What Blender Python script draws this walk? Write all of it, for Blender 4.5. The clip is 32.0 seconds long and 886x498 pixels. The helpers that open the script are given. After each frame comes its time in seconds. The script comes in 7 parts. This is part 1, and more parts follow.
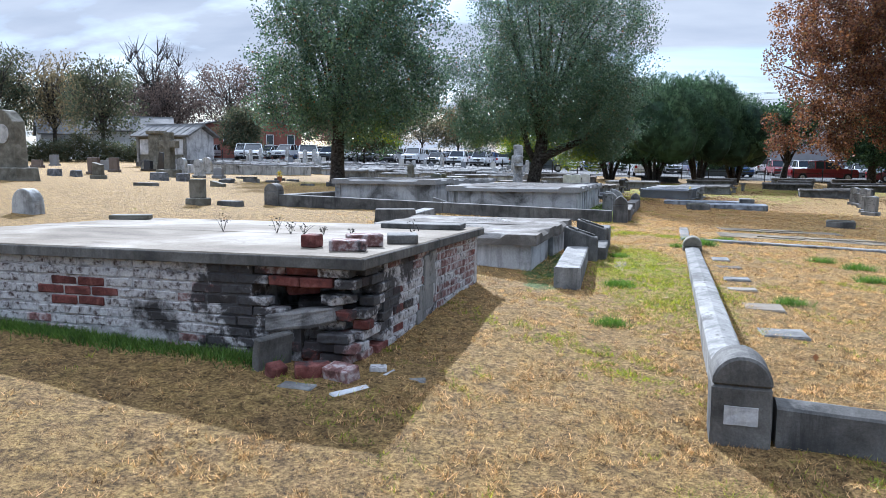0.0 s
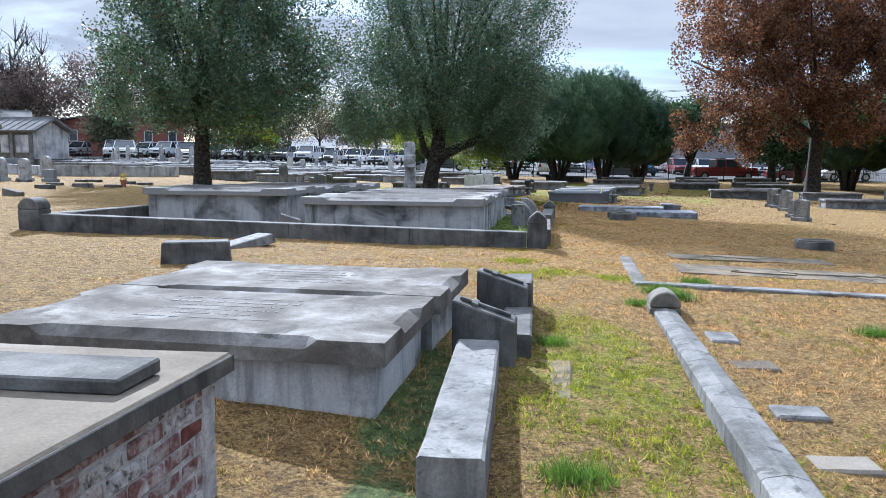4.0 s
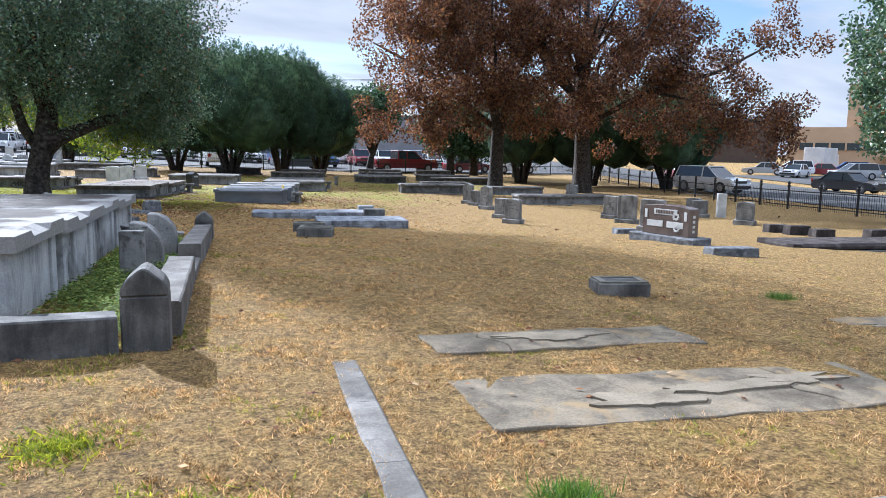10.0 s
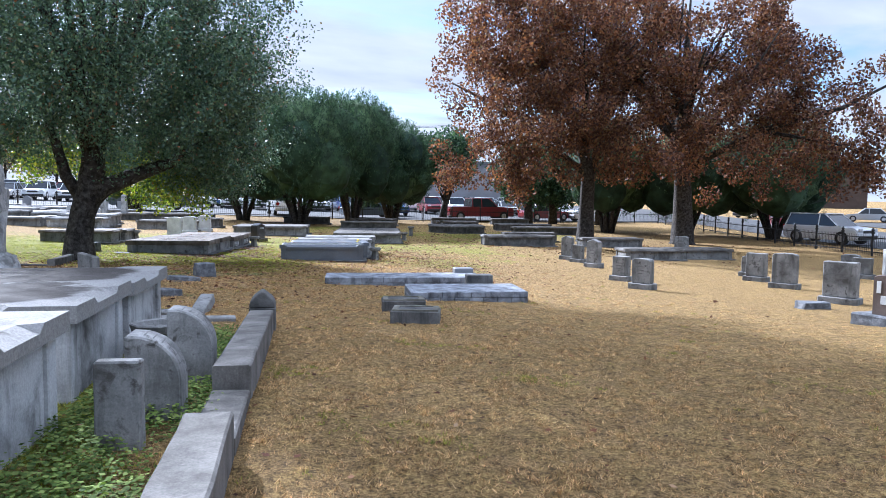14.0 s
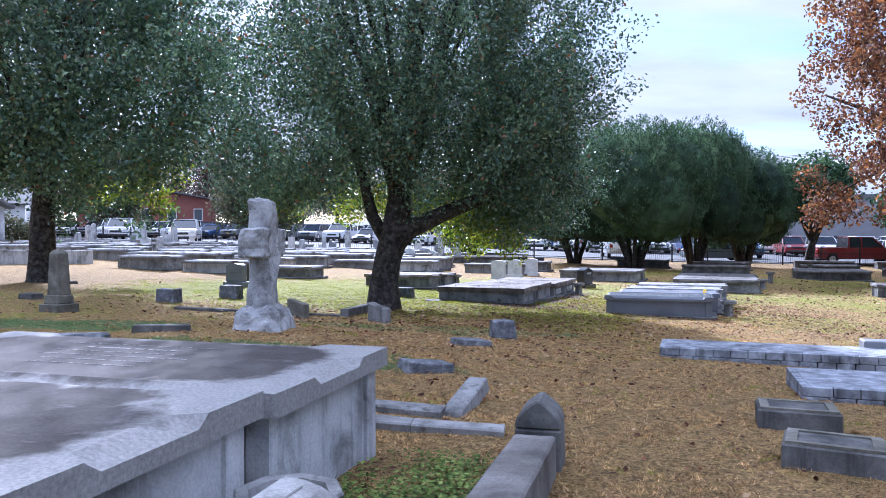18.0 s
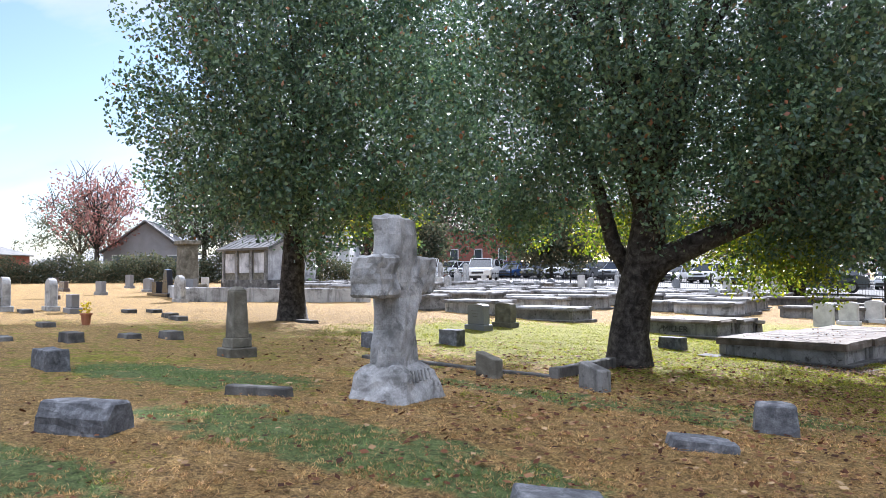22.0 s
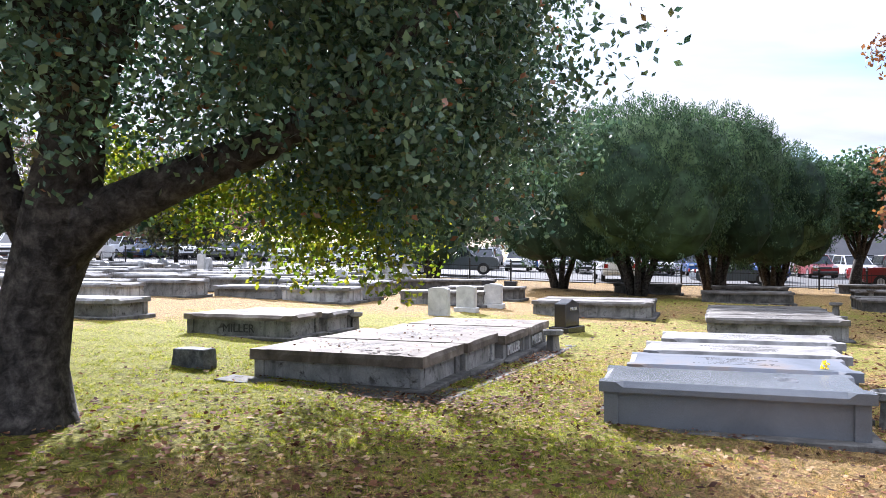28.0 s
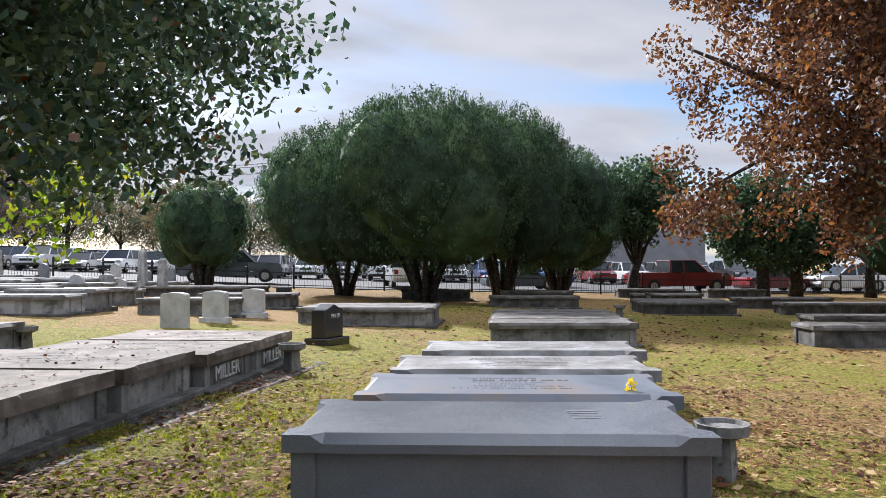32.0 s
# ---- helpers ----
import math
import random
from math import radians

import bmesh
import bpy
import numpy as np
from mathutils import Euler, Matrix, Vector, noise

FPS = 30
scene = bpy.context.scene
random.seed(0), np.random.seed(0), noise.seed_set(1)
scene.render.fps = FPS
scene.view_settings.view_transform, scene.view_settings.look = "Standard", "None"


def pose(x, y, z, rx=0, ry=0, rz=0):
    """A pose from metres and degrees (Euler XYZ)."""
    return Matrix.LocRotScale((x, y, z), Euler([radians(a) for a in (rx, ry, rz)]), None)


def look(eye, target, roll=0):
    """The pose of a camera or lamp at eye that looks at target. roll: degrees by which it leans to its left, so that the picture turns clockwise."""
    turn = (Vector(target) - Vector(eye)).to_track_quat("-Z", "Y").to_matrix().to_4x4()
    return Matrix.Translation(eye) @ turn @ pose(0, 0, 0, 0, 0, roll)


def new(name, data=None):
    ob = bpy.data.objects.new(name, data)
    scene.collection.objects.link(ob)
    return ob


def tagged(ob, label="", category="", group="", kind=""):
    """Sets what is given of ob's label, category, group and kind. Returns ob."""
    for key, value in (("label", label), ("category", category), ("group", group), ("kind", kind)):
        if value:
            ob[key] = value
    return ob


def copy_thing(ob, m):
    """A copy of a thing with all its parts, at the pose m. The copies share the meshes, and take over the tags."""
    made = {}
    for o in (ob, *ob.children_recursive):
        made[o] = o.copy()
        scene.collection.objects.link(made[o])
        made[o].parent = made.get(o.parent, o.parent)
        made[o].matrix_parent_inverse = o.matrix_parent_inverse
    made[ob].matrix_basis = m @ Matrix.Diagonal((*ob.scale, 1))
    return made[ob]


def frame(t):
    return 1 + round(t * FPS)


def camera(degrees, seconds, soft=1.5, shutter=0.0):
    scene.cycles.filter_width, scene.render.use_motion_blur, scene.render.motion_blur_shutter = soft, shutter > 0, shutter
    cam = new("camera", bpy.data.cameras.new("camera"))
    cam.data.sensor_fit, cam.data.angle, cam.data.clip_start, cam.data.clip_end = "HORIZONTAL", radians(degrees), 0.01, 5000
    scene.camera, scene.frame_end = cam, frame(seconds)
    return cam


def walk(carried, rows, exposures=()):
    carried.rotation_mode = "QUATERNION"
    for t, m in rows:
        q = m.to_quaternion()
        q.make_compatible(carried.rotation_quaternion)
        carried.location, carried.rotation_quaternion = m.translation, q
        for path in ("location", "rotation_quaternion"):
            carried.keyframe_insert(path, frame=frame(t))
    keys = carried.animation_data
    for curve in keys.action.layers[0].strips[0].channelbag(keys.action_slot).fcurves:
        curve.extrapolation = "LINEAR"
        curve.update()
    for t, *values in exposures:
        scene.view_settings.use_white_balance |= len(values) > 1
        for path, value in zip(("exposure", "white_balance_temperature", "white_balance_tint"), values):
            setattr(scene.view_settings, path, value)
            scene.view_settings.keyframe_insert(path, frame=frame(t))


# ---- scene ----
# The camera: seconds, eye, yaw to the left of +y, pitch up, roll.
cam = camera(62.66, 32.0, soft=0.4)
ROWS = [
    (0, 2.187, -0.073, 1.325, 7.15, -7.10, 0.16),
    (1, 2.194, 1.039, 1.311, 9.17, -6.85, 0.05),
    (2, 2.196, 2.203, 1.341, 9.42, -6.85, 0.12),
    (2.5, 2.250, 2.787, 1.331, 8.78, -6.77, 0.02),
    (4.5, 2.594, 5.009, 1.395, -5.06, -7.48, 0.38),
    (5, 2.748, 5.490, 1.394, -10.03, -7.72, 0.63),
    (6, 2.987, 6.477, 1.357, -17.72, -8.02, 0.72),
    (7, 3.172, 7.496, 1.376, -22.59, -8.08, 1.00),
    (8, 3.378, 8.398, 1.319, -24.41, -7.96, 1.00),
    (9, 3.620, 9.440, 1.302, -24.91, -7.78, 1.10),
    (10, 3.741, 10.400, 1.360, -25.25, -7.78, 1.07),
    (11, 3.807, 11.370, 1.354, -25.60, -7.35, 1.06),
    (12, 3.969, 12.395, 1.398, -25.37, -6.44, 1.10),
    (13, 4.160, 13.389, 1.432, -24.31, -5.40, 1.05),
    (14, 4.325, 14.322, 1.391, -20.22, -4.22, 0.73),
    (15, 4.462, 15.358, 1.358, -11.76, -3.03, 0.81),
    (15.5, 4.541, 15.779, 1.352, -7.39, -2.62, 0.87),
    (17.5, 5.049, 17.564, 1.349, 3.82, -1.46, -0.03),
    (18, 5.104, 18.016, 1.317, 5.95, -1.03, -0.12),
    (19, 5.183, 19.066, 1.305, 14.86, 0.13, -0.20),
    (20, 5.272, 19.948, 1.257, 25.17, 1.13, -0.23),
    (21, 5.418, 20.910, 1.239, 29.93, 1.86, -0.34),
    (22, 5.688, 21.832, 1.214, 30.63, 2.22, -0.48),
    (23, 5.866, 22.698, 1.232, 30.06, 2.27, -0.48),
    (24, 6.050, 23.605, 1.200, 26.72, 2.09, -0.27),
    (25, 6.113, 24.629, 1.175, 21.07, 1.86, -0.27),
    (26, 6.251, 25.675, 1.170, 15.27, 1.28, -0.44),
    (26.5, 6.251, 26.264, 1.215, 12.35, 1.01, -0.20),
    (28.5, 6.252, 28.588, 1.102, 3.71, 0.66, -0.23),
    (29, 6.380, 29.030, 1.075, 2.20, 0.92, -0.30),
    (30.5, 6.756, 30.195, 0.965, -3.75, 1.36, -0.35),
    (31.5, 7.050, 30.860, 0.905, -8.70, 1.14, -0.50),
    (32, 7.272, 31.137, 0.850, -9.98, 1.40, -0.20),
]


def aim(x, y, z, yaw, pitch, roll):
    return pose(x, y, z) @ pose(0, 0, 0, 0, 0, yaw) @ pose(0, 0, 0, 90 + pitch) @ pose(0, 0, 0, 0, 0, roll)


walk(cam, [(t, aim(*r)) for t, *r in ROWS], [(0, 1.16, 5250, 11), (3, 1.09, 5250, 11), (7, 1.21, 5350, 12), (11, 1.31, 5350, 12), (13, 1.41, 5300, 13), (15, 1.43, 5050, 16), (17, 1.48, 5000, 21), (18, 1.51, 4950, 22), (18.7, 1.53, 5200, 20), (20, 1.53, 5700, 16), (22, 1.66, 5700, 16), (24, 1.81, 5350, 23), (25, 1.86, 5450, 21), (27, 1.86, 5500, 20), (29, 1.63, 5950, 16), (31, 1.21, 6000, 15), (32, 1.05, 5950, 15)])

# ---- light ----
SUN_AZ, SUN_EL = 17.0, 31.0   # degrees left of +y, degrees up
sun_way = Vector((-math.sin(radians(SUN_AZ)) * math.cos(radians(SUN_EL)), math.cos(radians(SUN_AZ)) * math.cos(radians(SUN_EL)), math.sin(radians(SUN_EL))))
sun = new("sun", bpy.data.lights.new("sun", "SUN"))
sun.data.energy, sun.data.angle, sun.data.color = 5.0, radians(0.6), (1.0, 0.955, 0.885)
sun.matrix_world = look((0, 0, 60), Vector((0, 0, 60)) - sun_way)

world = bpy.data.worlds.new("sky")
scene.world = world
world.use_nodes = True
wn, wl = world.node_tree.nodes, world.node_tree.links
wn.clear()


def wnode(kind, **vals):
    nd = wn.new(kind)
    for k, v in vals.items():
        nd.inputs[k].default_value = v
    return nd


sky = wn.new("ShaderNodeTexSky")
sky.sky_type, sky.sun_disc = "NISHITA", False
sky.sun_elevation, sky.sun_rotation = radians(SUN_EL), radians(-SUN_AZ)
sky.air_density, sky.dust_density, sky.ozone_density = 1.0, 0.6, 1.5
tc = wn.new("ShaderNodeTexCoord")
sep = wn.new("ShaderNodeSeparateXYZ")
wl.new(tc.outputs["Generated"], sep.inputs[0])
zed = wn.new("ShaderNodeMath"); zed.operation = "ADD"; zed.inputs[1].default_value = 0.22
wl.new(sep.outputs["Z"], zed.inputs[0])
zmx = wn.new("ShaderNodeMath"); zmx.operation = "MAXIMUM"; zmx.inputs[1].default_value = 0.05
wl.new(zed.outputs[0], zmx.inputs[0])
dvx = wn.new("ShaderNodeMath"); dvx.operation = "DIVIDE"
dvy = wn.new("ShaderNodeMath"); dvy.operation = "DIVIDE"
wl.new(sep.outputs["X"], dvx.inputs[0]); wl.new(zmx.outputs[0], dvx.inputs[1])
wl.new(sep.outputs["Y"], dvy.inputs[0]); wl.new(zmx.outputs[0], dvy.inputs[1])
cmb = wn.new("ShaderNodeCombineXYZ")
wl.new(dvx.outputs[0], cmb.inputs["X"]); wl.new(dvy.outputs[0], cmb.inputs["Y"])
cmb.inputs["Z"].default_value = 2.3
mpg = wn.new("ShaderNodeMapping"); mpg.inputs["Scale"].default_value = (0.75, 1.5, 1.0); mpg.inputs["Rotation"].default_value = (0, 0, 0.25)
wl.new(cmb.outputs[0], mpg.inputs["Vector"])
cloud = wnode("ShaderNodeTexNoise", Scale=0.9, Detail=9.0, Roughness=0.52, Distortion=0.35)
wl.new(mpg.outputs[0], cloud.inputs["Vector"])
cover = wn.new("ShaderNodeValToRGB")
cover.color_ramp.elements[0].position, cover.color_ramp.elements[1].position = 0.41, 0.53
wl.new(cloud.outputs["Fac"], cover.inputs[0])
thick = wnode("ShaderNodeTexNoise", Scale=2.2, Detail=6.0, Roughness=0.5)
wl.new(mpg.outputs[0], thick.inputs["Vector"])
shade = wn.new("ShaderNodeValToRGB")
shade.color_ramp.elements[0].position, shade.color_ramp.elements[1].position = 0.3, 0.62
shade.color_ramp.elements[0].color, shade.color_ramp.elements[1].color = (4.1, 4.3, 4.6, 1), (5.8, 5.8, 5.8, 1)
wl.new(thick.outputs["Fac"], shade.inputs[0])
mixs = wn.new("ShaderNodeMix"); mixs.data_type = "RGBA"
wl.new(cover.outputs["Color"], mixs.inputs["Factor"])
# clouds made brighter towards the zenith, above the view, as added fill for the shade
rise = wn.new("ShaderNodeMapRange"); rise.inputs["From Min"].default_value, rise.inputs["From Max"].default_value = 0.45, 1.0
rise.inputs["To Min"].default_value, rise.inputs["To Max"].default_value = 1.0, 4.7
wl.new(sep.outputs["Z"], rise.inputs["Value"])
lift = wn.new("ShaderNodeVectorMath"); lift.operation = "SCALE"
wl.new(shade.outputs["Color"], lift.inputs[0]); wl.new(rise.outputs[0], lift.inputs["Scale"])
wl.new(sky.outputs[0], mixs.inputs["A"]); wl.new(lift.outputs[0], mixs.inputs["B"])
bg = wnode("ShaderNodeBackground", Strength=0.06)
wl.new(mixs.outputs["Result"], bg.inputs["Color"])
wout = wn.new("ShaderNodeOutputWorld")
wl.new(bg.outputs[0], wout.inputs[0])

# ---- materials ----
def ramp_of(nt, fac, stops):
    r = nt.nodes.new("ShaderNodeValToRGB")
    els = r.color_ramp.elements
    while len(els) < len(stops):
        els.new(0.5)
    for e, (p, c) in zip(els, stops):
        e.position, e.color = p, (*c, 1)
    nt.links.new(fac, r.inputs[0])
    return r.outputs[0]


def noise_of(nt, vec, scale, detail=6.0, rough=0.55, dist=0.0):
    n = nt.nodes.new("ShaderNodeTexNoise")
    n.inputs["Scale"].default_value, n.inputs["Detail"].default_value = scale, detail
    n.inputs["Roughness"].default_value, n.inputs["Distortion"].default_value = rough, dist
    nt.links.new(vec, n.inputs["Vector"])
    return n.outputs["Fac"]


def mix_of(nt, fac, a, b, how="MIX"):
    m = nt.nodes.new("ShaderNodeMix")
    m.data_type, m.blend_type = "RGBA", how
    for sock, v in (("Factor", fac), ("A", a), ("B", b)):
        if isinstance(v, (int, float)):
            m.inputs[sock].default_value = v
        elif isinstance(v, tuple):
            m.inputs[sock].default_value = (*v, 1)
        else:
            nt.links.new(v, m.inputs[sock])
    return m.outputs["Result"]


def math_of(nt, op, a, b=0.0):
    m = nt.nodes.new("ShaderNodeMath")
    m.operation = op
    for n, v in enumerate((a, b)):
        if isinstance(v, (int, float)):
            m.inputs[n].default_value = v
        else:
            nt.links.new(v, m.inputs[n])
    return m.outputs[0]


def base_mat(name):
    m = bpy.data.materials.new(name)
    m.use_nodes = True
    nt = m.node_tree
    bsdf = nt.nodes["Principled BSDF"]
    geo = nt.nodes.new("ShaderNodeNewGeometry")
    return m, nt, bsdf, geo.outputs["Position"], geo


def stone(name, stops, scale=3.0, fine=60.0, rough=0.85, bump=0.25, grain=0.25, streak=None, spec=0.3, vary=0.0, blotch=None):
    """A weathered surface: stains at a large scale, grain at a small one, streaks that run down."""
    m, nt, bsdf, pos, geo = base_mat(name)
    big = noise_of(nt, pos, scale, 8.0, 0.62, 0.4)
    col = ramp_of(nt, big, stops)
    small = noise_of(nt, pos, fine, 4.0, 0.7)
    dark = ramp_of(nt, small, [(0.3, (1 - grain,) * 3), (0.7, (1.0,) * 3)])
    col = mix_of(nt, 1.0, col, dark, "MULTIPLY")
    if streak:
        mp = nt.nodes.new("ShaderNodeMapping")
        mp.inputs["Scale"].default_value = (4.5, 4.5, 0.6)
        nt.links.new(pos, mp.inputs["Vector"])
        st = noise_of(nt, mp.outputs[0], 1.0, 8.0, 0.7, 0.3)
        f = ramp_of(nt, st, [(0.5, (0, 0, 0)), (0.68, (0.85, 0.85, 0.85))])
        col = mix_of(nt, f, col, streak)
    if blotch:
        bc, bs, b0, b1 = blotch
        f = ramp_of(nt, noise_of(nt, pos, bs, 7.0, 0.65, 0.5), [(b0, (0, 0, 0)), (b1, (1, 1, 1))])
        col = mix_of(nt, f, col, bc)
    if vary:
        info = nt.nodes.new("ShaderNodeObjectInfo")
        v = math_of(nt, "ADD", math_of(nt, "MULTIPLY", info.outputs["Random"], vary), 1.0 - vary * 0.5)
        hsv = nt.nodes.new("ShaderNodeHueSaturation")
        nt.links.new(v, hsv.inputs["Value"]); nt.links.new(col, hsv.inputs["Color"])
        col = hsv.outputs[0]
    nt.links.new(col, bsdf.inputs["Base Color"])
    bsdf.inputs["Roughness"].default_value = rough
    bsdf.inputs["Specular IOR Level"].default_value = spec
    b = nt.nodes.new("ShaderNodeBump")
    b.inputs["Strength"].default_value, b.inputs["Distance"].default_value = bump, 0.01
    h = math_of(nt, "ADD", math_of(nt, "MULTIPLY", noise_of(nt, pos, fine * 0.4, 6.0, 0.7), 1.0), big)
    nt.links.new(h, b.inputs["Height"])
    nt.links.new(b.outputs[0], bsdf.inputs["Normal"])
    return m


def leafy(name, stops, trans=0.35, rough=0.55, spec=0.35, patchy=(0.7, 0.72, 1.15)):
    m, nt, bsdf, pos, geo = base_mat(name)
    col = ramp_of(nt, geo.outputs["Random Per Island"], stops)
    patch = ramp_of(nt, noise_of(nt, pos, patchy[0], 4.0), [(0.32, (patchy[1],) * 3), (0.68, (patchy[2],) * 3)])
    col = mix_of(nt, 1.0, col, patch, "MULTIPLY")
    nt.links.new(col, bsdf.inputs["Base Color"])
    bsdf.inputs["Roughness"].default_value, bsdf.inputs["Specular IOR Level"].default_value = rough, spec
    tr = nt.nodes.new("ShaderNodeBsdfTranslucent")
    hs = nt.nodes.new("ShaderNodeHueSaturation")
    hs.inputs["Saturation"].default_value, hs.inputs["Value"].default_value = 1.15, 1.6
    nt.links.new(col, hs.inputs["Color"]); nt.links.new(hs.outputs[0], tr.inputs["Color"])
    mx = nt.nodes.new("ShaderNodeMixShader")
    mx.inputs[0].default_value = trans
    nt.links.new(bsdf.outputs[0], mx.inputs[1]); nt.links.new(tr.outputs[0], mx.inputs[2])
    nt.links.new(mx.outputs[0], nt.nodes["Material Output"].inputs["Surface"])
    return m


def plain(name, color, rough=0.5, metal=0.0, spec=0.5, mottle=0.12, scale=8.0, coat=0.0):
    m, nt, bsdf, pos, geo = base_mat(name)
    f = ramp_of(nt, noise_of(nt, pos, scale, 5.0), [(0.3, tuple(c * (1 - mottle) for c in color)), (0.7, tuple(min(1, c * (1 + mottle)) for c in color))])
    nt.links.new(f, bsdf.inputs["Base Color"])
    bsdf.inputs["Roughness"].default_value, bsdf.inputs["Metallic"].default_value = rough, metal
    bsdf.inputs["Specular IOR Level"].default_value, bsdf.inputs["Coat Weight"].default_value = spec, coat
    return m


G3 = lambda v, w=1.0, b=1.0: (v * w, v, v * b)
M_CONC = stone("weathered_concrete", [(0.3, G3(0.08, 1.05, 0.92)), (0.45, G3(0.19, 1.02, 0.95)), (0.62, G3(0.30, 1.02, 0.95))], 2.2, 70, 0.92, 0.4, 0.35, streak=(0.07, 0.07, 0.065), vary=0.25, blotch=((0.065, 0.06, 0.054), 9.0, 0.55, 0.66))
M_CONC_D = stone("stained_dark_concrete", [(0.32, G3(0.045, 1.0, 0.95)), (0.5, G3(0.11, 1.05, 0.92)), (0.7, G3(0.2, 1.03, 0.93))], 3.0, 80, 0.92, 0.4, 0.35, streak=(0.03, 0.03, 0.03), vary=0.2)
M_COPE = stone("grey_brown_coping_cement", [(0.3, (0.08, 0.072, 0.062)), (0.47, (0.15, 0.138, 0.122)), (0.66, (0.235, 0.22, 0.2))], 2.6, 70, 0.93, 0.45, 0.38, streak=(0.06, 0.055, 0.05), vary=0.2)
M_DARK_ST = stone("dark_brown_weathered_stone", [(0.3, (0.022, 0.018, 0.017)), (0.5, (0.05, 0.042, 0.039)), (0.72, (0.12, 0.105, 0.098))], 4.0, 80, 0.9, 0.5, 0.4, spec=0.15, vary=0.25)
M_CONC_L = stone("pale_limewashed_concrete", [(0.33, G3(0.08, 1.03, 0.95)), (0.41, G3(0.26, 1.0, 0.98)), (0.5, G3(0.46, 1.0, 1.0)), (0.68, G3(0.6, 1.0, 1.0))], 1.5, 60, 0.9, 0.35, 0.3, streak=(0.12, 0.12, 0.115), vary=0.15)
M_LID = stone("weathered_slab", [(0.32, G3(0.04, 1.1, 0.88)), (0.45, G3(0.095, 1.09, 0.89)), (0.58, G3(0.155, 1.07, 0.92)), (0.72, G3(0.3, 1.02, 0.98))], 2.1, 90, 0.8, 0.25, 0.3, spec=0.2, vary=0.2, blotch=((0.085, 0.075, 0.062), 1.2, 0.52, 0.66))
M_CEM = stone("pale_cement_top", [(0.34, (0.13, 0.108, 0.084)), (0.5, (0.22, 0.19, 0.15)), (0.66, (0.34, 0.31, 0.265))], 0.9, 80, 0.9, 0.35, 0.3, spec=0.08, blotch=((0.12, 0.1, 0.078), 1.9, 0.55, 0.7))
M_CEM_G = stone("grey_brown_cement_top", [(0.34, (0.085, 0.075, 0.064)), (0.48, (0.15, 0.135, 0.118)), (0.6, (0.24, 0.225, 0.205)), (0.72, (0.36, 0.35, 0.335))], 2.4, 80, 0.9, 0.4, 0.35, spec=0.1, blotch=((0.085, 0.076, 0.066), 5.0, 0.54, 0.66))
M_GRAN = stone("grey_granite", [(0.35, G3(0.16, 0.97, 1.05)), (0.65, G3(0.24, 0.97, 1.06))], 1.2, 220, 0.42, 0.06, 0.35, spec=0.5, vary=0.15)
M_GRAN_B = stone("blue_grey_polished_granite", [(0.35, (0.13, 0.142, 0.16)), (0.65, (0.2, 0.212, 0.23))], 1.0, 150, 0.24, 0.02, 0.5, spec=0.5)
M_GRAN_P = stone("brown_polished_granite", [(0.35, (0.085, 0.064, 0.056)), (0.65, (0.15, 0.118, 0.105))], 2.0, 240, 0.25, 0.02, 0.35, spec=0.5)
M_GRAN_W = stone("white_granite", [(0.3, G3(0.34, 1.0, 0.97)), (0.65, G3(0.58, 1.0, 0.97))], 3.0, 150, 0.7, 0.15, 0.2)
M_BLACK = plain("black_polished_granite", (0.02, 0.02, 0.022), 0.14, 0, 0.5, 0.3, 40)
M_MARBLE = stone("stained_marble", [(0.3, G3(0.16, 1.0, 0.97)), (0.48, G3(0.36, 1.0, 0.98)), (0.66, G3(0.52, 1.0, 0.97))], 4.0, 60, 0.85, 0.5, 0.25, streak=(0.13, 0.13, 0.12))
M_MOSSY = stone("mossy_old_stone", [(0.3, (0.075, 0.07, 0.055)), (0.5, (0.15, 0.14, 0.11)), (0.68, (0.24, 0.225, 0.19))], 4.0, 90, 0.93, 0.6, 0.35, vary=0.2)
M_BRICK_R = stone("old_red_brick", [(0.3, (0.05, 0.018, 0.015)), (0.5, (0.13, 0.04, 0.032)), (0.66, (0.22, 0.09, 0.075)), (0.78, (0.4, 0.34, 0.33))], 12.0, 120, 0.92, 0.7, 0.35, vary=0.5)
M_BRICK_W = stone("flaking_whitewashed_brick", [(0.35, (0.07, 0.05, 0.046)), (0.42, (0.26, 0.24, 0.235)), (0.5, (0.47, 0.455, 0.45)), (0.72, (0.62, 0.605, 0.6))], 24.0, 130, 0.92, 0.8, 0.35, vary=0.07, blotch=((0.035, 0.032, 0.031), 2.3, 0.55, 0.66))
M_BRICK_P = stone("thinly_limewashed_brick", [(0.32, (0.085, 0.04, 0.035)), (0.46, (0.2, 0.105, 0.095)), (0.56, (0.36, 0.3, 0.29)), (0.72, (0.52, 0.49, 0.485))], 17.0, 120, 0.92, 0.7, 0.35, vary=0.3, blotch=((0.035, 0.032, 0.031), 2.3, 0.57, 0.68))
M_ROCK = stone("rough_quarry_faced_granite", [(0.3, (0.06, 0.063, 0.068)), (0.5, (0.14, 0.145, 0.155)), (0.68, (0.27, 0.275, 0.29))], 9.0, 60, 0.85, 0.9, 0.45, vary=0.2)
M_BRICK_B = stone("mildewed_and_shaded_black_brick", [(0.3, (0.012, 0.011, 0.011)), (0.55, (0.04, 0.035, 0.033)), (0.72, (0.22, 0.2, 0.19))], 11.0, 110, 0.94, 0.8, 0.35, vary=0.4)
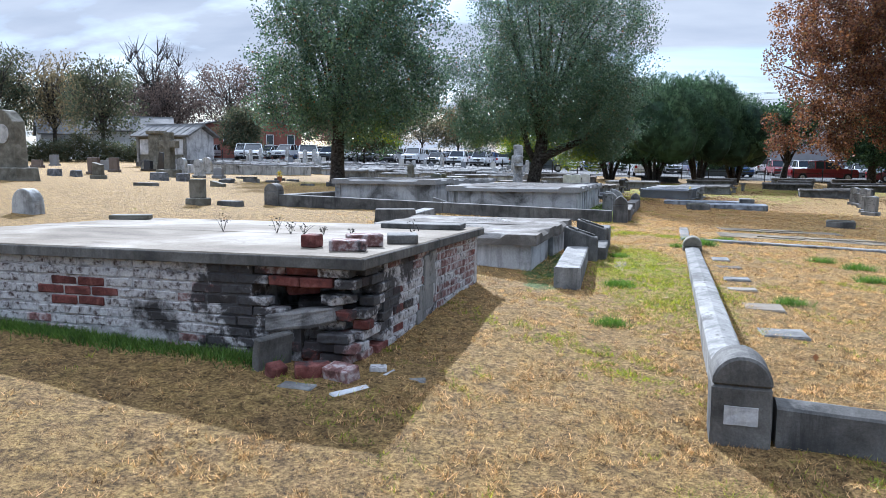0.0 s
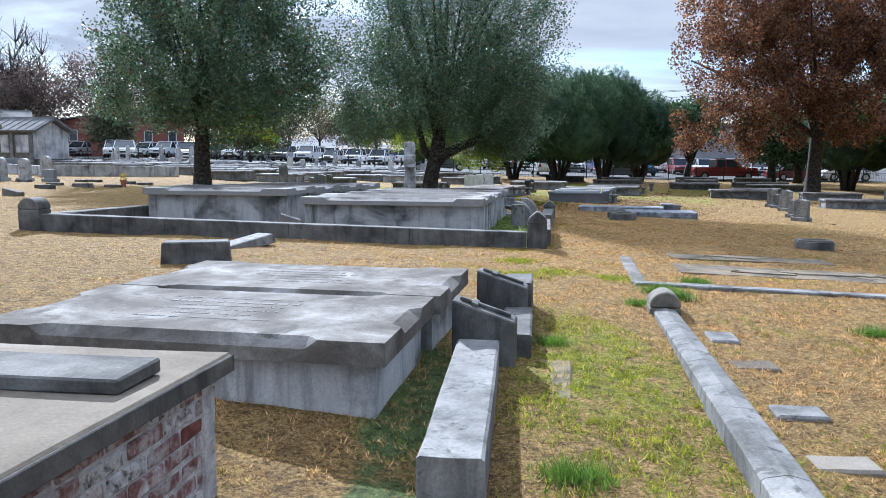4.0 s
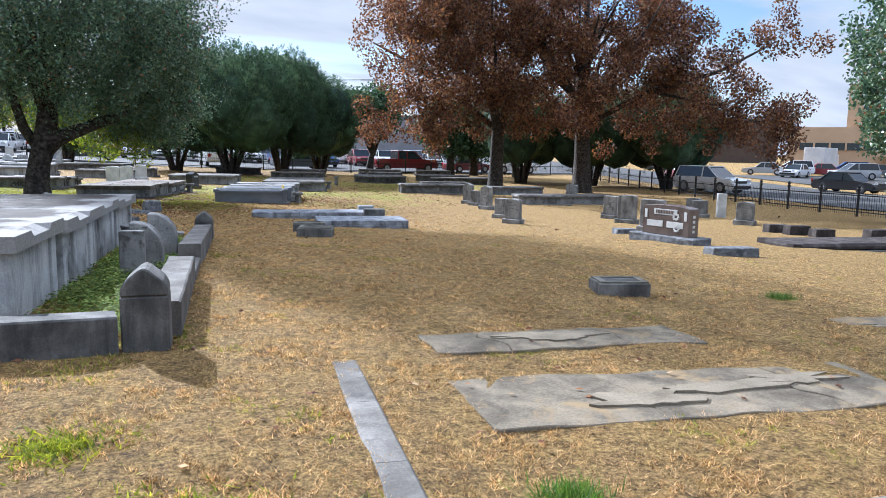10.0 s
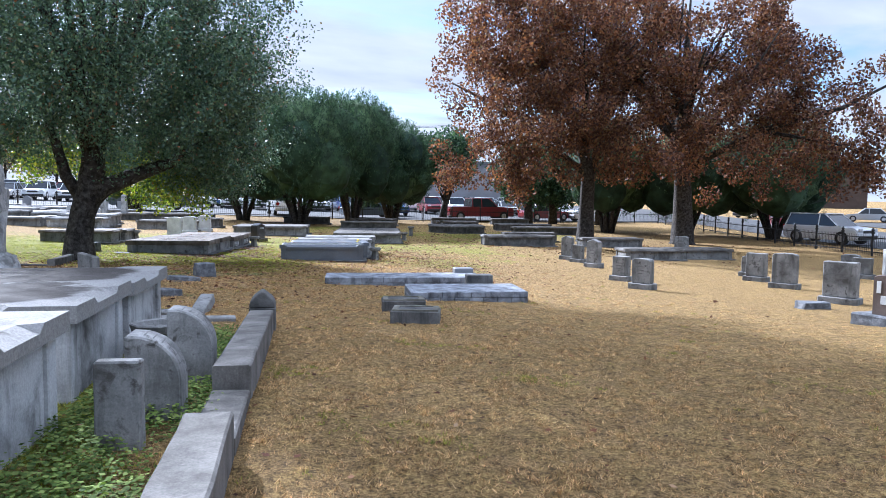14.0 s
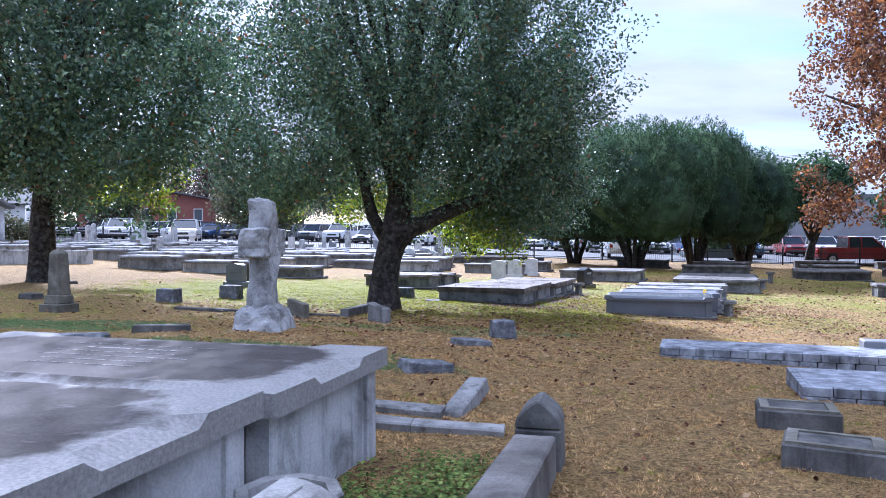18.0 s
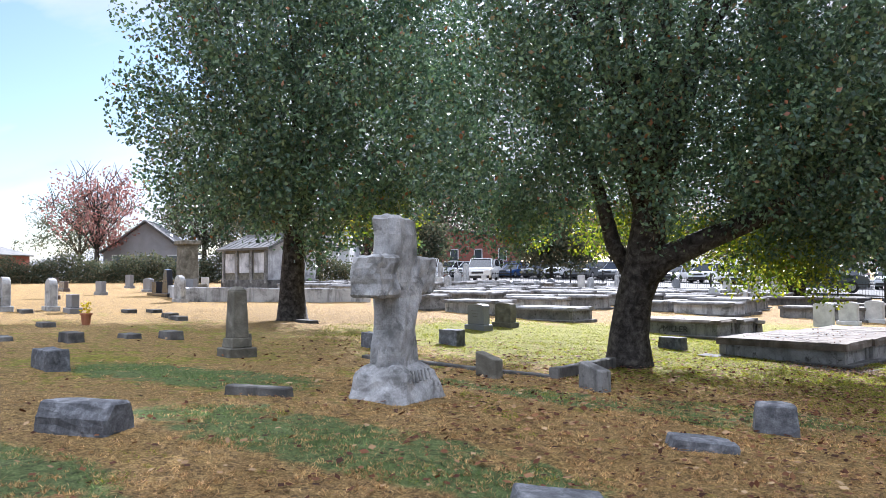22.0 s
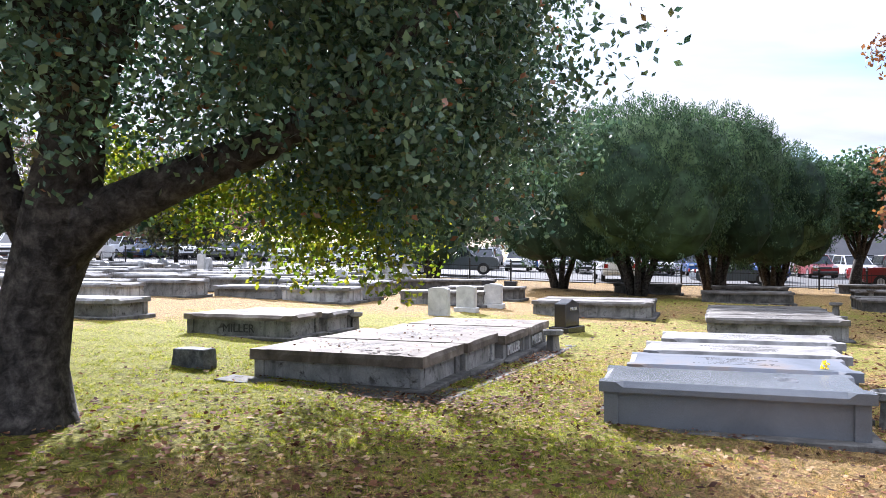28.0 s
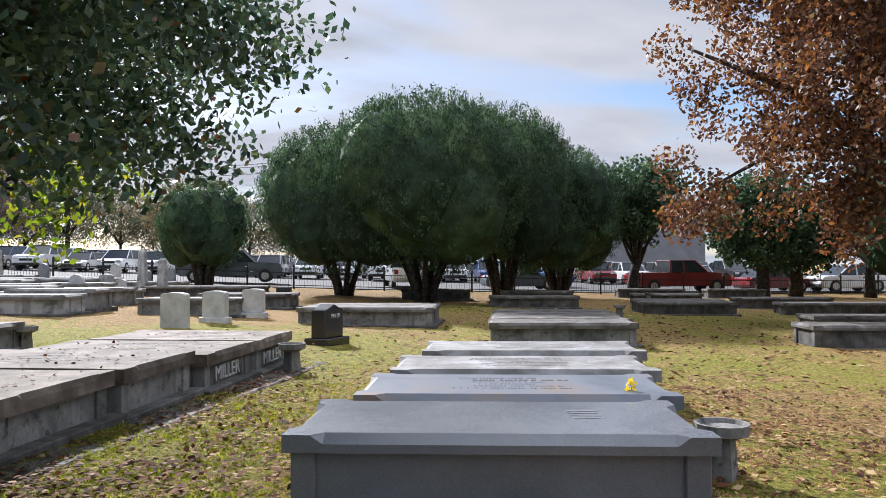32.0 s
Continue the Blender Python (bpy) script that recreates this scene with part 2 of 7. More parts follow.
M_MORTAR_W = stone("limewashed_mortar", [(0.3, (0.1, 0.085, 0.08)), (0.4, (0.33, 0.315, 0.31)), (0.62, (0.55, 0.54, 0.535))], 15.0, 120, 0.94, 0.9, 0.4, blotch=((0.035, 0.032, 0.031), 2.3, 0.55, 0.66))
M_HEWN = stone("hewn_lichened_stone", [(0.3, (0.17, 0.17, 0.165)), (0.5, (0.36, 0.36, 0.355)), (0.68, (0.52, 0.52, 0.515))], 5.0, 70, 0.9, 0.9, 0.35, blotch=((0.13, 0.13, 0.125), 3.5, 0.52, 0.62))
M_MORTAR = stone("crumbling_mortar", [(0.3, (0.05, 0.047, 0.045)), (0.6, (0.26, 0.25, 0.24))], 8.0, 120, 0.95, 0.8, 0.4)
M_BRICK_BL = stone("blue_white_painted_brick", [(0.32, (0.08, 0.082, 0.088)), (0.5, (0.22, 0.23, 0.25)), (0.66, (0.38, 0.4, 0.43))], 5.0, 90, 0.85, 0.5, 0.3, vary=0.25)
M_BARK = stone("furrowed_bark", [(0.36, (0.016, 0.013, 0.011)), (0.5, (0.055, 0.048, 0.041)), (0.66, (0.125, 0.11, 0.094))], 9.0, 40, 0.95, 1.0, 0.5)
M_PAVE = stone("sunken_sandy_slab", [(0.3, (0.1, 0.085, 0.065)), (0.44, (0.16, 0.136, 0.103)), (0.52, (0.21, 0.178, 0.132)), (0.7, (0.29, 0.24, 0.172))], 3.4, 70, 0.95, 0.8, 0.45, spec=0.06, blotch=((0.24, 0.175, 0.1), 2.4, 0.55, 0.66))
M_SKIN = stone("flaking_cement_skin", [(0.32, (0.16, 0.136, 0.1)), (0.5, (0.24, 0.203, 0.15)), (0.7, (0.3, 0.255, 0.188))], 3.0, 70, 0.95, 0.5, 0.4, spec=0.06)
M_LETTER = plain("dark_letters", (0.03, 0.03, 0.03), 0.8)
M_LETTER_L = plain("pale_letters", (0.5, 0.5, 0.5), 0.6)
M_LETTER_M = plain("worn_grey_letters", (0.115, 0.11, 0.105), 0.85)
M_LEAF_G = leafy("pear_leaves", [(0.0, (0.03, 0.064, 0.042)), (0.5, (0.074, 0.135, 0.078)), (0.96, (0.16, 0.23, 0.11)), (0.99, (0.22, 0.09, 0.04))], 0.17, 0.38, 0.45, (1.6, 0.6, 1.25))
M_LEAF_Y = leafy("yellow_green_leaves", [(0.0, (0.08, 0.13, 0.025)), (0.6, (0.17, 0.22, 0.035)), (0.97, (0.28, 0.26, 0.05))], 0.45, 0.5, 0.35)
M_LEAF_O = leafy("russet_oak_leaves", [(0.0, (0.05, 0.026, 0.02)), (0.45, (0.115, 0.054, 0.033)), (0.85, (0.25, 0.12, 0.055)), (1.0, (0.15, 0.115, 0.055))], 0.33, 0.6, 0.3)
M_CEDAR = leafy("cedar_sprays", [(0.0, (0.022, 0.045, 0.026)), (0.6, (0.05, 0.09, 0.046)), (1.0, (0.1, 0.155, 0.068))], 0.25, 0.7, 0.2, (1.6, 0.5, 1.35))
# far foliage: dull, greyed colours with the haze of distance mixed in
M_FAR_G = leafy("distant_foliage", [(0.0, (0.045, 0.06, 0.04)), (0.5, (0.075, 0.085, 0.05)), (1.0, (0.13, 0.115, 0.07))], 0.3, 0.8, 0.2)
M_FAR_Y = leafy("distant_yellow_foliage", [(0.0, (0.09, 0.08, 0.05)), (1.0, (0.2, 0.155, 0.085))], 0.4, 0.8, 0.2)
M_FAR_R = leafy("distant_red_foliage", [(0.0, (0.13, 0.07, 0.065)), (1.0, (0.26, 0.14, 0.12))], 0.4, 0.8, 0.2)
M_FAR_B = leafy("distant_bare_twigs", [(0.0, (0.07, 0.055, 0.045)), (1.0, (0.13, 0.105, 0.09))], 0.1, 0.9, 0.1)
M_FAR_N = leafy("distant_brown_foliage", [(0.0, (0.085, 0.068, 0.06)), (1.0, (0.165, 0.125, 0.105))], 0.3, 0.85, 0.1)
M_GRASS_D = leafy("dry_grass_blades", [(0.0, (0.1, 0.056, 0.024)), (0.3, (0.38, 0.225, 0.1)), (0.8, (0.66, 0.455, 0.235)), (1.0, (0.44, 0.31, 0.13))], 0.3, 0.85, 0.12, (17.0, 0.22, 1.6))
M_GRASS_G = leafy("green_grass_blades", [(0.0, (0.075, 0.1, 0.016)), (0.6, (0.2, 0.225, 0.034)), (1.0, (0.38, 0.36, 0.06))], 0.45, 0.6, 0.3, (13.0, 0.5, 1.35))
M_LITTER = leafy("fallen_leaves", [(0.0, (0.035, 0.016, 0.01)), (0.4, (0.1, 0.04, 0.022)), (0.72, (0.2, 0.095, 0.045)), (1.0, (0.42, 0.3, 0.17))], 0.12, 0.9, 0.15)
M_IVY = leafy("ground_ivy_leaves", [(0.0, (0.05, 0.08, 0.022)), (0.55, (0.13, 0.18, 0.042)), (1.0, (0.26, 0.31, 0.09))], 0.3, 0.85, 0.1, (6.0, 0.55, 1.3))
M_IRON = plain("black_painted_iron", (0.012, 0.012, 0.013), 0.5, 0, 0.4)
M_ASPH = stone("asphalt", [(0.3, G3(0.05)), (0.7, G3(0.09))], 0.6, 90, 0.9, 0.2, 0.3)
M_TYRE = plain("tyre_rubber", (0.015, 0.015, 0.016), 0.85)
M_RIM = plain("alloy_rim", (0.5, 0.5, 0.52), 0.3, 0.9)
M_GLASS = plain("tinted_car_glass", (0.02, 0.024, 0.028), 0.06, 0, 0.6, 0.05)
M_LAMP = plain("clear_lamp", (0.6, 0.6, 0.6), 0.15)
M_TAIL = plain("red_lamp", (0.3, 0.01, 0.01), 0.2)
M_TRIMB = plain("black_trim", (0.02, 0.02, 0.02), 0.6)
PAINTS = {n: plain(n + "_car_paint", c, 0.28, mt, 0.5, 0.04, 2.0, 0.6) for n, c, mt in (
    ("white", (0.72, 0.73, 0.74), 0.0), ("silver", (0.42, 0.43, 0.45), 0.5), ("grey", (0.13, 0.14, 0.15), 0.4), ("black", (0.015, 0.015, 0.017), 0.0),
    ("red", (0.2, 0.012, 0.015), 0.0), ("blue", (0.02, 0.08, 0.25), 0.2), ("slate", (0.07, 0.09, 0.11), 0.3))}
M_TAN = stone("tan_precast_wall", [(0.3, (0.4, 0.285, 0.185)), (0.7, (0.5, 0.365, 0.245))], 0.25, 20, 0.9, 0.1, 0.1)
M_WHITEW = stone("white_boards", [(0.3, G3(0.5)), (0.7, G3(0.72))], 0.8, 30, 0.85, 0.1, 0.15)
M_GREYW = stone("grey_boards", [(0.3, G3(0.2, 1, 1.05)), (0.7, G3(0.28, 1, 1.05))], 0.8, 30, 0.85, 0.1, 0.15)
M_ROOF = stone("grey_roof_shingles", [(0.3, G3(0.1)), (0.7, G3(0.2))], 1.0, 40, 0.9, 0.2, 0.3)
M_REDB = stone("distant_red_brick", [(0.3, (0.2, 0.075, 0.055)), (0.7, (0.3, 0.12, 0.09))], 1.0, 30, 0.9, 0.2, 0.2)
M_STUCCO = stone("flaking_whitewashed_stucco", [(0.34, G3(0.16)), (0.46, G3(0.42, 1.0, 1.02)), (0.62, G3(0.66, 1.0, 1.02))], 0.9, 30, 0.9, 0.3, 0.25, streak=(0.2, 0.2, 0.2))
M_PANE = plain("window_pane", (0.05, 0.06, 0.07), 0.08, 0, 0.6)
M_WOODP = stone("weathered_pole", [(0.3, (0.1, 0.075, 0.055)), (0.7, (0.17, 0.135, 0.1))], 3, 60, 0.9)
M_CLAY = plain("terracotta", (0.3, 0.12, 0.06), 0.85)
M_YEL = leafy("yellow_flowers", [(0.0, (0.55, 0.4, 0.02)), (1.0, (0.75, 0.6, 0.05))], 0.3)
M_LID_BR = stone("leaf_stained_slab", [(0.3, (0.05, 0.04, 0.031)), (0.47, (0.13, 0.107, 0.087)), (0.62, (0.225, 0.192, 0.16)), (0.8, (0.38, 0.35, 0.32))], 2.3, 90, 0.85, 0.3, 0.3, spec=0.2, vary=0.3)
M_BROWNB = stone("dark_brown_brick_wall", [(0.3, (0.075, 0.055, 0.045)), (0.7, (0.11, 0.08, 0.065))], 1.0, 30, 0.9, 0.2, 0.2)
M_RUST = stone("rust_stained_granite", [(0.35, (0.1, 0.115, 0.14)), (0.5, (0.155, 0.17, 0.2)), (0.62, (0.2, 0.17, 0.15)), (0.75, (0.24, 0.15, 0.1))], 1.6, 220, 0.4, 0.05, 0.3, spec=0.4)
M_CLOVER = leafy("pale_clover_leaves", [(0.0, (0.07, 0.115, 0.04)), (0.6, (0.14, 0.205, 0.075)), (1.0, (0.24, 0.3, 0.12))], 0.4, 0.7, 0.2, (9.0, 0.6, 1.2))
M_TUFT = leafy("lush_grass_tuft", [(0.0, (0.04, 0.08, 0.015)), (0.6, (0.09, 0.16, 0.03)), (1.0, (0.17, 0.24, 0.06))], 0.4, 0.6, 0.3, (9.0, 0.6, 1.2))
M_LID_P = stone("pale_streaked_slab", [(0.3, G3(0.1, 1.05, 0.94)), (0.47, G3(0.19, 1.03, 0.96)), (0.62, G3(0.28, 1.0, 1.0)), (0.8, G3(0.42, 1.0, 1.02))], 2.2, 90, 0.8, 0.25, 0.25, spec=0.2, streak=(0.1, 0.1, 0.1))


def panel_stain(m, dark, pale):
    """An old brown stain over the middle of a slab, with a bleached rim of uneven width."""
    nt = m.node_tree
    bsdf = nt.nodes["Principled BSDF"]
    was = bsdf.inputs["Base Color"].links[0].from_socket
    co = nt.nodes.new("ShaderNodeTexCoord").outputs["Generated"]
    pos = nt.nodes.new("ShaderNodeNewGeometry").outputs["Position"]
    sp = nt.nodes.new("ShaderNodeSeparateXYZ")
    nt.links.new(co, sp.inputs[0])
    u = math_of(nt, "POWER", math_of(nt, "ABSOLUTE", math_of(nt, "SUBTRACT", math_of(nt, "MULTIPLY", sp.outputs[0], 2.0), 1.0)), 4.0)
    v = math_of(nt, "POWER", math_of(nt, "ABSOLUTE", math_of(nt, "SUBTRACT", math_of(nt, "MULTIPLY", sp.outputs[1], 2.0), 1.0)), 4.0)
    e = math_of(nt, "ADD", math_of(nt, "ADD", u, v), math_of(nt, "MULTIPLY", math_of(nt, "SUBTRACT", noise_of(nt, pos, 2.6, 6.0, 0.6, 0.4), 0.5), 1.6))
    f = ramp_of(nt, e, [(0.42, (0, 0, 0)), (0.72, (0.95, 0.95, 0.95))])
    tone = mix_of(nt, f, dark, pale)
    grain = ramp_of(nt, noise_of(nt, pos, 55.0, 5.0, 0.7), [(0.3, (0.6,) * 3), (0.7, (1.15,) * 3)])
    col = mix_of(nt, 0.85, was, mix_of(nt, 1.0, tone, grain, "MULTIPLY"))
    nt.links.new(col, bsdf.inputs["Base Color"])
    return m




def mildew(m, spots):
    """Black mildew that has grown over part of a wall, in ragged patches round some spots (x, y, z, reach)."""
    nt = m.node_tree
    bsdf = nt.nodes["Principled BSDF"]
    was = bsdf.inputs["Base Color"].links[0].from_socket
    pos = nt.nodes.new("ShaderNodeNewGeometry").outputs["Position"]
    near = None
    for x, y, z, r in spots:
        vm = nt.nodes.new("ShaderNodeVectorMath")
        vm.operation = "DISTANCE"
        vm.inputs[1].default_value = (x, y, z)
        nt.links.new(pos, vm.inputs[0])
        f = math_of(nt, "SUBTRACT", 1.0, math_of(nt, "DIVIDE", vm.outputs["Value"], r))
        near = f if near is None else math_of(nt, "MAXIMUM", near, f)
    ragged = math_of(nt, "ADD", near, math_of(nt, "MULTIPLY", math_of(nt, "SUBTRACT", noise_of(nt, pos, 7.0, 9.0, 0.72, 0.3), 0.5), 2.2))
    f = ramp_of(nt, ragged, [(0.2, (0, 0, 0)), (0.42, (0.93, 0.93, 0.93))])
    nt.links.new(mix_of(nt, f, was, (0.028, 0.026, 0.027)), bsdf.inputs["Base Color"])


for m_ in (M_BRICK_W, M_BRICK_P, M_BRICK_R, M_MORTAR_W):
    mildew(m_, ((0.32, 4.1, 0.58, 0.36), (0.45, 4.08, 0.36, 0.26), (1.2, 4.25, 0.6, 0.36), (1.24, 4.6, 0.4, 0.28), (0.95, 4.0, 0.25, 0.26), (1.3, 5.0, 0.62, 0.26), (0.2, 4.1, 0.12, 0.2)))

M_LID_S = panel_stain(stone("brown_stained_cement_slab", [(0.32, G3(0.05, 1.08, 0.9)), (0.5, G3(0.13, 1.06, 0.93)), (0.7, G3(0.32, 1.0, 1.0))], 3.2, 70, 0.88, 0.5, 0.3, spec=0.12, vary=0.2), (0.056, 0.048, 0.042), (0.3, 0.29, 0.275))

# ---- terrain and building helpers ----
TER = (-0.1478, -0.03995, -0.01947, 0.01443, 0.03907, -0.04485, 0.2884)


def ter(x, y):
    """Height of the lawn."""
    a, b = 30 * np.tanh((x - 5) / 30), 40 * np.tanh((y - 22) / 40)
    c = TER
    return c[0] + c[1] * a + c[2] * b + c[3] * a * b / 100 + c[4] * a * a / 100 + c[5] * b * b / 100 + c[6] * b**3 / 1e4 + 0.17 * np.exp(-((x - 1.6) ** 2 + (y - 27.4) ** 2) / 8) + 0.17 * np.exp(-((x - 12.5) ** 2 + (y - 19.0) ** 2) / 22) - 0.12 * np.exp(-((x - 14.0) ** 2 + (y - 29.0) ** 2) / 22)


def part(name, bm, material, parent, label="", smooth=False):
    me = bpy.data.meshes.new(name)
    bmesh.ops.recalc_face_normals(bm, faces=bm.faces)
    if smooth:
        for f in bm.faces:
            f.smooth = True
    bm.to_mesh(me)
    bm.free()
    me.materials.append(material)
    ob = new(name, me)
    if parent is not None:
        ob.parent = parent
    if label:
        ob["label"] = label
    if name in ("inscription", "side_ornament"):
        ob["kind"] = "stuff"
    return ob


def thing(name, x, y, rz, label, category, group="", z=None, sink=0.0):
    ob = new(name)
    ob.empty_display_size = 0.2
    ob.matrix_basis = pose(x, y, (ter(x, y) if z is None else z) - sink, 0, 0, rz)
    return tagged(ob, label, category, group)


def box(sx, sy, sz, cx=0, cy=0, z0=0, bevel=0.0, bm=None, top=1.0, seg=1):
    """A block on z0, its top scaled by top, with worn edges."""
    own = bmesh.new()
    vs = []
    for z, k in ((z0, 1.0), (z0 + sz, top)):
        for a, b in ((-1, -1), (1, -1), (1, 1), (-1, 1)):
            vs.append(own.verts.new((cx + a * sx / 2 * k, cy + b * sy / 2 * k, z)))
    own.faces.new(vs[3::-1]); own.faces.new(vs[4:])
    for i in range(4):
        j = (i + 1) % 4
        own.faces.new((vs[i], vs[j], vs[4 + j], vs[4 + i]))
    if bevel:
        bmesh.ops.bevel(own, geom=own.edges[:], offset=bevel, segments=seg, affect="EDGES", profile=0.6)
    if bm is None:
        return own
    me = bpy.data.meshes.new("tmp")
    own.to_mesh(me); own.free()
    bm.from_mesh(me)
    bpy.data.meshes.remove(me)
    return bm


def slab_of(points, depth, bevel=0.0, seg=1):
    """An outline in x and z, made thick along y."""
    bm = bmesh.new()
    fr = [bm.verts.new((x, -depth / 2, z)) for x, z in points]
    bk = [bm.verts.new((x, depth / 2, z)) for x, z in points]
    bm.faces.new(fr); bm.faces.new(bk[::-1])
    for i in range(len(points)):
        j = (i + 1) % len(points)
        bm.faces.new((fr[j], fr[i], bk[i], bk[j]))
    if bevel:
        bmesh.ops.recalc_face_normals(bm, faces=bm.faces)
        es = [e for e in bm.edges if len(e.link_faces) == 2 and e.calc_face_angle(0) > 0.6]
        bmesh.ops.bevel(bm, geom=es, offset=bevel, segments=seg, affect="EDGES")
    return bm


def roughen(bm, amount, scale, cuts=0, seed=0.0):
    """Breaks a form up into an uneven, hewn or worn surface."""
    if cuts:
        bmesh.ops.subdivide_edges(bm, edges=bm.edges[:], cuts=cuts, use_grid_fill=True)
    bm.normal_update()
    for v in bm.verts:
        n = noise.noise(v.co * scale + Vector((seed, seed * 1.7, seed * 0.3))) + 0.5 * noise.noise(v.co * scale * 2.7 + Vector((seed + 5, 0, 0)))
        v.co += v.normal * n * amount
    return bm


def lathe(profile, seg=20):
    bm = bmesh.new()
    rings = []
    for r, z in profile:
        rings.append([bm.verts.new((r * math.cos(2 * math.pi * i / seg), r * math.sin(2 * math.pi * i / seg), z)) for i in range(seg)])
    for a, b in zip(rings, rings[1:]):
        for i in range(seg):
            j = (i + 1) % seg
            bm.faces.new((a[i], a[j], b[j], b[i]))
    bm.faces.new(rings[0][::-1]); bm.faces.new(rings[-1])
    return bm


def tube(bm, pts, radii, seg=8):
    """A tapered limb along points."""
    prev = None
    for k, (p, r) in enumerate(zip(pts, radii)):
        p = Vector(p)
        way = (Vector(pts[min(k + 1, len(pts) - 1)]) - Vector(pts[max(k - 1, 0)])).normalized()
        side = way.cross(Vector((0.31, 0.95, 0.1))).normalized()
        up = side.cross(way)
        ring = [bm.verts.new(p + (side * math.cos(2 * math.pi * i / seg) + up * math.sin(2 * math.pi * i / seg)) * r) for i in range(seg)]
        if prev:
            for i in range(seg):
                j = (i + 1) % seg
                bm.faces.new((prev[i], prev[j], ring[j], ring[i]))
        else:
            bm.faces.new(ring[::-1])
        prev = ring
    bm.faces.new(prev)


def lettering(text, size, material, parent, loc, rot=(90, 0, 0), depth=0.006, name="lettering"):
    cu = bpy.data.curves.new("letters", "FONT")
    cu.body, cu.size, cu.extrude, cu.align_x, cu.align_y = text, size, depth, "CENTER", "CENTER"
    tmp = bpy.data.objects.new("letters", cu)
    scene.collection.objects.link(tmp)
    me = bpy.data.meshes.new_from_object(tmp.evaluated_get(bpy.context.evaluated_depsgraph_get()))
    bpy.data.objects.remove(tmp)
    me.materials.append(material)
    ob = new(name, me)
    ob.parent = parent
    ob.matrix_basis = pose(*loc, *rot)
    return ob


def quick_mesh(name, verts, faces_n, material):
    """A mesh from arrays: verts (n, k, 3) are n polygons of k corners each."""
    n, k, _ = verts.shape
    me = bpy.data.meshes.new(name)
    me.vertices.add(n * k); me.loops.add(n * k); me.polygons.add(n)
    me.vertices.foreach_set("co", verts.reshape(-1).astype(np.float32))
    me.loops.foreach_set("vertex_index", np.arange(n * k, dtype=np.int32))
    me.polygons.foreach_set("loop_start", np.arange(0, n * k, k, dtype=np.int32))
    me.update(calc_edges=True)
    me.materials.append(material)
    return me


def leaf_cloud(rng, centres, spread, per, size, aspect=0.62, droop=0.3, flat=False, up=0.0, plume=None):
    """Diamond-shaped leaves round the given twig ends."""
    n = len(centres) * per
    w = rng.normal(0, 1, (n, 3))
    w *= (rng.uniform(0, 1, (n, 1)) ** 0.4 * 1.8) / (np.linalg.norm(w, axis=1, keepdims=True) + 1e-9)
    c = np.repeat(centres, per, axis=0) + w * spread
    if plume is not None:
        way = np.array(centres) - np.array(plume[:3])
        way[:, 2] = np.abs(way[:, 2]) + 1.0
        way /= np.linalg.norm(way, axis=1, keepdims=True)
        c += np.repeat(way, per, axis=0) * rng.uniform(-1.0, 1.0, (n, 1)) * plume[3]
    a = rng.normal(0, 1, (n, 3))
    if flat:
        a[:, 2] *= 0.15
    a[:, 2] -= droop
    a[:, 2] += up
    a /= np.linalg.norm(a, axis=1, keepdims=True) + 1e-9
    b = np.cross(a, rng.normal(0, 1, (n, 3)) * (0.25 if flat else 1.0) + (np.array([0, 0, 1.0]) if flat else 0))
    b /= np.linalg.norm(b, axis=1, keepdims=True) + 1e-9
    s = size * rng.uniform(0.65, 1.25, (n, 1))
    return np.stack([c - a * s * 0.5, c + b * s * aspect * 0.5 + a * s * 0.06, c + a * s * 0.5, c - b * s * aspect * 0.5 + a * s * 0.06], 1)


def crown_points(rng, n, blobs, inner=0.45, power=0.5, lumpy=1.0):
    """Twig ends in and near the skin of some uneven ellipsoids (x, y, z, rx, ry, rz)."""
    vol = np.array([b[3] * b[4] * b[5] for b in blobs])
    cnt = np.maximum(1, (n * vol / vol.sum()).astype(int))
    out = []
    for b, m in zip(blobs, cnt):
        d = rng.normal(0, 1, (m, 3))
        d /= np.linalg.norm(d, axis=1, keepdims=True)
        lump = 1 + lumpy * (0.13 * np.sin(d[:, 0] * 5 + b[0]) * np.cos(d[:, 2] * 6 + b[1]) + 0.09 * np.sin(d[:, 1] * 9 + d[:, 2] * 7))
        r = (inner + (1 - inner) * rng.uniform(0, 1, m) ** power) * lump
        out.append(np.array(b[:3]) + d * r[:, None] * np.array(b[3:6]))
    return np.concatenate(out)

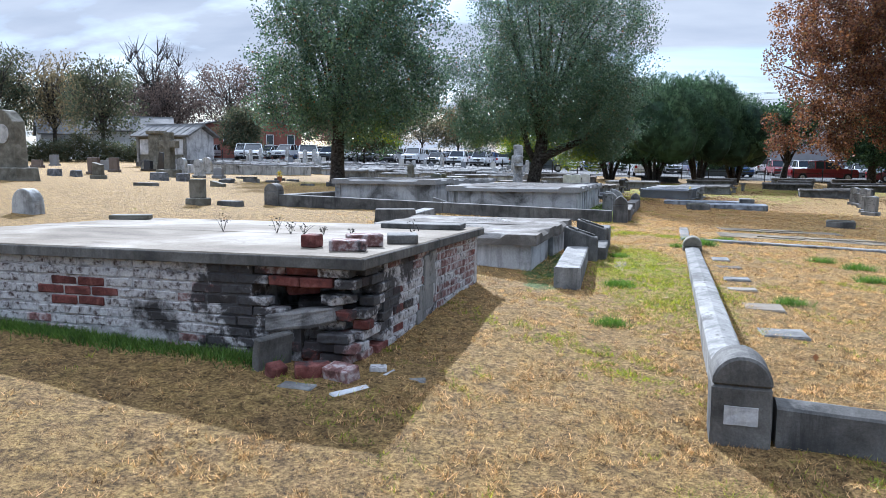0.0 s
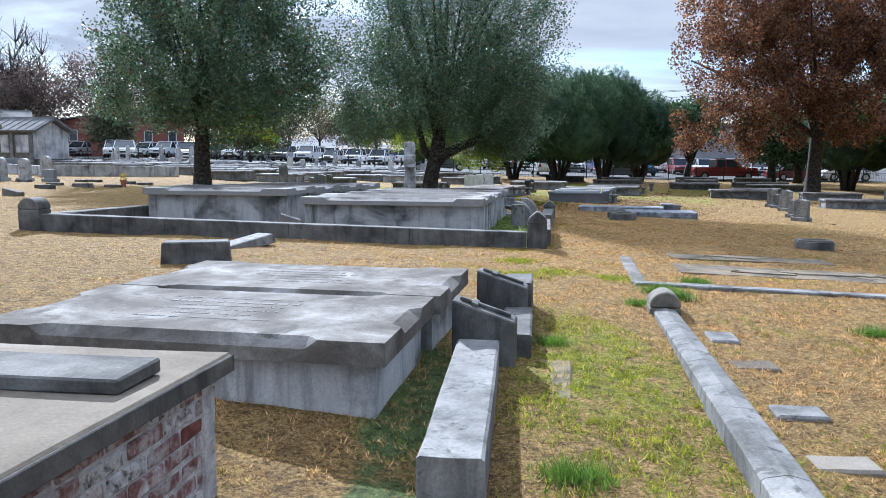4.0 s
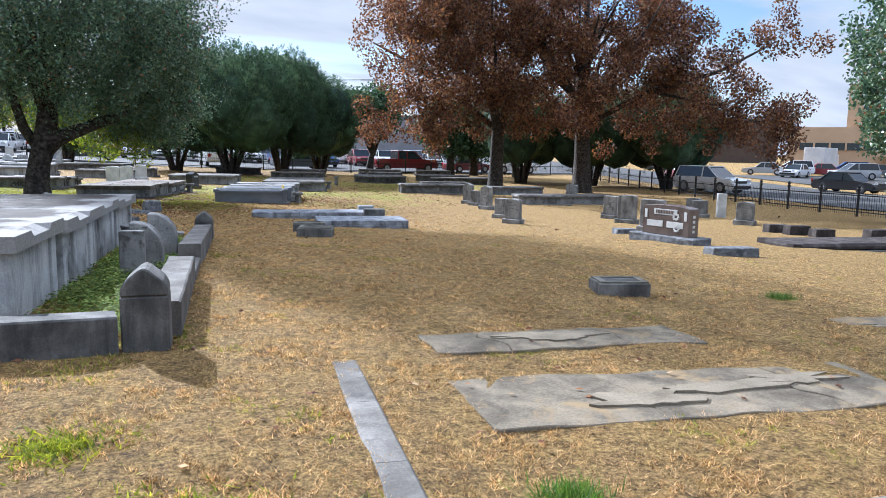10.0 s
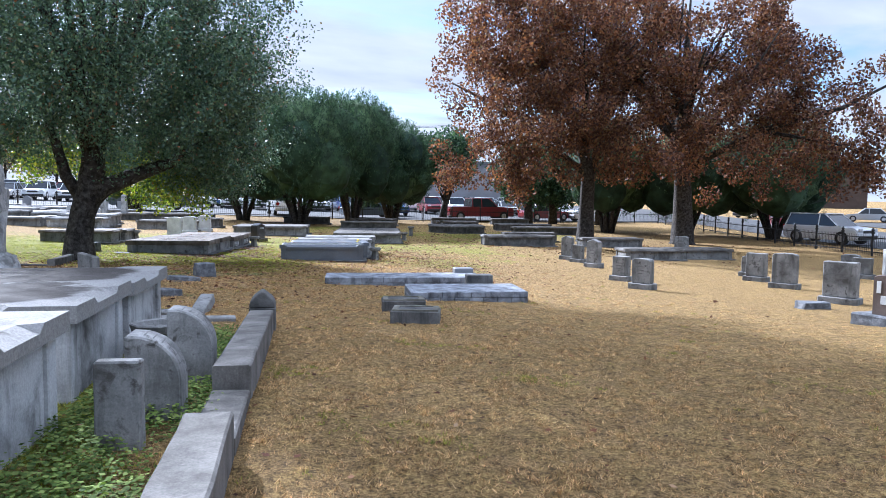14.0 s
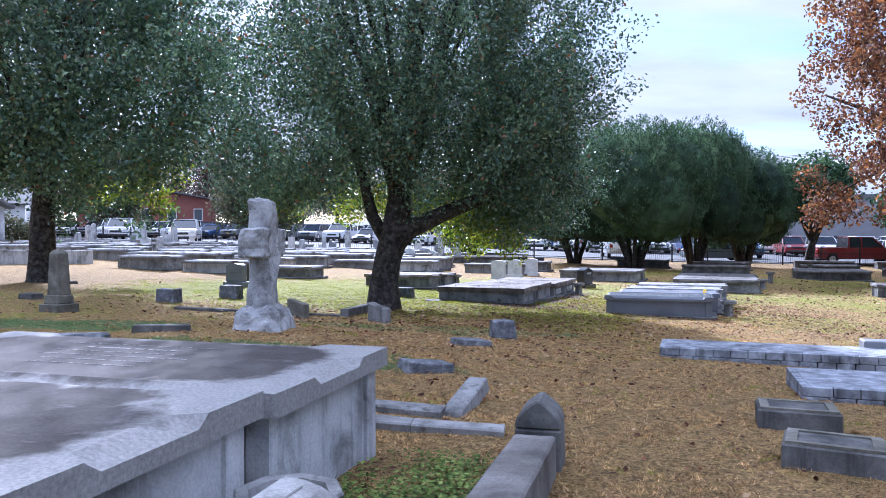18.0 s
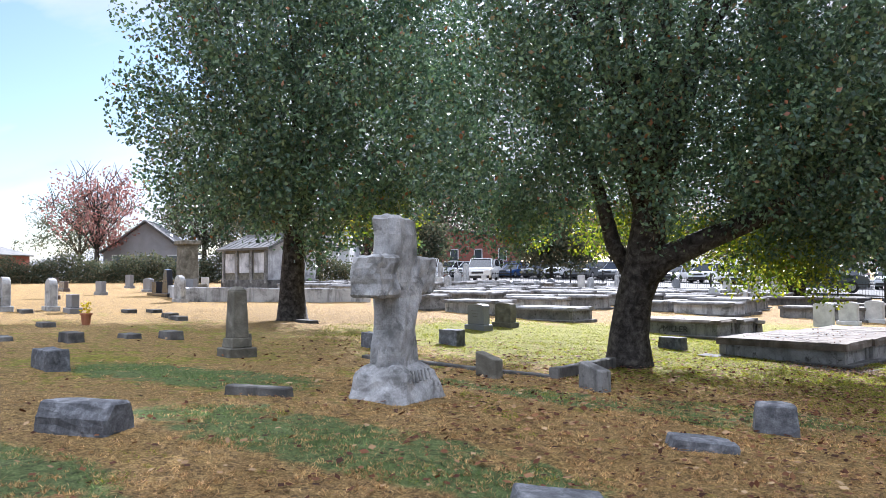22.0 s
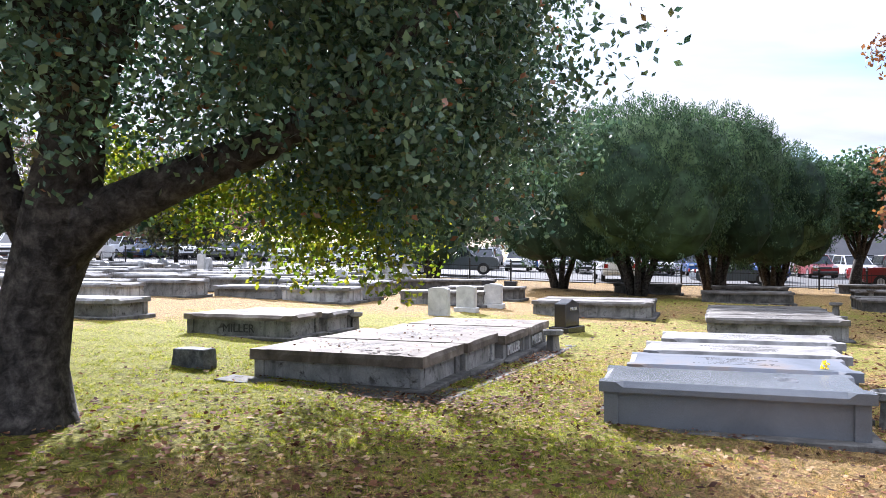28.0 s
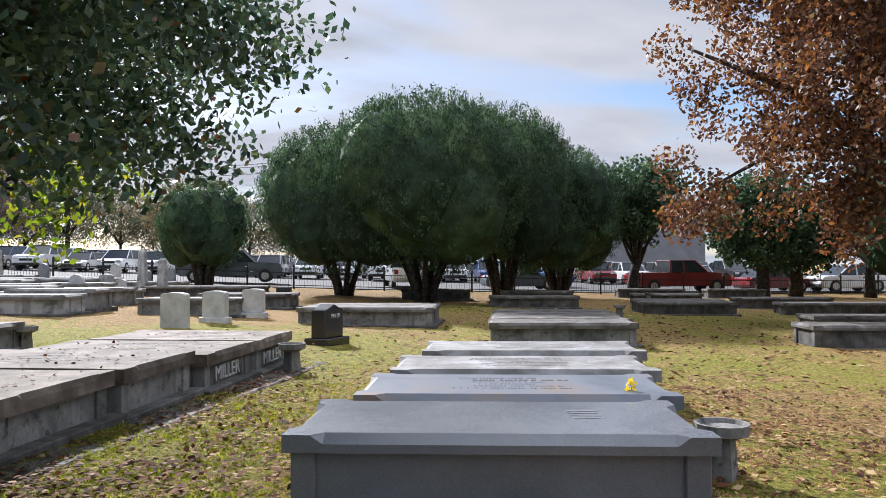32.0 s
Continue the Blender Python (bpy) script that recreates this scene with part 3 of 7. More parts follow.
# ---- ground ----
def lawn_material():
    m, nt, bsdf, pos, geo = base_mat("dry_autumn_lawn")
    fine = noise_of(nt, pos, 46.0, 8.0, 0.85)
    mid = noise_of(nt, pos, 5.0, 5.0, 0.6)
    clod = ramp_of(nt, noise_of(nt, pos, 15.0, 6.0, 0.7), [(0.34, (0.36,) * 3), (0.5, (0.84,) * 3), (0.66, (1.12,) * 3)])
    big = noise_of(nt, pos, 0.35, 4.0, 0.55, 0.6)
    straw = ramp_of(nt, fine, [(0.38, (0.06, 0.036, 0.015)), (0.5, (0.34, 0.22, 0.08)), (0.62, (0.65, 0.455, 0.165))])
    brown = ramp_of(nt, fine, [(0.38, (0.045, 0.027, 0.013)), (0.5, (0.28, 0.178, 0.073)), (0.62, (0.58, 0.385, 0.16))])
    green = ramp_of(nt, fine, [(0.34, (0.05, 0.06, 0.015)), (0.5, (0.24, 0.24, 0.032)), (0.66, (0.44, 0.41, 0.058))])
    col = mix_of(nt, ramp_of(nt, mid, [(0.38, (0, 0, 0)), (0.62, (1, 1, 1))]), straw, brown)
    # the greener lawn past the second tree, and green strips among the stones
    sp = nt.nodes.new("ShaderNodeSeparateXYZ")
    nt.links.new(pos, sp.inputs[0])

    def disc(cx, cy, rx, ry):
        u = math_of(nt, "POWER", math_of(nt, "DIVIDE", math_of(nt, "SUBTRACT", sp.outputs[0], cx), rx), 2.0)
        v = math_of(nt, "POWER", math_of(nt, "DIVIDE", math_of(nt, "SUBTRACT", sp.outputs[1], cy), ry), 2.0)
        return math_of(nt, "SUBTRACT", 1.0, math_of(nt, "ADD", u, v))

    g = math_of(nt, "MULTIPLY", disc(1.5, 38.0, 8.0, 6.5), 2.2)
    g = math_of(nt, "MAXIMUM", g, math_of(nt, "MULTIPLY", disc(3.45, 8.3, 0.7, 2.6), 0.35))
    for d in ((3.6, 19.0, 0.55, 4.0), (13.0, 56.0, 5.0, 5.0), (6.0, 35.5, 1.8, 5.0), (11.5, 35.0, 2.2, 4.0), (4.0, 46.0, 6.0, 5.0), (13.0, 44.0, 6.0, 9.0), (20.0, 52.0, 9.0, 8.0), (8.0, 44.0, 2.0, 6.0)):
        g = math_of(nt, "MAXIMUM", g, disc(*d))
    for d in ((-4.0, 31.0, 8.0, 5.0), (6.0, 30.5, 4.0, 3.0)):
        g = math_of(nt, "MAXIMUM", g, math_of(nt, "MULTIPLY", disc(*d), 0.45))
    gm = math_of(nt, "ADD", math_of(nt, "MULTIPLY", g, 0.55), math_of(nt, "MULTIPLY", math_of(nt, "SUBTRACT", mid, 0.5), 2.2))
    gm = math_of(nt, "ADD", gm, math_of(nt, "MULTIPLY", math_of(nt, "SUBTRACT", big, 0.62), 1.6))
    col = mix_of(nt, ramp_of(nt, gm, [(0.02, (0, 0, 0)), (0.32, (0.9, 0.9, 0.9))]), col, green)
    # moss and clover in soft patches
    clover = ramp_of(nt, fine, [(0.36, (0.04, 0.07, 0.025)), (0.5, (0.12, 0.18, 0.062)), (0.64, (0.21, 0.28, 0.11))])
    g2 = disc(2.4, 26.1, 2.3, 0.6)
    for d in ((2.3, 8.9, 0.3, 1.9), (2.9, 29.5, 2.4, 0.5), (-1.6, 27.9, 2.2, 0.8), (0.6, 24.4, 1.4, 0.45), (4.7, 30.3, 1.4, 0.5)):
        g2 = math_of(nt, "MAXIMUM", g2, disc(*d))
    m2 = math_of(nt, "ADD", math_of(nt, "MULTIPLY", g2, 1.0), math_of(nt, "MULTIPLY", math_of(nt, "SUBTRACT", noise_of(nt, pos, 2.6, 5.0, 0.6), 0.5), 3.0))
    col = mix_of(nt, ramp_of(nt, m2, [(0.05, (0, 0, 0)), (0.4, (0.9, 0.9, 0.9))]), col, clover)
    col = mix_of(nt, 1.0, col, clod, "MULTIPLY")
    nt.links.new(col, bsdf.inputs["Base Color"])
    bsdf.inputs["Roughness"].default_value, bsdf.inputs["Specular IOR Level"].default_value = 0.95, 0.15
    b = nt.nodes.new("ShaderNodeBump")
    b.inputs["Strength"].default_value, b.inputs["Distance"].default_value = 0.9, 0.05
    nt.links.new(math_of(nt, "ADD", fine, mid), b.inputs["Height"])
    nt.links.new(b.outputs[0], bsdf.inputs["Normal"])
    return m


def axis_steps(lo, hi, step, far):
    mid = list(np.arange(lo, hi + 1e-6, step))
    up, dn, s = [], [], step
    while (up[-1] if up else hi) < far:
        s *= 1.35
        up.append((up[-1] if up else hi) + s)
    s = step
    while (dn[-1] if dn else lo) > -far:
        s *= 1.35
        dn.append((dn[-1] if dn else lo) - s)
    return np.array(dn[::-1] + mid + up)


gx, gy = axis_steps(-12, 24, 0.3, 1500), axis_steps(-4, 56, 0.3, 1500)
XX, YY = np.meshgrid(gx, gy)
ZZ = ter(XX, YY) + 0.018 * np.sin(XX * 2.1 + np.sin(YY * 1.3)) * np.sin(YY * 1.7 + 0.8 * XX) + 0.012 * np.sin(XX * 4.7 + 1.0) * np.sin(YY * 5.1)
nx, ny = len(gx), len(gy)
gme = bpy.data.meshes.new("ground")
idx = (np.arange(ny - 1)[:, None] * nx + np.arange(nx - 1)[None]).reshape(-1)
quads = np.stack([idx, idx + 1, idx + 1 + nx, idx + nx], 1).astype(np.int32)
gme.vertices.add(nx * ny); gme.loops.add(quads.size); gme.polygons.add(len(quads))
gme.vertices.foreach_set("co", np.stack([XX, YY, ZZ], -1).reshape(-1).astype(np.float32))
gme.loops.foreach_set("vertex_index", quads.reshape(-1))
gme.polygons.foreach_set("loop_start", np.arange(0, quads.size, 4, dtype=np.int32))
gme.polygons.foreach_set("use_smooth", np.ones(len(quads), dtype=bool))
gme.update(calc_edges=True)
gme.materials.append(lawn_material())
tagged(new("ground", gme), "dry straw-coloured cemetery lawn with green patches", "lawn", kind="structure")


def sheet(name, outline, lift, material, label, category, steps=24):
    """A paved sheet that follows the ground between two edges of points."""
    a, b = outline
    bm = bmesh.new()
    rows = []
    for i in range(steps + 1):
        p = Vector(a[0]).lerp(Vector(a[1]), i / steps)
        q = Vector(b[0]).lerp(Vector(b[1]), i / steps)
        row = []
        for j in range(9):
            c = p.lerp(q, j / 8)
            row.append(bm.verts.new((c.x, c.y, ter(c.x, c.y) + lift)))
        rows.append(row)
    for r, s in zip(rows, rows[1:]):
        for j in range(8):
            bm.faces.new((r[j], r[j + 1], s[j + 1], s[j]))
    return tagged(part(name, bm, material, None), label, category, kind="structure")


sheet("parking_lot", (((-75, 72), (60, 70)), ((-75, 160), (90, 150))), 0.05, M_ASPH, "grey asphalt parking lot behind the fence", "parking lot")
sheet("road", (((31.5, 21), (49.5, 72)), ((43, 18), (62, 70))), 0.045, M_ASPH, "grey asphalt street beyond the iron fence", "road")
sheet("forecourt", (((46, 16), (66, 70)), ((120, 10), (140, 66))), 0.06, M_ASPH, "asphalt forecourt before the office building", "parking lot")

# ---- graves ----
def lid_mesh(L, W, th, c=0.16, inset=0.07, drop=0.05):
    """A slab whose top edges are chamfered between full corners."""
    bm = bmesh.new()
    hx, hy = L / 2, W / 2
    top, edge, low = [], [], []
    corners = [((-hx, -hy), (1, 0), (0, 1)), ((hx, -hy), (0, 1), (-1, 0)), ((hx, hy), (-1, 0), (0, -1)), ((-hx, hy), (0, -1), (1, 0))]
    lens = [L, W, L, W]
    for k, ((x, y), d, inn) in enumerate(corners):
        ln = lens[k]
        for s, i in ((0, 0), (c, 0), (c + 0.07, inset), (ln - c - 0.07, inset), (ln - c, 0)):
            px, py = x + d[0] * s, y + d[1] * s
            top.append(bm.verts.new((px + inn[0] * i, py + inn[1] * i, th)))
            edge.append(bm.verts.new((px, py, th - (drop if i else 0.004))))
            low.append(bm.verts.new((px, py, 0)))
    bm.faces.new(top); bm.faces.new(low[::-1])
    n = len(top)
    for i in range(n):
        j = (i + 1) % n
        bm.faces.new((low[i], low[j], edge[j], edge[i]))
        bm.faces.new((edge[i], edge[j], top[j], top[i]))
    return bm


def ledger_tomb(x, y, rz, L=2.3, W=1.12, H=0.42, th=0.1, body=None, lid=None, label="grey concrete ledger tomb on the lawn", group="ledger tombs", text="", end_text="", pad=True, over=0.05, pil=True, c=0.16, inset=0.07, panel=True):
    body, lid = body or M_CONC, lid or M_LID
    t = thing("ledger_tomb", x, y, rz, label, "tomb", group)
    bl, bw, bh = L - 2 * over, W - 2 * over, H - th
    part("body", box(bl - 0.04, bw - 0.04, bh + 0.15, z0=-0.15), body, t)
    if pil:
        for a in (-1, 1):
            for b in (-1, 1):
                part("corner_pier", box(0.14, 0.14, bh + 0.15, a * (bl / 2 - 0.06), b * (bw / 2 - 0.06), -0.15, 0.008), body, t)
    ob = part("lid", lid_mesh(L, W, th, c, inset), lid, t)
    ob.location.z = bh
    if pad:
        part("plinth", box(L + 0.16, W + 0.16, 0.17, z0=-0.14, bevel=0.012), M_CONC_D, t)
    if panel:
        bm = bmesh.new()
        rw = random.Random(int(x * 31 + y * 17))
        for i in range(6):
            big = i == 1
            s, end = -L * rw.uniform(0.1, 0.2), L * rw.uniform(0.08, 0.2)
            while s < end:
                ln = rw.uniform(0.012, 0.024) * (2 if big else 1)
                box(ln, 0.045 if big else rw.uniform(0.018, 0.028), 0.003, s, W * (0.24 - 0.09 * i), H - 0.001, bm=bm)
                s += ln + rw.choice((0.008, 0.008, 0.01, 0.035))
        part("inscription", bm, M_LETTER_M if lid is M_LID_S else M_LETTER, t)
    if text:
        lettering(text, 0.22, M_LETTER, t, (0, -(bw / 2 - 0.02) - 0.006, bh * 0.5))
    if end_text:
        # flat panel coloured dark for the shade of a recess round the letters
        part("name_panel", box(0.02, bw - 0.34, bh - 0.04, bl / 2 - 0.026, 0, 0.015, 0.004), M_CONC_D, t, "dark panel behind the letters, recess shade in its colour")
        lettering(end_text, 0.235, M_LETTER_L, t, (bl / 2 - 0.008, 0, bh * 0.5), (90, 0, 90), 0.008)
    return t


def tablet(x, y, rz, w=0.5, h=0.7, d=0.14, top="serpentine", base=True, mat_=None, label="weathered grey granite headstone", group="headstones", lean=0.0, name="headstone", bars=True):
    m = mat_ or M_GRAN
    t = thing(name, x, y, rz, label, "headstone", group)
    z0 = 0.14 if base else -0.08
    if base:
        part("base", roughen(box(w + 0.12, d + 0.12, 0.24, z0=-0.1, bevel=0.015), 0.008, 6, 1, x), m, t)
    pts = [(-w / 2, z0), (w / 2, z0)]
    if top == "serpentine":
        pts += [(w / 2, h - 0.07)] + [(w / 2 * math.cos(a), h - 0.07 + 0.07 * math.sin(a) ** 0.7) for a in np.linspace(0.2, math.pi - 0.2, 9)] + [(-w / 2, h - 0.07)]
    elif top == "arch":
        pts += [(w / 2 * math.cos(a), h - w / 2 + w / 2 * math.sin(a)) for a in np.linspace(0, math.pi, 13)]
    elif top == "gable":
        pts += [(w / 2, h - 0.08), (0, h), (-w / 2, h - 0.08)]
    elif top == "slant":
        pts += [(w / 2, h - 0.1), (-w / 2, h)]
    else:
        pts += [(w / 2, h), (-w / 2, h)]
    st = part("stone", slab_of(pts, d, 0.012), m, t)
    st.rotation_euler = (radians(lean), 0, 0)
    if bars:
        bm = bmesh.new()
        for i in range(3):
            box(w * (0.5 - 0.12 * i), 0.004, 0.018, 0, -d / 2 - 0.001, h * (0.72 - 0.11 * i), bm=bm)
        bb = part("inscription", bm, M_LETTER_M, t)
        bb.rotation_euler = (radians(lean), 0, 0)
    return t


def marker(x, y, rz, w=0.6, d=0.32, h=0.18, mat_=None, top=0.94, label="low grey granite grave marker", group="low markers", tilt=0.0, name="grave_marker", sink=0.03):
    ob = part(name, roughen(box(w, d, h + sink, z0=-sink, bevel=0.012, top=top), 0.016 if mat_ is M_ROCK else 0.004, 8, 2 if mat_ is M_ROCK else 1, x), mat_ or M_GRAN, None)
    ob.matrix_basis = pose(x, y, ter(x, y), 0, tilt, rz)
    return tagged(ob, label, "grave marker", group)


def kerb(a, b, w, h, mat_=None, label="weathered concrete grave kerb", name="grave_kerb", rough=0.006, crown=0.02, sink=0.12, h2=None, pieces=1):
    """A low kerb along the lawn from a to b, in cast lengths."""
    h2 = h if h2 is None else h2
    ax, ay = a; bx, by = b
    ln = math.hypot(bx - ax, by - ay)
    rz = math.degrees(math.atan2(by - ay, bx - ax))
    t = thing(name, ax, ay, rz, label, "kerb", "grave kerbs")
    z0 = ter(ax, ay)
    for k in range(pieces):
        s0, s1 = ln * k / pieces + 0.003, ln * (k + 1) / pieces - 0.003
        bm = bmesh.new()
        rows, n = [], max(2, int((s1 - s0) / 0.22))
        for i in range(n + 1):
            s = s0 + (s1 - s0) * i / n
            px, py = ax + (bx - ax) * s / ln, ay + (by - ay) * s / ln
            z = ter(px, py) - z0
            hh = h + (h2 - h) * s / ln
            row = []
            for u, v in ((-w / 2, -sink), (-w / 2, hh - 0.012), (-w / 2 + 0.014, hh), (0, hh + crown), (w / 2 - 0.014, hh), (w / 2, hh - 0.012), (w / 2, -sink)):
                j = 0.0 if v < 0 else rough * (noise.noise(Vector((px * 5, py * 5, u * 9))) + 0.4 * noise.noise(Vector((px * 17, py * 17, u * 9))))
                row.append(bm.verts.new((s, u + j, z + v + j)))
            rows.append(row)
        for r, q in zip(rows, rows[1:]):
            for i in range(6):
                bm.faces.new((r[i], q[i], q[i + 1], r[i + 1]))
        bm.faces.new(rows[0]); bm.faces.new(rows[-1][::-1])
        part("kerb_length", bm, mat_ or M_CONC, t)
    return t


def round_post(x, y, rz, w=0.28, d=0.3, h=0.5, pointed=False, mat_=None, label="round-topped concrete corner post", name="corner_post"):
    """A post with an arched top: shaft and head."""
    t = thing(name, x, y, rz, label, "post", "corner posts")
    s = h - w / 2
    part("shaft", roughen(box(w, d, s + 0.15, z0=-0.15, bevel=0.012), 0.004, 9, 2, x), mat_ or M_CONC_D, t)
    pts = [(-w / 2, s)] + [(w / 2, s)]
    for a in np.linspace(0.0, math.pi, 15)[1:-1]:
        k = 1.0 + (0.22 * math.exp(-((a - math.pi / 2) * 3) ** 2) if pointed else 0)
        pts.append((w / 2 * math.cos(a), s + 0.006 + w / 2 * math.sin(a) * k))
    part("head", roughen(slab_of(pts, d, 0.012), 0.003, 9, 0, y), mat_ or M_CONC_D, t)
    return t


# the brick tomb: core, two slabs, bricks laid further down
BT = (-0.54, 5.87, -8.4, 3.93, 3.2, 0.6)
hx, hy = BT[3] / 2, BT[4] / 2
brick_tomb = thing("brick_tomb", BT[0], BT[1], BT[2], "crumbling whitewashed brick box tomb with concrete slab top", "tomb", z=0.042)
brick_tomb.matrix_basis = pose(BT[0], BT[1], 0.042, -2.0, 0, BT[2])
bm = box(BT[3] - 1.1, BT[4] - 0.9, 0.6, -0.2, 0.1, z0=-0.1)
part("core", bm, M_MORTAR, brick_tomb, "dark crumbling mortar core")
for k in (-1, 1):
    L_, W_ = BT[3] + 0.07, BT[4] / 2 + 0.02
    bm = box(L_, W_, 0.075, 0, k * (W_ / 2 + 0.006), BT[5] - 0.02, 0.008)
    bmesh.ops.subdivide_edges(bm, edges=[e for e in bm.edges if e.calc_length() > 0.8], cuts=12, use_grid_fill=True)
    roughen(bm, 0.0035, 3.0, 0, k)
    slab_ = part("top_slab", bm, M_CEM, brick_tomb, "cream cement slab with brown stains")
    # edge strips coloured dark for mildew and for the shade on the slab's sides
    part("slab_edge", box(L_ + 0.02, 0.012, 0.066, 0, k * (W_ + 0.012), BT[5] - 0.019, 0.004), M_CONC_D, slab_, "dark slab edge, mildew and side shade in its colour")
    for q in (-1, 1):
        part("slab_edge", box(0.012, W_ - 0.01, 0.066, q * (L_ / 2 + 0.004), k * (W_ / 2 + 0.006), BT[5] - 0.019, 0.004), M_CONC_D, slab_, "dark slab edge, mildew and side shade in its colour")


def loose_brick(x, y, z, rz, mat_, size=(0.21, 0.1, 0.062), label="loose old brick lying on the tomb slab", tilt=0.0, name="loose_brick"):
    ob = part(name, roughen(box(*size, bevel=0.007), 0.004, 14, 1, x + z), mat_, None)
    ob.matrix_basis = pose(x, y, z, tilt, 0, rz)
    return tagged(ob, label, "brick", "loose bricks")


def on_lid(x, y):
    """Height of the settled slab's top."""
    return 0.757 - 0.035 * ((x - 1.2) * 0.146 + (y - 3.95) * 0.989)


for x, y, rz, mm, size, lab, nm in ((1.02, 4.4, 6, M_BRICK_P, (0.23, 0.11, 0.07), "loose whitewashed brick lying on the tomb slab", "loose_brick"), (1.05, 4.72, 22, M_BRICK_P, (0.24, 0.12, 0.085), "loose whitewashed brick lying on the tomb slab", "loose_brick"), (0.72, 4.6, -14, M_BRICK_R, (0.11, 0.11, 0.085), "broken red brick on the tomb slab", "loose_brick"), (1.24, 5.1, 12, M_CONC_D, (0.22, 0.22, 0.065), "dark broken paving piece on the tomb slab", "paving_piece"), (1.13, 6.82, -8, M_CONC_D, (0.78, 0.26, 0.05), "dark broken stone slab piece on the tomb", "stone_slab_piece"), (-2.2, 7.4, 14, M_MOSSY, (0.42, 0.16, 0.05), "flat stone piece at the slab's far corner", "stone_slab_piece")):
    loose_brick(x, y, on_lid(x, y), rz, mm, size, lab, 0.0, nm)
for k, (dx, dy, rz, mm, size) in enumerate(((0.95, 3.83, 20, M_BRICK_R, (0.2, 0.11, 0.09)), (1.13, 3.8, -25, M_BRICK_P, (0.18, 0.12, 0.1)), (0.74, 3.8, 50, M_BRICK_R, (0.1, 0.09, 0.08)), (1.3, 3.98, 10, M_BRICK_W, (0.1, 0.07, 0.06)), (0.66, 3.96, 62, M_CONC_D, (0.26, 0.06, 0.2)), (1.22, 3.62, 48, M_CONC_L, (0.24, 0.05, 0.03)), (0.93, 3.62, -10, M_CONC, (0.2, 0.1, 0.03)), (1.55, 3.86, 15, M_CONC, (0.1, 0.08, 0.03)), (1.38, 3.95, 70, M_CONC_L, (0.12, 0.06, 0.03)))):
    loose_brick(dx, dy, ter(dx, dy) - 0.01, rz, mm, size, "fallen brick rubble on the grass beside the tomb", 8 * (k % 3), "brick_rubble")

# pale concrete pair behind it, slanted cross markers and their coping
ledger_tomb(1.2, 8.72, -11, 2.3, 1.2, 0.36, 0.12, M_CONC_L, M_CEM_G, "pale concrete ledger tomb beside the brick tomb", c=0.34, pad=False, panel=True, pil=False)
ledger_tomb(1.47, 9.95, -11, 2.3, 1.2, 0.36, 0.12, M_CONC_L, M_CEM_G, "pale concrete ledger tomb with chamfered grey slab", c=0.34, pad=False, pil=False)
for x, y in ((2.77, 9.03), (2.99, 10.25)):
    t = thing("cross_marker", x, y, -9, "dark concrete slant-top marker with a raised cross", "headstone", "cross markers")
    part("stone", roughen(slab_of([(-0.2, -0.1), (0.2, -0.1), (0.2, 0.3), (-0.2, 0.43)], 0.2, 0.01), 0.003, 8, 1, x), M_CONC_D, t)
    a = math.atan2(-0.13, 0.4)
    for (sx, sy, px) in ((0.34, 0.035, 0.0), (0.045, 0.13, -0.07)):
        bm = box(sx, sy, 0.022, px, 0, 0, 0.004)
        arm = part("cross_arm", bm, M_CONC_D, t)
        arm.matrix_basis = pose(0, 0, 0.366, 0, -math.degrees(a), 0)
kerb((2.52, 7.1), (2.72, 8.88), 0.26, 0.2, M_CONC, "pale sloped concrete coping block", crown=0.0)
kerb((2.98, 9.2), (3.1, 10.1), 0.22, 0.16, M_CONC_D, "dark concrete coping block between markers", crown=0.0)
kerb((3.12, 10.4), (3.2, 10.9), 0.24, 0.3, M_CONC_D, "dark concrete coping end block", crown=0.0)

# long kerb with its posts
round_post(3.19, 3.5, -10, 0.27, 0.27, 0.42, mat_=M_CONC_D, label="round-topped concrete corner post with chipped plaster")
pp = part("plaster_flake", roughen(box(0.15, 0.006, 0.09, 0, 0, 0.0), 0.004, 20, 3, 1), M_CONC_L, None)
pp.matrix_basis = pose(3.165, 3.365, ter(3.19, 3.5) + 0.1, 0, 0, -10)
tagged(pp, "white plaster flake on the corner post", "plaster", "")
kerb((3.22, 3.62), (4.47, 10.78), 0.2, 0.2, M_CONC, "long weathered concrete grave kerb", h2=0.05, pieces=4)
kerb((3.34, 3.46), (7.9, 2.75), 0.16, 0.2, M_CONC_D, "dark stained concrete kerb wall", pieces=3)
round_post(4.5, 10.92, -10, 0.27, 0.28, 0.2, mat_=M_MOSSY, label="mossy round-topped kerb end post")
kerb((4.7, 12.44), (5.14, 14.85), 0.17, 0.02, M_COPE, "sunken grey-brown kerb flush with the grass", crown=0.0, pieces=3)
kerb((4.62, 12.36), (14.5, 11.34), 0.16, 0.04, M_CONC, "pale low kerb across the lawn", crown=0.0, pieces=6)
for k, (x, y, w, d) in enumerate(((4.27, 6.76, 0.36, 0.34), (4.12, 5.75, 0.36, 0.3), (4.6, 9.25, 0.3, 0.22), (4.46, 8.35, 0.28, 0.2), (4.33, 7.66, 0.3, 0.18), (4.69, 10.04, 0.22, 0.32))):
    marker(x, y, -10 + 3 * k % 7, w, d, 0.012, M_CONC if k % 2 else M_CEM, 0.97, "small flat grave marker sunk in the grass", "flat markers", name="flat_marker")
marker(3.14, 8.8, -10, 0.3, 0.8, 0.006, M_PAVE, 0.97, "flat stone paver beside the cross marker", "flat markers", name="flat_marker")


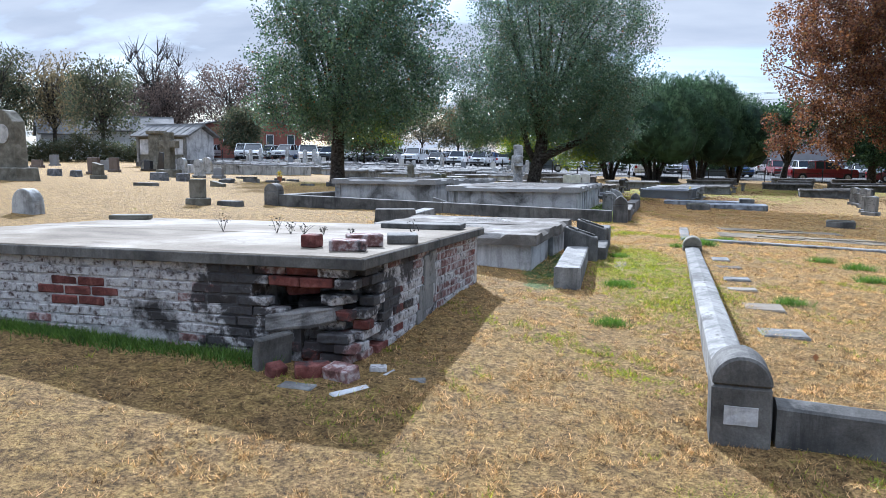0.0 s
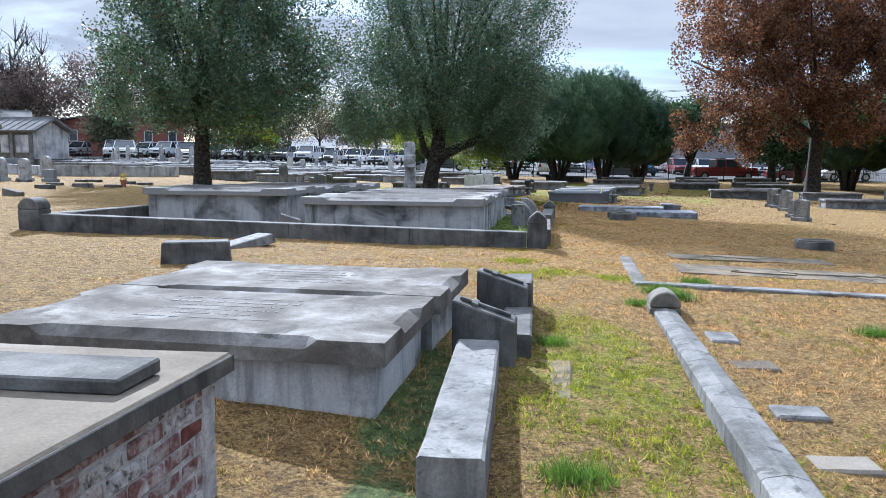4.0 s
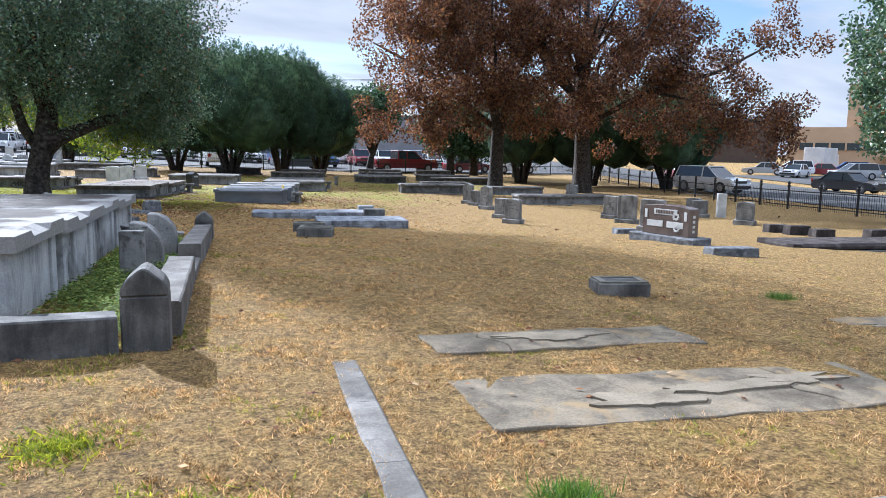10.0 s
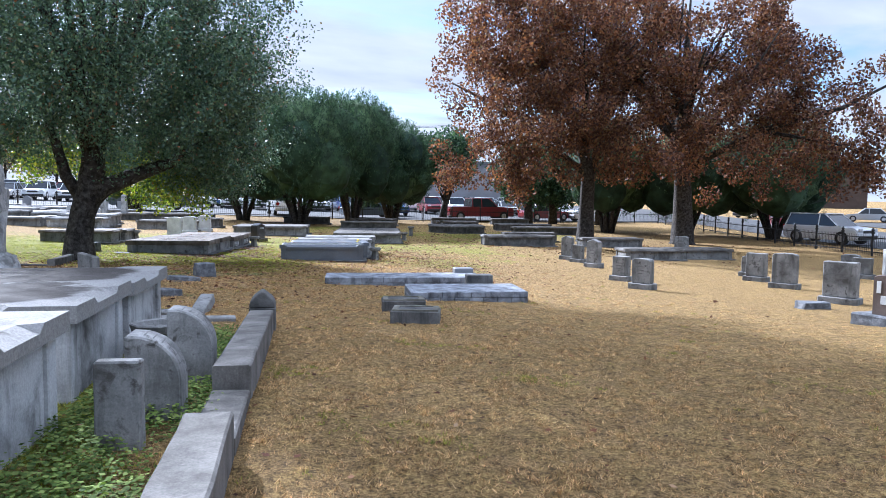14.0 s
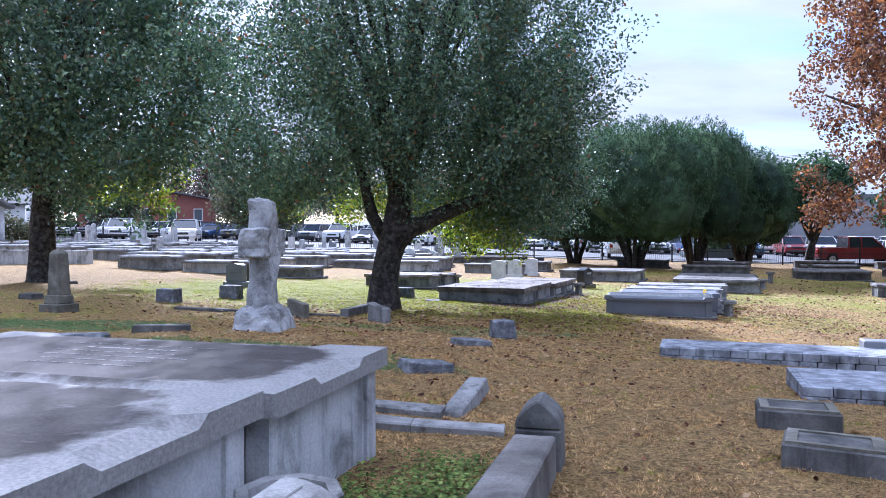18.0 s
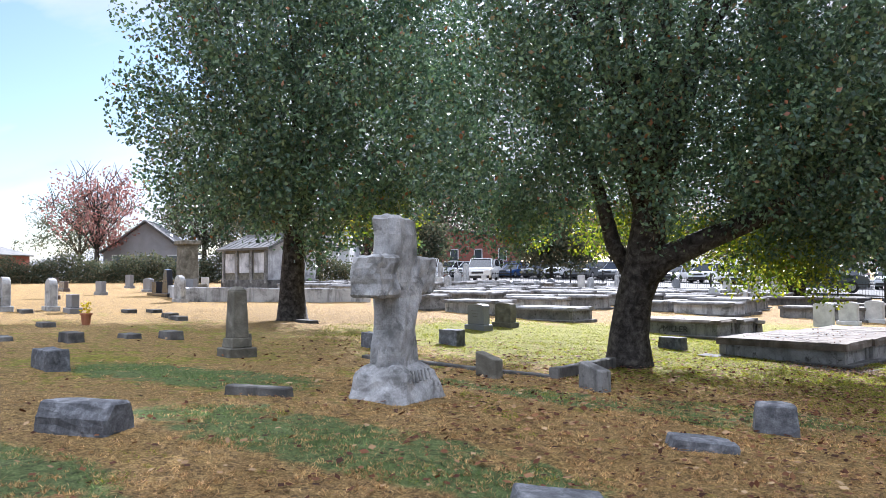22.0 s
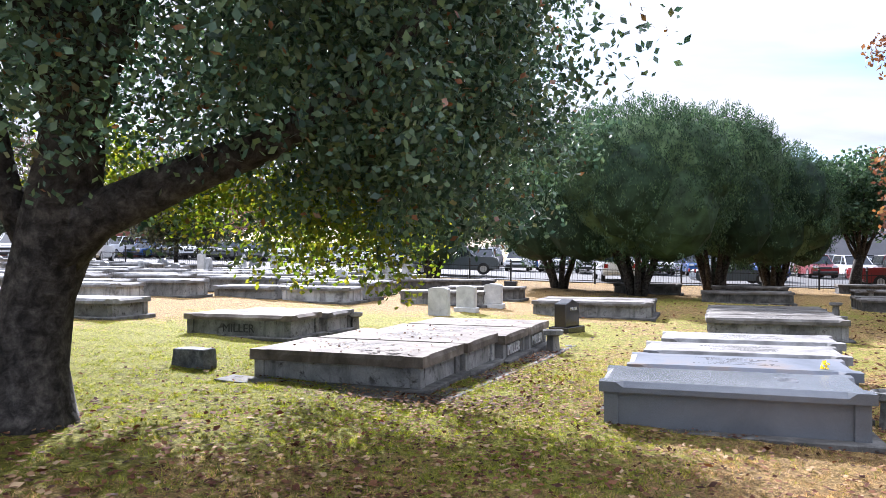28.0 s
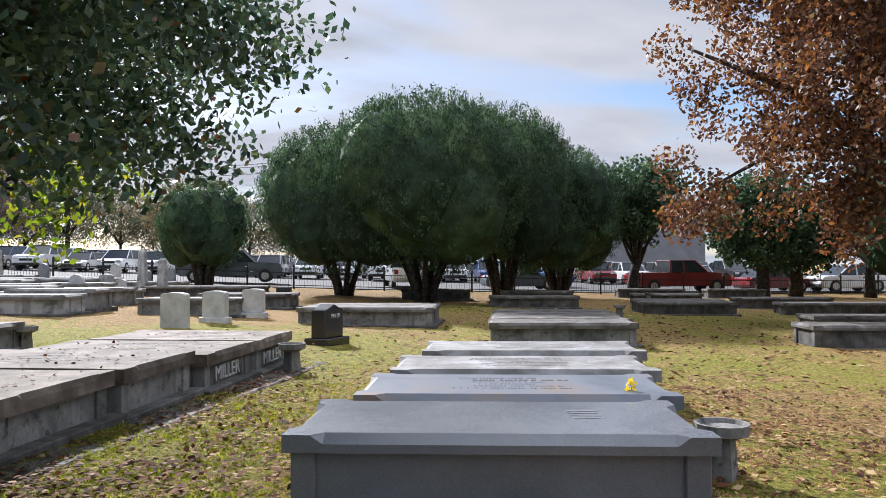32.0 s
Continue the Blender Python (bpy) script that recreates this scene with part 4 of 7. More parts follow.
def ground_slab(x, y, rz, L, W, h=0.012):
    t = thing("ground_slab", x, y, rz, "cracked concrete grave slab flush with the dry grass", "grave slab", "ground slabs")
    z0 = ter(x, y)
    ca, sa = math.cos(radians(rz)), math.sin(radians(rz))
    rs = random.Random(int(x * 10 + y))
    cuts = [-0.5, -0.2 + rs.uniform(-0.1, 0.1), 0.18 + rs.uniform(-0.1, 0.1), 0.5]
    for k in range(3):
        s0, s1 = cuts[k] * L, cuts[k + 1] * L
        bm = box(s1 - s0 - 0.006, W, h + 0.06, (s0 + s1) / 2, 0, -0.06, bevel=0.006)
        bmesh.ops.subdivide_edges(bm, edges=[e for e in bm.edges if e.calc_length() > 0.3], cuts=10, use_grid_fill=True)
        dz = rs.uniform(-0.004, 0.002)
        for v in bm.verts:
            wx, wy = x + ca * v.co.x - sa * v.co.y, y + sa * v.co.x + ca * v.co.y
            n = noise.noise(Vector((wx * 3, wy * 3, 0))) + 0.4 * noise.noise(Vector((wx * 11, wy * 11, 2)))
            v.co.x += 0.16 * noise.noise(Vector((0, v.co.y * 3.1 + y, 3.0 * round(v.co.x / L * 2.9)))) * (abs(v.co.x) < L * 0.47) + 0.04 * noise.noise(Vector((wx * 3, wy * 3, 4)))
            v.co.y += 0.07 * noise.noise(Vector((wx * 2.7, wy * 2.7, 9))) * (abs(v.co.y) > W * 0.45)
            v.co.z += ter(wx, wy) - z0 + 0.005 * n + dz
        part("slab_piece", bm, M_PAVE, t)
    # plates of the old cement skin that still cling to the top
    for k in range(3):
        cx, cy = L * rs.uniform(-0.36, 0.36), W * rs.uniform(-0.26, 0.26)
        rx, ry = rs.uniform(0.25, 0.5), W * rs.uniform(0.09, 0.17)
        ph = rs.uniform(0, 9)
        rim = [(cx + rx * q * math.cos(a), cy + ry * q * math.sin(a)) for a in np.linspace(0, 2 * math.pi, 25)[:-1] for q in [1 + 1.0 * noise.noise(Vector((2.2 * math.cos(a) + ph, 2.2 * math.sin(a), x)))]]
        bm = bmesh.new()
        rows_ = []
        for lift in (-0.014, 0.012):
            rows_.append([])
            for u, v in [(cx, cy)] + rim:
                wx, wy = x + ca * u - sa * v, y + sa * u + ca * v
                rows_[-1].append(bm.verts.new((u, v, ter(wx, wy) - z0 + h + lift + 0.003 * noise.noise(Vector((wx * 4, wy * 4, 0))))))
        lo, hi = rows_
        for i in range(1, 25):
            j = i % 24 + 1
            bm.faces.new((hi[0], hi[i], hi[j]))
            bm.faces.new((lo[i], lo[j], hi[j], hi[i]))
        bmesh.ops.recalc_face_normals(bm, faces=bm.faces[:])
        part("cement_skin", bm, M_SKIN, t, "paler flaking skin of cement")
    return t


SLABS = ((7.05, 13.68, -8, 3.0, 0.85), (7.0, 15.05, -7, 2.25, 0.55), (11.05, 14.5, -8, 2.4, 0.65), (11.5, 13.15, -8, 2.7, 0.75))
for a in SLABS:
    ground_slab(*a)

# walled family plot
marker(-0.28, 12.72, 12, 0.75, 0.3, 0.23, M_CONC_D, 0.94, "dark broken block lying before the plot wall", "low markers", name="stone_fragment")
marker(-0.12, 14.15, 62, 0.95, 0.3, 0.1, M_CONC, 0.92, "tilted broken slab before the plot wall", "low markers", tilt=-6, name="stone_fragment")
kerb((-3.3, 15.05), (3.8, 15.58), 0.24, 0.24, M_CONC_D, "dark mildewed concrete plot wall", "plot_wall", pieces=4, crown=0.0)
kerb((4.1, 15.85), (4.48, 18.38), 0.26, 0.26, M_COPE, "grey-brown coping of the plot wall", "plot_wall", pieces=2, crown=0.0)
kerb((4.68, 19.55), (5.2, 22.45), 0.26, 0.26, M_COPE, "grey-brown coping of the plot wall", "plot_wall", pieces=2, crown=0.0)
kerb((4.49, 18.42), (4.67, 19.5), 0.26, 0.1, M_COPE, "low dropped step in the plot wall", "plot_wall", crown=0.0)
kerb((-3.35, 15.25), (-2.1, 23.5), 0.24, 0.22, M_CONC_D, "dark mildewed concrete plot wall", "plot_wall", pieces=4, crown=0.0)
kerb((2.8, 24.1), (4.5, 23.9), 0.22, 0.06, M_CONC, "broken low kerb behind the plot", pieces=2, crown=0.0)
kerb((3.6, 23.5), (5.0, 23.45), 0.2, 0.05, M_CONC, "low kerb along the plot's far side", pieces=2, crown=0.0)
marker(4.64, 24.35, 79, 1.0, 0.2, 0.11, M_CONC, 0.9, "tilted broken kerb piece on the grass", "low markers", tilt=-7, name="kerb_fragment")
round_post(3.99, 15.62, -8, 0.3, 0.3, 0.52, True, M_CONC_D, "dark pointed-arch corner post of the plot wall")
round_post(5.24, 22.68, -8, 0.29, 0.29, 0.42, True, M_CONC_D, "weathered pointed corner post of the plot wall")
round_post(-3.38, 15.05, -8, 0.32, 0.3, 0.46, False, M_CONC_D, "dark round-topped corner post of the plot wall")
PLOT = dict(H=0.63, th=0.12, body=M_CONC_L, over=0.07, c=0.42, inset=0.12, pad=False, group="plot tombs")
for k, (x, y, W) in enumerate(((1.78, 17.25, 1.45), (2.06, 18.78, 1.45), (2.3, 20.72, 1.5), (2.58, 22.3, 1.5))):
    ledger_tomb(x, y, -10, 3.1, W, lid=M_LID_S, label=("tall limewashed box tomb with scooped slab edges" if k < 2 else "tall limewashed box tomb with dark worn slab"), **PLOT)
for x, y in ((-1.35, 18.0), (-1.08, 19.55), (-0.8, 21.3), (-0.5, 22.85)):
    ledger_tomb(x, y, -10, 2.7, 1.45, lid=M_LID_S, label="tall limewashed box tomb streaked with mildew", **PLOT)
tablet(0.05, 16.4, -8, 0.34, 0.3, 0.08, "slant", False, M_CONC, "small slanted concrete stone before the tombs", bars=False)
tablet(4.02, 18.68, -12, 0.25, 0.5, 0.1, "flat", False, M_CONC, "plain upright weathered stone by the plot wall", bars=False)
for x, y, h in ((4.2, 19.35, 0.54), (4.44, 20.28, 0.58)):
    t = thing("scroll_headstone", x, y, -10, "dark quarter-round headstone with lettering on its curved top", "headstone", "scroll headstones")
    r = 0.3
    pts = [(-0.17, -0.1), (0.17, -0.1), (0.17, h - r)] + [(-0.13 + 0.3 * math.cos(a), h - r + r * math.sin(a)) for a in np.linspace(0.05, math.pi / 2, 9)] + [(-0.17, h)]
    part("stone", roughen(slab_of(pts, 0.26, 0.012), 0.003, 9, 0, x), M_CONC, t)
    bm = bmesh.new()
    for i, a in enumerate(np.linspace(0.35, 1.35, 6)):
        own = box(0.008, 0.13, 0.0015, 0, 0, 0)
        me = bpy.data.meshes.new("tmp"); own.to_mesh(me); own.free()
        me.transform(pose(-0.13 + 0.3 * math.cos(a), 0, h - r + r * math.sin(a), 0, 90 - math.degrees(a), 0))
        bm.from_mesh(me); bpy.data.meshes.remove(me)
    part("inscription", bm, M_LETTER_M, t)
t = thing("birdbath", 4.18, 20.85, 0, "small octagonal concrete birdbath on a stem", "birdbath")
part("stem", lathe([(0.13, -0.05), (0.12, 0.04), (0.07, 0.08), (0.06, 0.24), (0.1, 0.29)], 8), M_CONC, t)
part("bowl", lathe([(0.1, 0.28), (0.21, 0.31), (0.23, 0.37), (0.22, 0.38), (0.17, 0.375), (0.15, 0.335), (0.02, 0.325)], 8), M_CONC, t)

# lawn to the right
def planter_block(x, y, rz, w=0.62, d=0.42, h=0.17):
    """A low block with a raised rim round a bed of soil."""
    t = thing("planter_block", x, y, rz, "dark stone planter block with a sunken bed", "planter", "planter blocks")
    part("block", roughen(box(w, d, h + 0.03, z0=-0.03, bevel=0.01), 0.003, 8, 1, x), M_CONC_D, t)
    bm = bmesh.new()
    for sx, sy, cx, cy in ((w - 0.04, 0.045, 0, -d / 2 + 0.045), (w - 0.04, 0.045, 0, d / 2 - 0.045), (0.07, d - 0.135, -w / 2 + 0.055, 0), (0.07, d - 0.135, w / 2 - 0.055, 0)):
        box(sx, sy, 0.02, cx, cy, h, bm=bm)
    part("rim", bm, M_MOSSY, t, "worn stone rim")
    part("soil", box(w - 0.18, d - 0.135, 0.006, z0=h + 0.002), M_CONC_D, t, "dark sunken bed")
    return t


planter_block(8.78, 16.6, -20, 0.56, 0.4, 0.13)
t = thing("leaning_headstone", 13.1, 15.55, -8, "dark leaning headstone with a curved back on a flat base", "headstone")
part("stone", slab_of([(-0.14, -0.05), (0.16, -0.05), (0.17, 0.16), (0.13, 0.3), (0.05, 0.39), (-0.04, 0.43), (-0.15, 0.44)], 0.36, 0.012), M_CONC_D, t)
part("base", roughen(box(0.75, 0.5, 0.12, -0.12, -0.24, -0.06, 0.012), 0.006, 7, 1, 3), M_CONC, t)


def brick_grave(x, y, rz, L, W, h):
    """A low grave bed of painted bricks round a slab."""
    t = thing("brick_grave", x, y, rz, "low grave bed of blue-white painted brick", "grave", "brick graves")
    part("slab", box(L - 0.1, W - 0.1, h + 0.02, z0=-0.03, bevel=0.01), M_BRICK_BL, t)
    n = max(3, int(L / 0.22))
    me = None
    for row in range(2):
        for sgn in (-1, 1):
            for i in range(n):
                s = L / n
                ob = part("brick", box(s - 0.01, 0.1, h / 2 - 0.006, 0, 0, 0, 0.005), M_BRICK_BL, t) if me is None else new("brick", me)
                me = ob.data
                ob.parent = t
                ob.location = (-L / 2 + s * (i + 0.5) + (0.02 if row else -0.02), sgn * (W / 2 - 0.04), row * h / 2 - 0.01)
    m2 = None
    for sgn in (-1, 1):
        for row in range(2):
            for i in range(max(2, int(W / 0.24))):
                s = W / max(2, int(W / 0.24))
                ob = part("brick", box(0.1, s - 0.01, h / 2 - 0.006, 0, 0, 0, 0.005), M_BRICK_BL, t) if m2 is None else new("brick", m2)
                m2 = ob.data
                ob.parent = t
                ob.location = (sgn * (L / 2 - 0.03), -W / 2 + s * (i + 0.5), row * h / 2 - 0.01)
    return t


brick_grave(9.05, 26.05, -12, 1.95, 1.15, 0.2)
brick_grave(8.7, 28.55, -13, 3.1, 0.9, 0.22)
marker(9.62, 26.75, -12, 0.5, 0.3, 0.38, M_CONC_D, 0.95, "dark stained block at the head of a brick grave")
marker(10.1, 28.75, -12, 0.42, 0.3, 0.38, M_GRAN, 0.95, "grey granite block at the end of a brick grave")
for x, y, rz in ((7.4, 24.3, -14), (7.2, 23.1, -22)):
    planter_block(x, y, rz)
for a in ((17.4, 37.0, 0.42, 0.85, "gable"), (17.0, 35.6, 0.36, 0.6, "flat"), (16.55, 33.9, 0.42, 0.88, "gable"), (15.2, 30.4, 0.42, 0.64, "flat"), (14.5, 28.5, 0.46, 0.72, "serpentine"), (18.8, 29.5, 0.5, 0.75, "flat"), (18.05, 27.8, 0.55, 0.86, "serpentine"), (21.6, 26.6, 0.5, 0.7, "serpentine"), (24.2, 39.4, 0.55, 0.8, "serpentine"), (16.4, 24.8, 0.6, 0.82, "flat"), (19.6, 30.6, 0.4, 0.6, "serpentine"), (22.6, 29.5, 0.5, 0.6, "flat"), (23.2, 30.4, 0.5, 0.65, "serpentine")):
    tablet(a[0], a[1], -66, a[2], a[3], 0.22, a[4], True, M_CONC, "upright grey granite headstone on the lawn")
tablet(23.4, 29.3, -30, 0.3, 0.85, 0.2, "flat", False, M_GRAN_W, "slim pale stone pillar marker", bars=False)
fam = thing("family_headstone", 13.62, 21.15, -83, "wide polished dark brown granite family headstone", "headstone")
part("base", roughen(box(2.0, 0.5, 0.28, z0=-0.12, bevel=0.02), 0.02, 7, 2, 3), M_ROCK, fam, "rough-hewn grey granite base")
pts = [(-0.72, 0.15), (0.72, 0.15), (0.72, 0.78)] + [(0.72 * math.cos(a), 0.78 + 0.07 * math.sin(a)) for a in np.linspace(0.15, math.pi - 0.15, 11)] + [(-0.72, 0.78)]
part("stone", slab_of(pts, 0.26, 0.012), M_GRAN_P, fam)
for px, pz, pw, ph in ((0.0, 0.62, 0.72, 0.13), (-0.32, 0.34, 0.5, 0.14), (0.3, 0.34, 0.5, 0.14), (-0.61, 0.52, 0.08, 0.2), (0.61, 0.52, 0.08, 0.2)):
    part("name_panel", box(pw, 0.012, ph, px, -0.13, pz, 0.003), M_GRAN_W, fam, "frosted pale carved panel")
bm = bmesh.new()
for i in range(11):
    box(0.035, 0.004, 0.075, -0.27 + 0.05 * i, -0.138, 0.65, bm=bm)
part("inscription", bm, M_GRAN_P, fam)
for px, pz in ((0.33, 0.58), (0.36, 0.32)):
    bm = bmesh.new()
    for i in range(9):
        a = 2 * math.pi * i / 9
        box(0.07, 0.008, 0.05, px + 0.07 * math.cos(a), -0.136 - 0.001 * i, pz + 0.06 * math.sin(a), 0.003, bm=bm, top=0.5)
    part("carved_rose", bm, M_GRAN_W, fam)["kind"] = "stuff"
bm = bmesh.new()
for i in range(4):
    box(0.004, 0.06, 0.06, 0.722, 0.0, 0.26 + 0.11 * i, bm=bm)
part("side_ornament", bm, M_GRAN_W, fam)
fam.scale = (0.78, 1.05, 0.84)
for x, y, w, h in ((20.3, 24.35, 0.6, 0.2), (20.0, 23.45, 0.6, 0.24), (20.1, 22.8, 0.55, 0.2), (21.5, 22.3, 0.6, 0.22), (14.95, 24.1, 0.5, 0.12), (12.75, 18.8, 0.8, 0.12), (23.0, 22.0, 0.7, 0.2), (18.8, 20.9, 0.6, 0.14)):
    marker(x, y, -16, w, 0.34, h, M_DARK_ST if x > 19 else M_ROCK, 0.95, "low dark weathered marker in a row" if x > 19 else "low rough granite marker on the lawn")
for a in ((21.0, 37.2, 2.3, 0.42), (23.5, 37.5, 2.3, 0.42), (19.33, 44.97, 3.4, 0.5), (21.8, 48.7, 2.8, 0.45), (17.5, 20.3, 3.2, 0.16), (24.0, 44.5, 3.0, 0.45)):
    ledger_tomb(a[0], a[1], -14, a[2], 1.15, a[3], 0.1, M_DARK_ST if a[3] < 0.2 else M_CONC_D if a[3] > 0.46 else M_CONC, M_DARK_ST if a[3] < 0.2 else M_LID, "grey concrete ledger tomb in shade under the oaks", panel=False)

# middle: the rustic cross, obelisk and small stones
cr = thing("rustic_cross", 1.55, 27.88, 92, "large hewn grey stone cross on a boulder-like base", "monument", sink=0.03)
bm = box(1.0, 0.78, 0.46, z0=-0.1, bevel=0.09, top=0.66)
part("base", roughen(bm, 0.05, 4.0, 5, 2.0), M_HEWN, cr)
bm = box(0.42, 0.34, 1.62, z0=0.2, bevel=0.03, top=0.92)
part("shaft", roughen(bm, 0.07, 3.6, 9, 7.0), M_HEWN, cr)
for k in (-1, 1):
    bm = box(0.36, 0.33, 0.39, k * 0.36, 0, 1.03, 0.02)
    part("arm", roughen(bm, 0.035, 6.0, 6, 3.0 + k), M_HEWN, cr)
bm = bmesh.new()
for i in range(7):
    box(0.018, 0.03, 0.12, -0.22 + 0.065 * i, -0.345, 0.1 + 0.01 * (i % 2), 0.006, bm=bm)
ob = part("inscription", bm, M_HEWN, cr)
ob.rotation_euler = (radians(-16), 0, 0)


def obelisk(x, y, rz, h=1.1, w=0.3, mat_=None, label="short weathered stone obelisk on a stepped base"):
    t = thing("obelisk", x, y, rz, label, "monument", "obelisks")
    part("base", roughen(box(w * 1.7, w * 1.7, h * 0.12 + 0.1, z0=-0.1, bevel=0.015), 0.006, 6, 1, x), mat_ or M_MOSSY, t)
    part("die", roughen(box(w * 1.3, w * 1.3, h * 0.14, z0=h * 0.12, bevel=0.012, top=0.9), 0.005, 6, 1, y), mat_ or M_MOSSY, t)
    part("shaft", roughen(box(w, w, h * 0.68, z0=h * 0.26, bevel=0.01, top=0.8), 0.004, 6, 2, x + y), mat_ or M_MOSSY, t)
    part("cap", box(w * 0.8, w * 0.8, h * 0.06, z0=h * 0.94, top=0.45, bevel=0.008), mat_ or M_MOSSY, t)
    return t


obelisk(-2.95, 30.05, -16, 1.08, 0.27)
bl = part("bolster_marker", roughen(slab_of([(-0.17, -0.05), (0.17, -0.05), (0.17, 0.1), (0.1, 0.24), (-0.08, 0.25), (-0.16, 0.13)], 0.7, 0.02), 0.02, 7, 2, 3), M_ROCK, None)
bl.matrix_basis = pose(0.36, 25.32, ter(0.36, 25.32) - 0.02, 0, 0, 104)
tagged(bl, "rough-sided grey granite bolster marker", "grave marker", "low markers")
marker(0.45, 27.1, 8, 0.75, 0.14, 0.09, M_CONC_D, 0.95, "dark narrow grave footing in the grass")
tablet(1.2, 30.6, -14, 0.36, 0.34, 0.16, "slant", False, M_MOSSY, "short slant-topped mossy stone", bars=False)
tablet(2.66, 30.62, -20, 0.36, 0.34, 0.2, "slant", False, M_CONC, "short pale stone by the tree roots", bars=False)
marker(4.1, 25.8, 30, 0.56, 0.34, 0.1, M_ROCK, 0.92, "slanted blue-grey granite marker", tilt=6)
marker(4.45, 28.0, 26, 0.54, 0.28, 0.09, M_ROCK, 0.92, "slanted blue-grey granite marker", tilt=6)
marker(4.85, 29.35, 10, 0.4, 0.36, 0.27, M_ROCK, 0.85, "rough-faced grey granite block marker")
for x, y, w, h in ((-3.3, 27.25, 0.62, 0.26), (-3.5, 26.0, 0.7, 0.26), (-2.3, 32.8, 0.5, 0.28), (-1.62, 34.5, 0.5, 0.3), (-6.1, 29.3, 0.5, 0.18), (-6.95, 28.6, 0.55, 0.08), (-6.2, 30.5, 0.5, 0.09), (-5.8, 31.1, 0.5, 0.14), (-9.6, 29.3, 0.7, 0.15), (-9.2, 30.7, 0.6, 0.1), (-12.4, 35, 0.5, 0.1), (-12.1, 35.6, 0.5, 0.1), (-13.5, 32.7, 0.6, 0.1), (-9.5, 34.3, 0.6, 0.1), (-7.0, 36.3, 0.8, 0.08), (-4.8, 31.9, 0.45, 0.12), (2.0, 37.5, 0.55, 0.24), (-11.0, 30.2, 0.6, 0.1), (-9.3, 20.4, 0.8, 0.1), (-9.9, 27.5, 0.6, 0.12), (-11.9, 26.0, 0.7, 0.3), (-11.2, 26.5, 0.5, 0.3), (-4.0, 14.2, 0.5, 0.1), (-15.8, 25.5, 0.5, 0.28), (-15.2, 25.9, 0.4, 0.25), (-10.3, 34.7, 0.5, 0.12)):
    marker(x, y, -16 + 4 * math.sin(x * 3), w, 0.28, h, M_ROCK if h > 0.2 else M_CONC_D, 0.93, "low weathered grave marker in the grass")
kerb((-1.45, 31.35), (1.85, 31.2), 0.12, 0.05, M_CONC_D, "thin dark grave kerb near the tree", crown=0.0, pieces=2)
kerb((1.9, 31.15), (2.0, 33.4), 0.14, 0.16, M_CONC_D, "dark kerb board against the tree roots", crown=0.0)
for y, x in ((38.25, -3.0), (39.6, -2.9)):
    tablet(x, y, -14, 0.55, 0.66, 0.24, "serpentine", True, M_GRAN if y < 39 else M_MOSSY, "grey family headstone on a wide base")

# end group
M_N = dict(L=2.4, W=1.1, th=0.1)
N_LOOK = ((M_GRAN_B, M_GRAN_B, "blue-grey polished granite ledger tomb"), (M_GRAN_B, M_RUST, "blue-grey granite ledger tomb with rust-stained top"), (M_CONC_L, M_LID_P, "white-streaked concrete ledger tomb"), (M_CONC_L, M_LID_P, "pale concrete ledger tomb"))
nt_ = None
for k, (x, y) in enumerate(((8.38, 35.56), (8.84, 36.82), (9.22, 37.92), (9.7, 39.2))):
    b_, l_, lab = N_LOOK[k]
    nt_ = ledger_tomb(x, y, -12.5, body=b_, lid=l_, label=lab, group="long row of ledger tombs", panel=k != 0, H=(0.465, 0.485, 0.53, 0.57)[k], **M_N)
    if k == 0:
        bm = bmesh.new()
        for i in range(4):
            box(0.2 - 0.03 * (i % 2), 0.025, 0.004, 0.55, 0.16 - 0.07 * i, 0.464, bm=bm)
        part("inscription", bm, M_GRAN, nt_, "frosted letters")
for k, (x, y) in enumerate(((12.25, 45.5), (12.6, 46.75), (12.95, 48.0), (13.3, 49.25))):
    ledger_tomb(x, y, -13, 2.95, 1.15, 0.46, 0.12, M_CONC, M_LID, "pale concrete ledger tomb in a long row", "long row of ledger tombs")
M1 = Vector((5.2, 36.3, 0))
row_way, row_side = Vector((0.299, 0.954, 0)), Vector((0.966, -0.258, 0))
for k in range(4):
    c = M1 + row_way * (0.74 + 1.52 * k) - row_side * 1.17
    ledger_tomb(c.x, c.y, -15.5, 2.35 - 0.06 * (k % 2), 1.41, 0.4 + 0.025 * (k % 2), 0.13, M_CONC, M_LID_BR, "weathered concrete ledger tomb with family lettering" if k > 1 else "stained concrete ledger tomb with leaves on top", "family tombs", c=0.2, inset=0.03, end_text="MILLER" if k > 1 else "")
for a, b in ((M1 + row_side * 0.24 - row_way * 0.1, M1 + row_side * 0.24 + row_way * 6.2), (M1 - row_way * 0.22 - row_side * 2.5, M1 - row_way * 0.22 + row_side * 0.4)):
    kerb((a.x, a.y), (b.x, b.y), 0.4, 0.012, M_CONC_D, "dark concrete paving strip along the family tombs", "paving_strip", crown=0.0, pieces=4)
ledger_tomb(1.35, 41.55, -13, 2.3, 1.15, 0.42, 0.1, M_CONC, M_LID_BR, "weathered concrete ledger tomb with large family lettering", "family tombs", text="MILLER")
ledger_tomb(1.7, 42.8, -13, 2.3, 1.15, 0.4, 0.1, M_CONC, M_LID, "weathered concrete ledger tomb", "family tombs")
for x, y in ((4.28, 47.75), (4.93, 49.25), (5.66, 51.2)):
    tablet(x, y, -14, 0.56, 0.77, 0.26, "serpentine", y > 48, M_GRAN_W, "pale upright granite headstone in a row of three", "three headstones", bars=False)
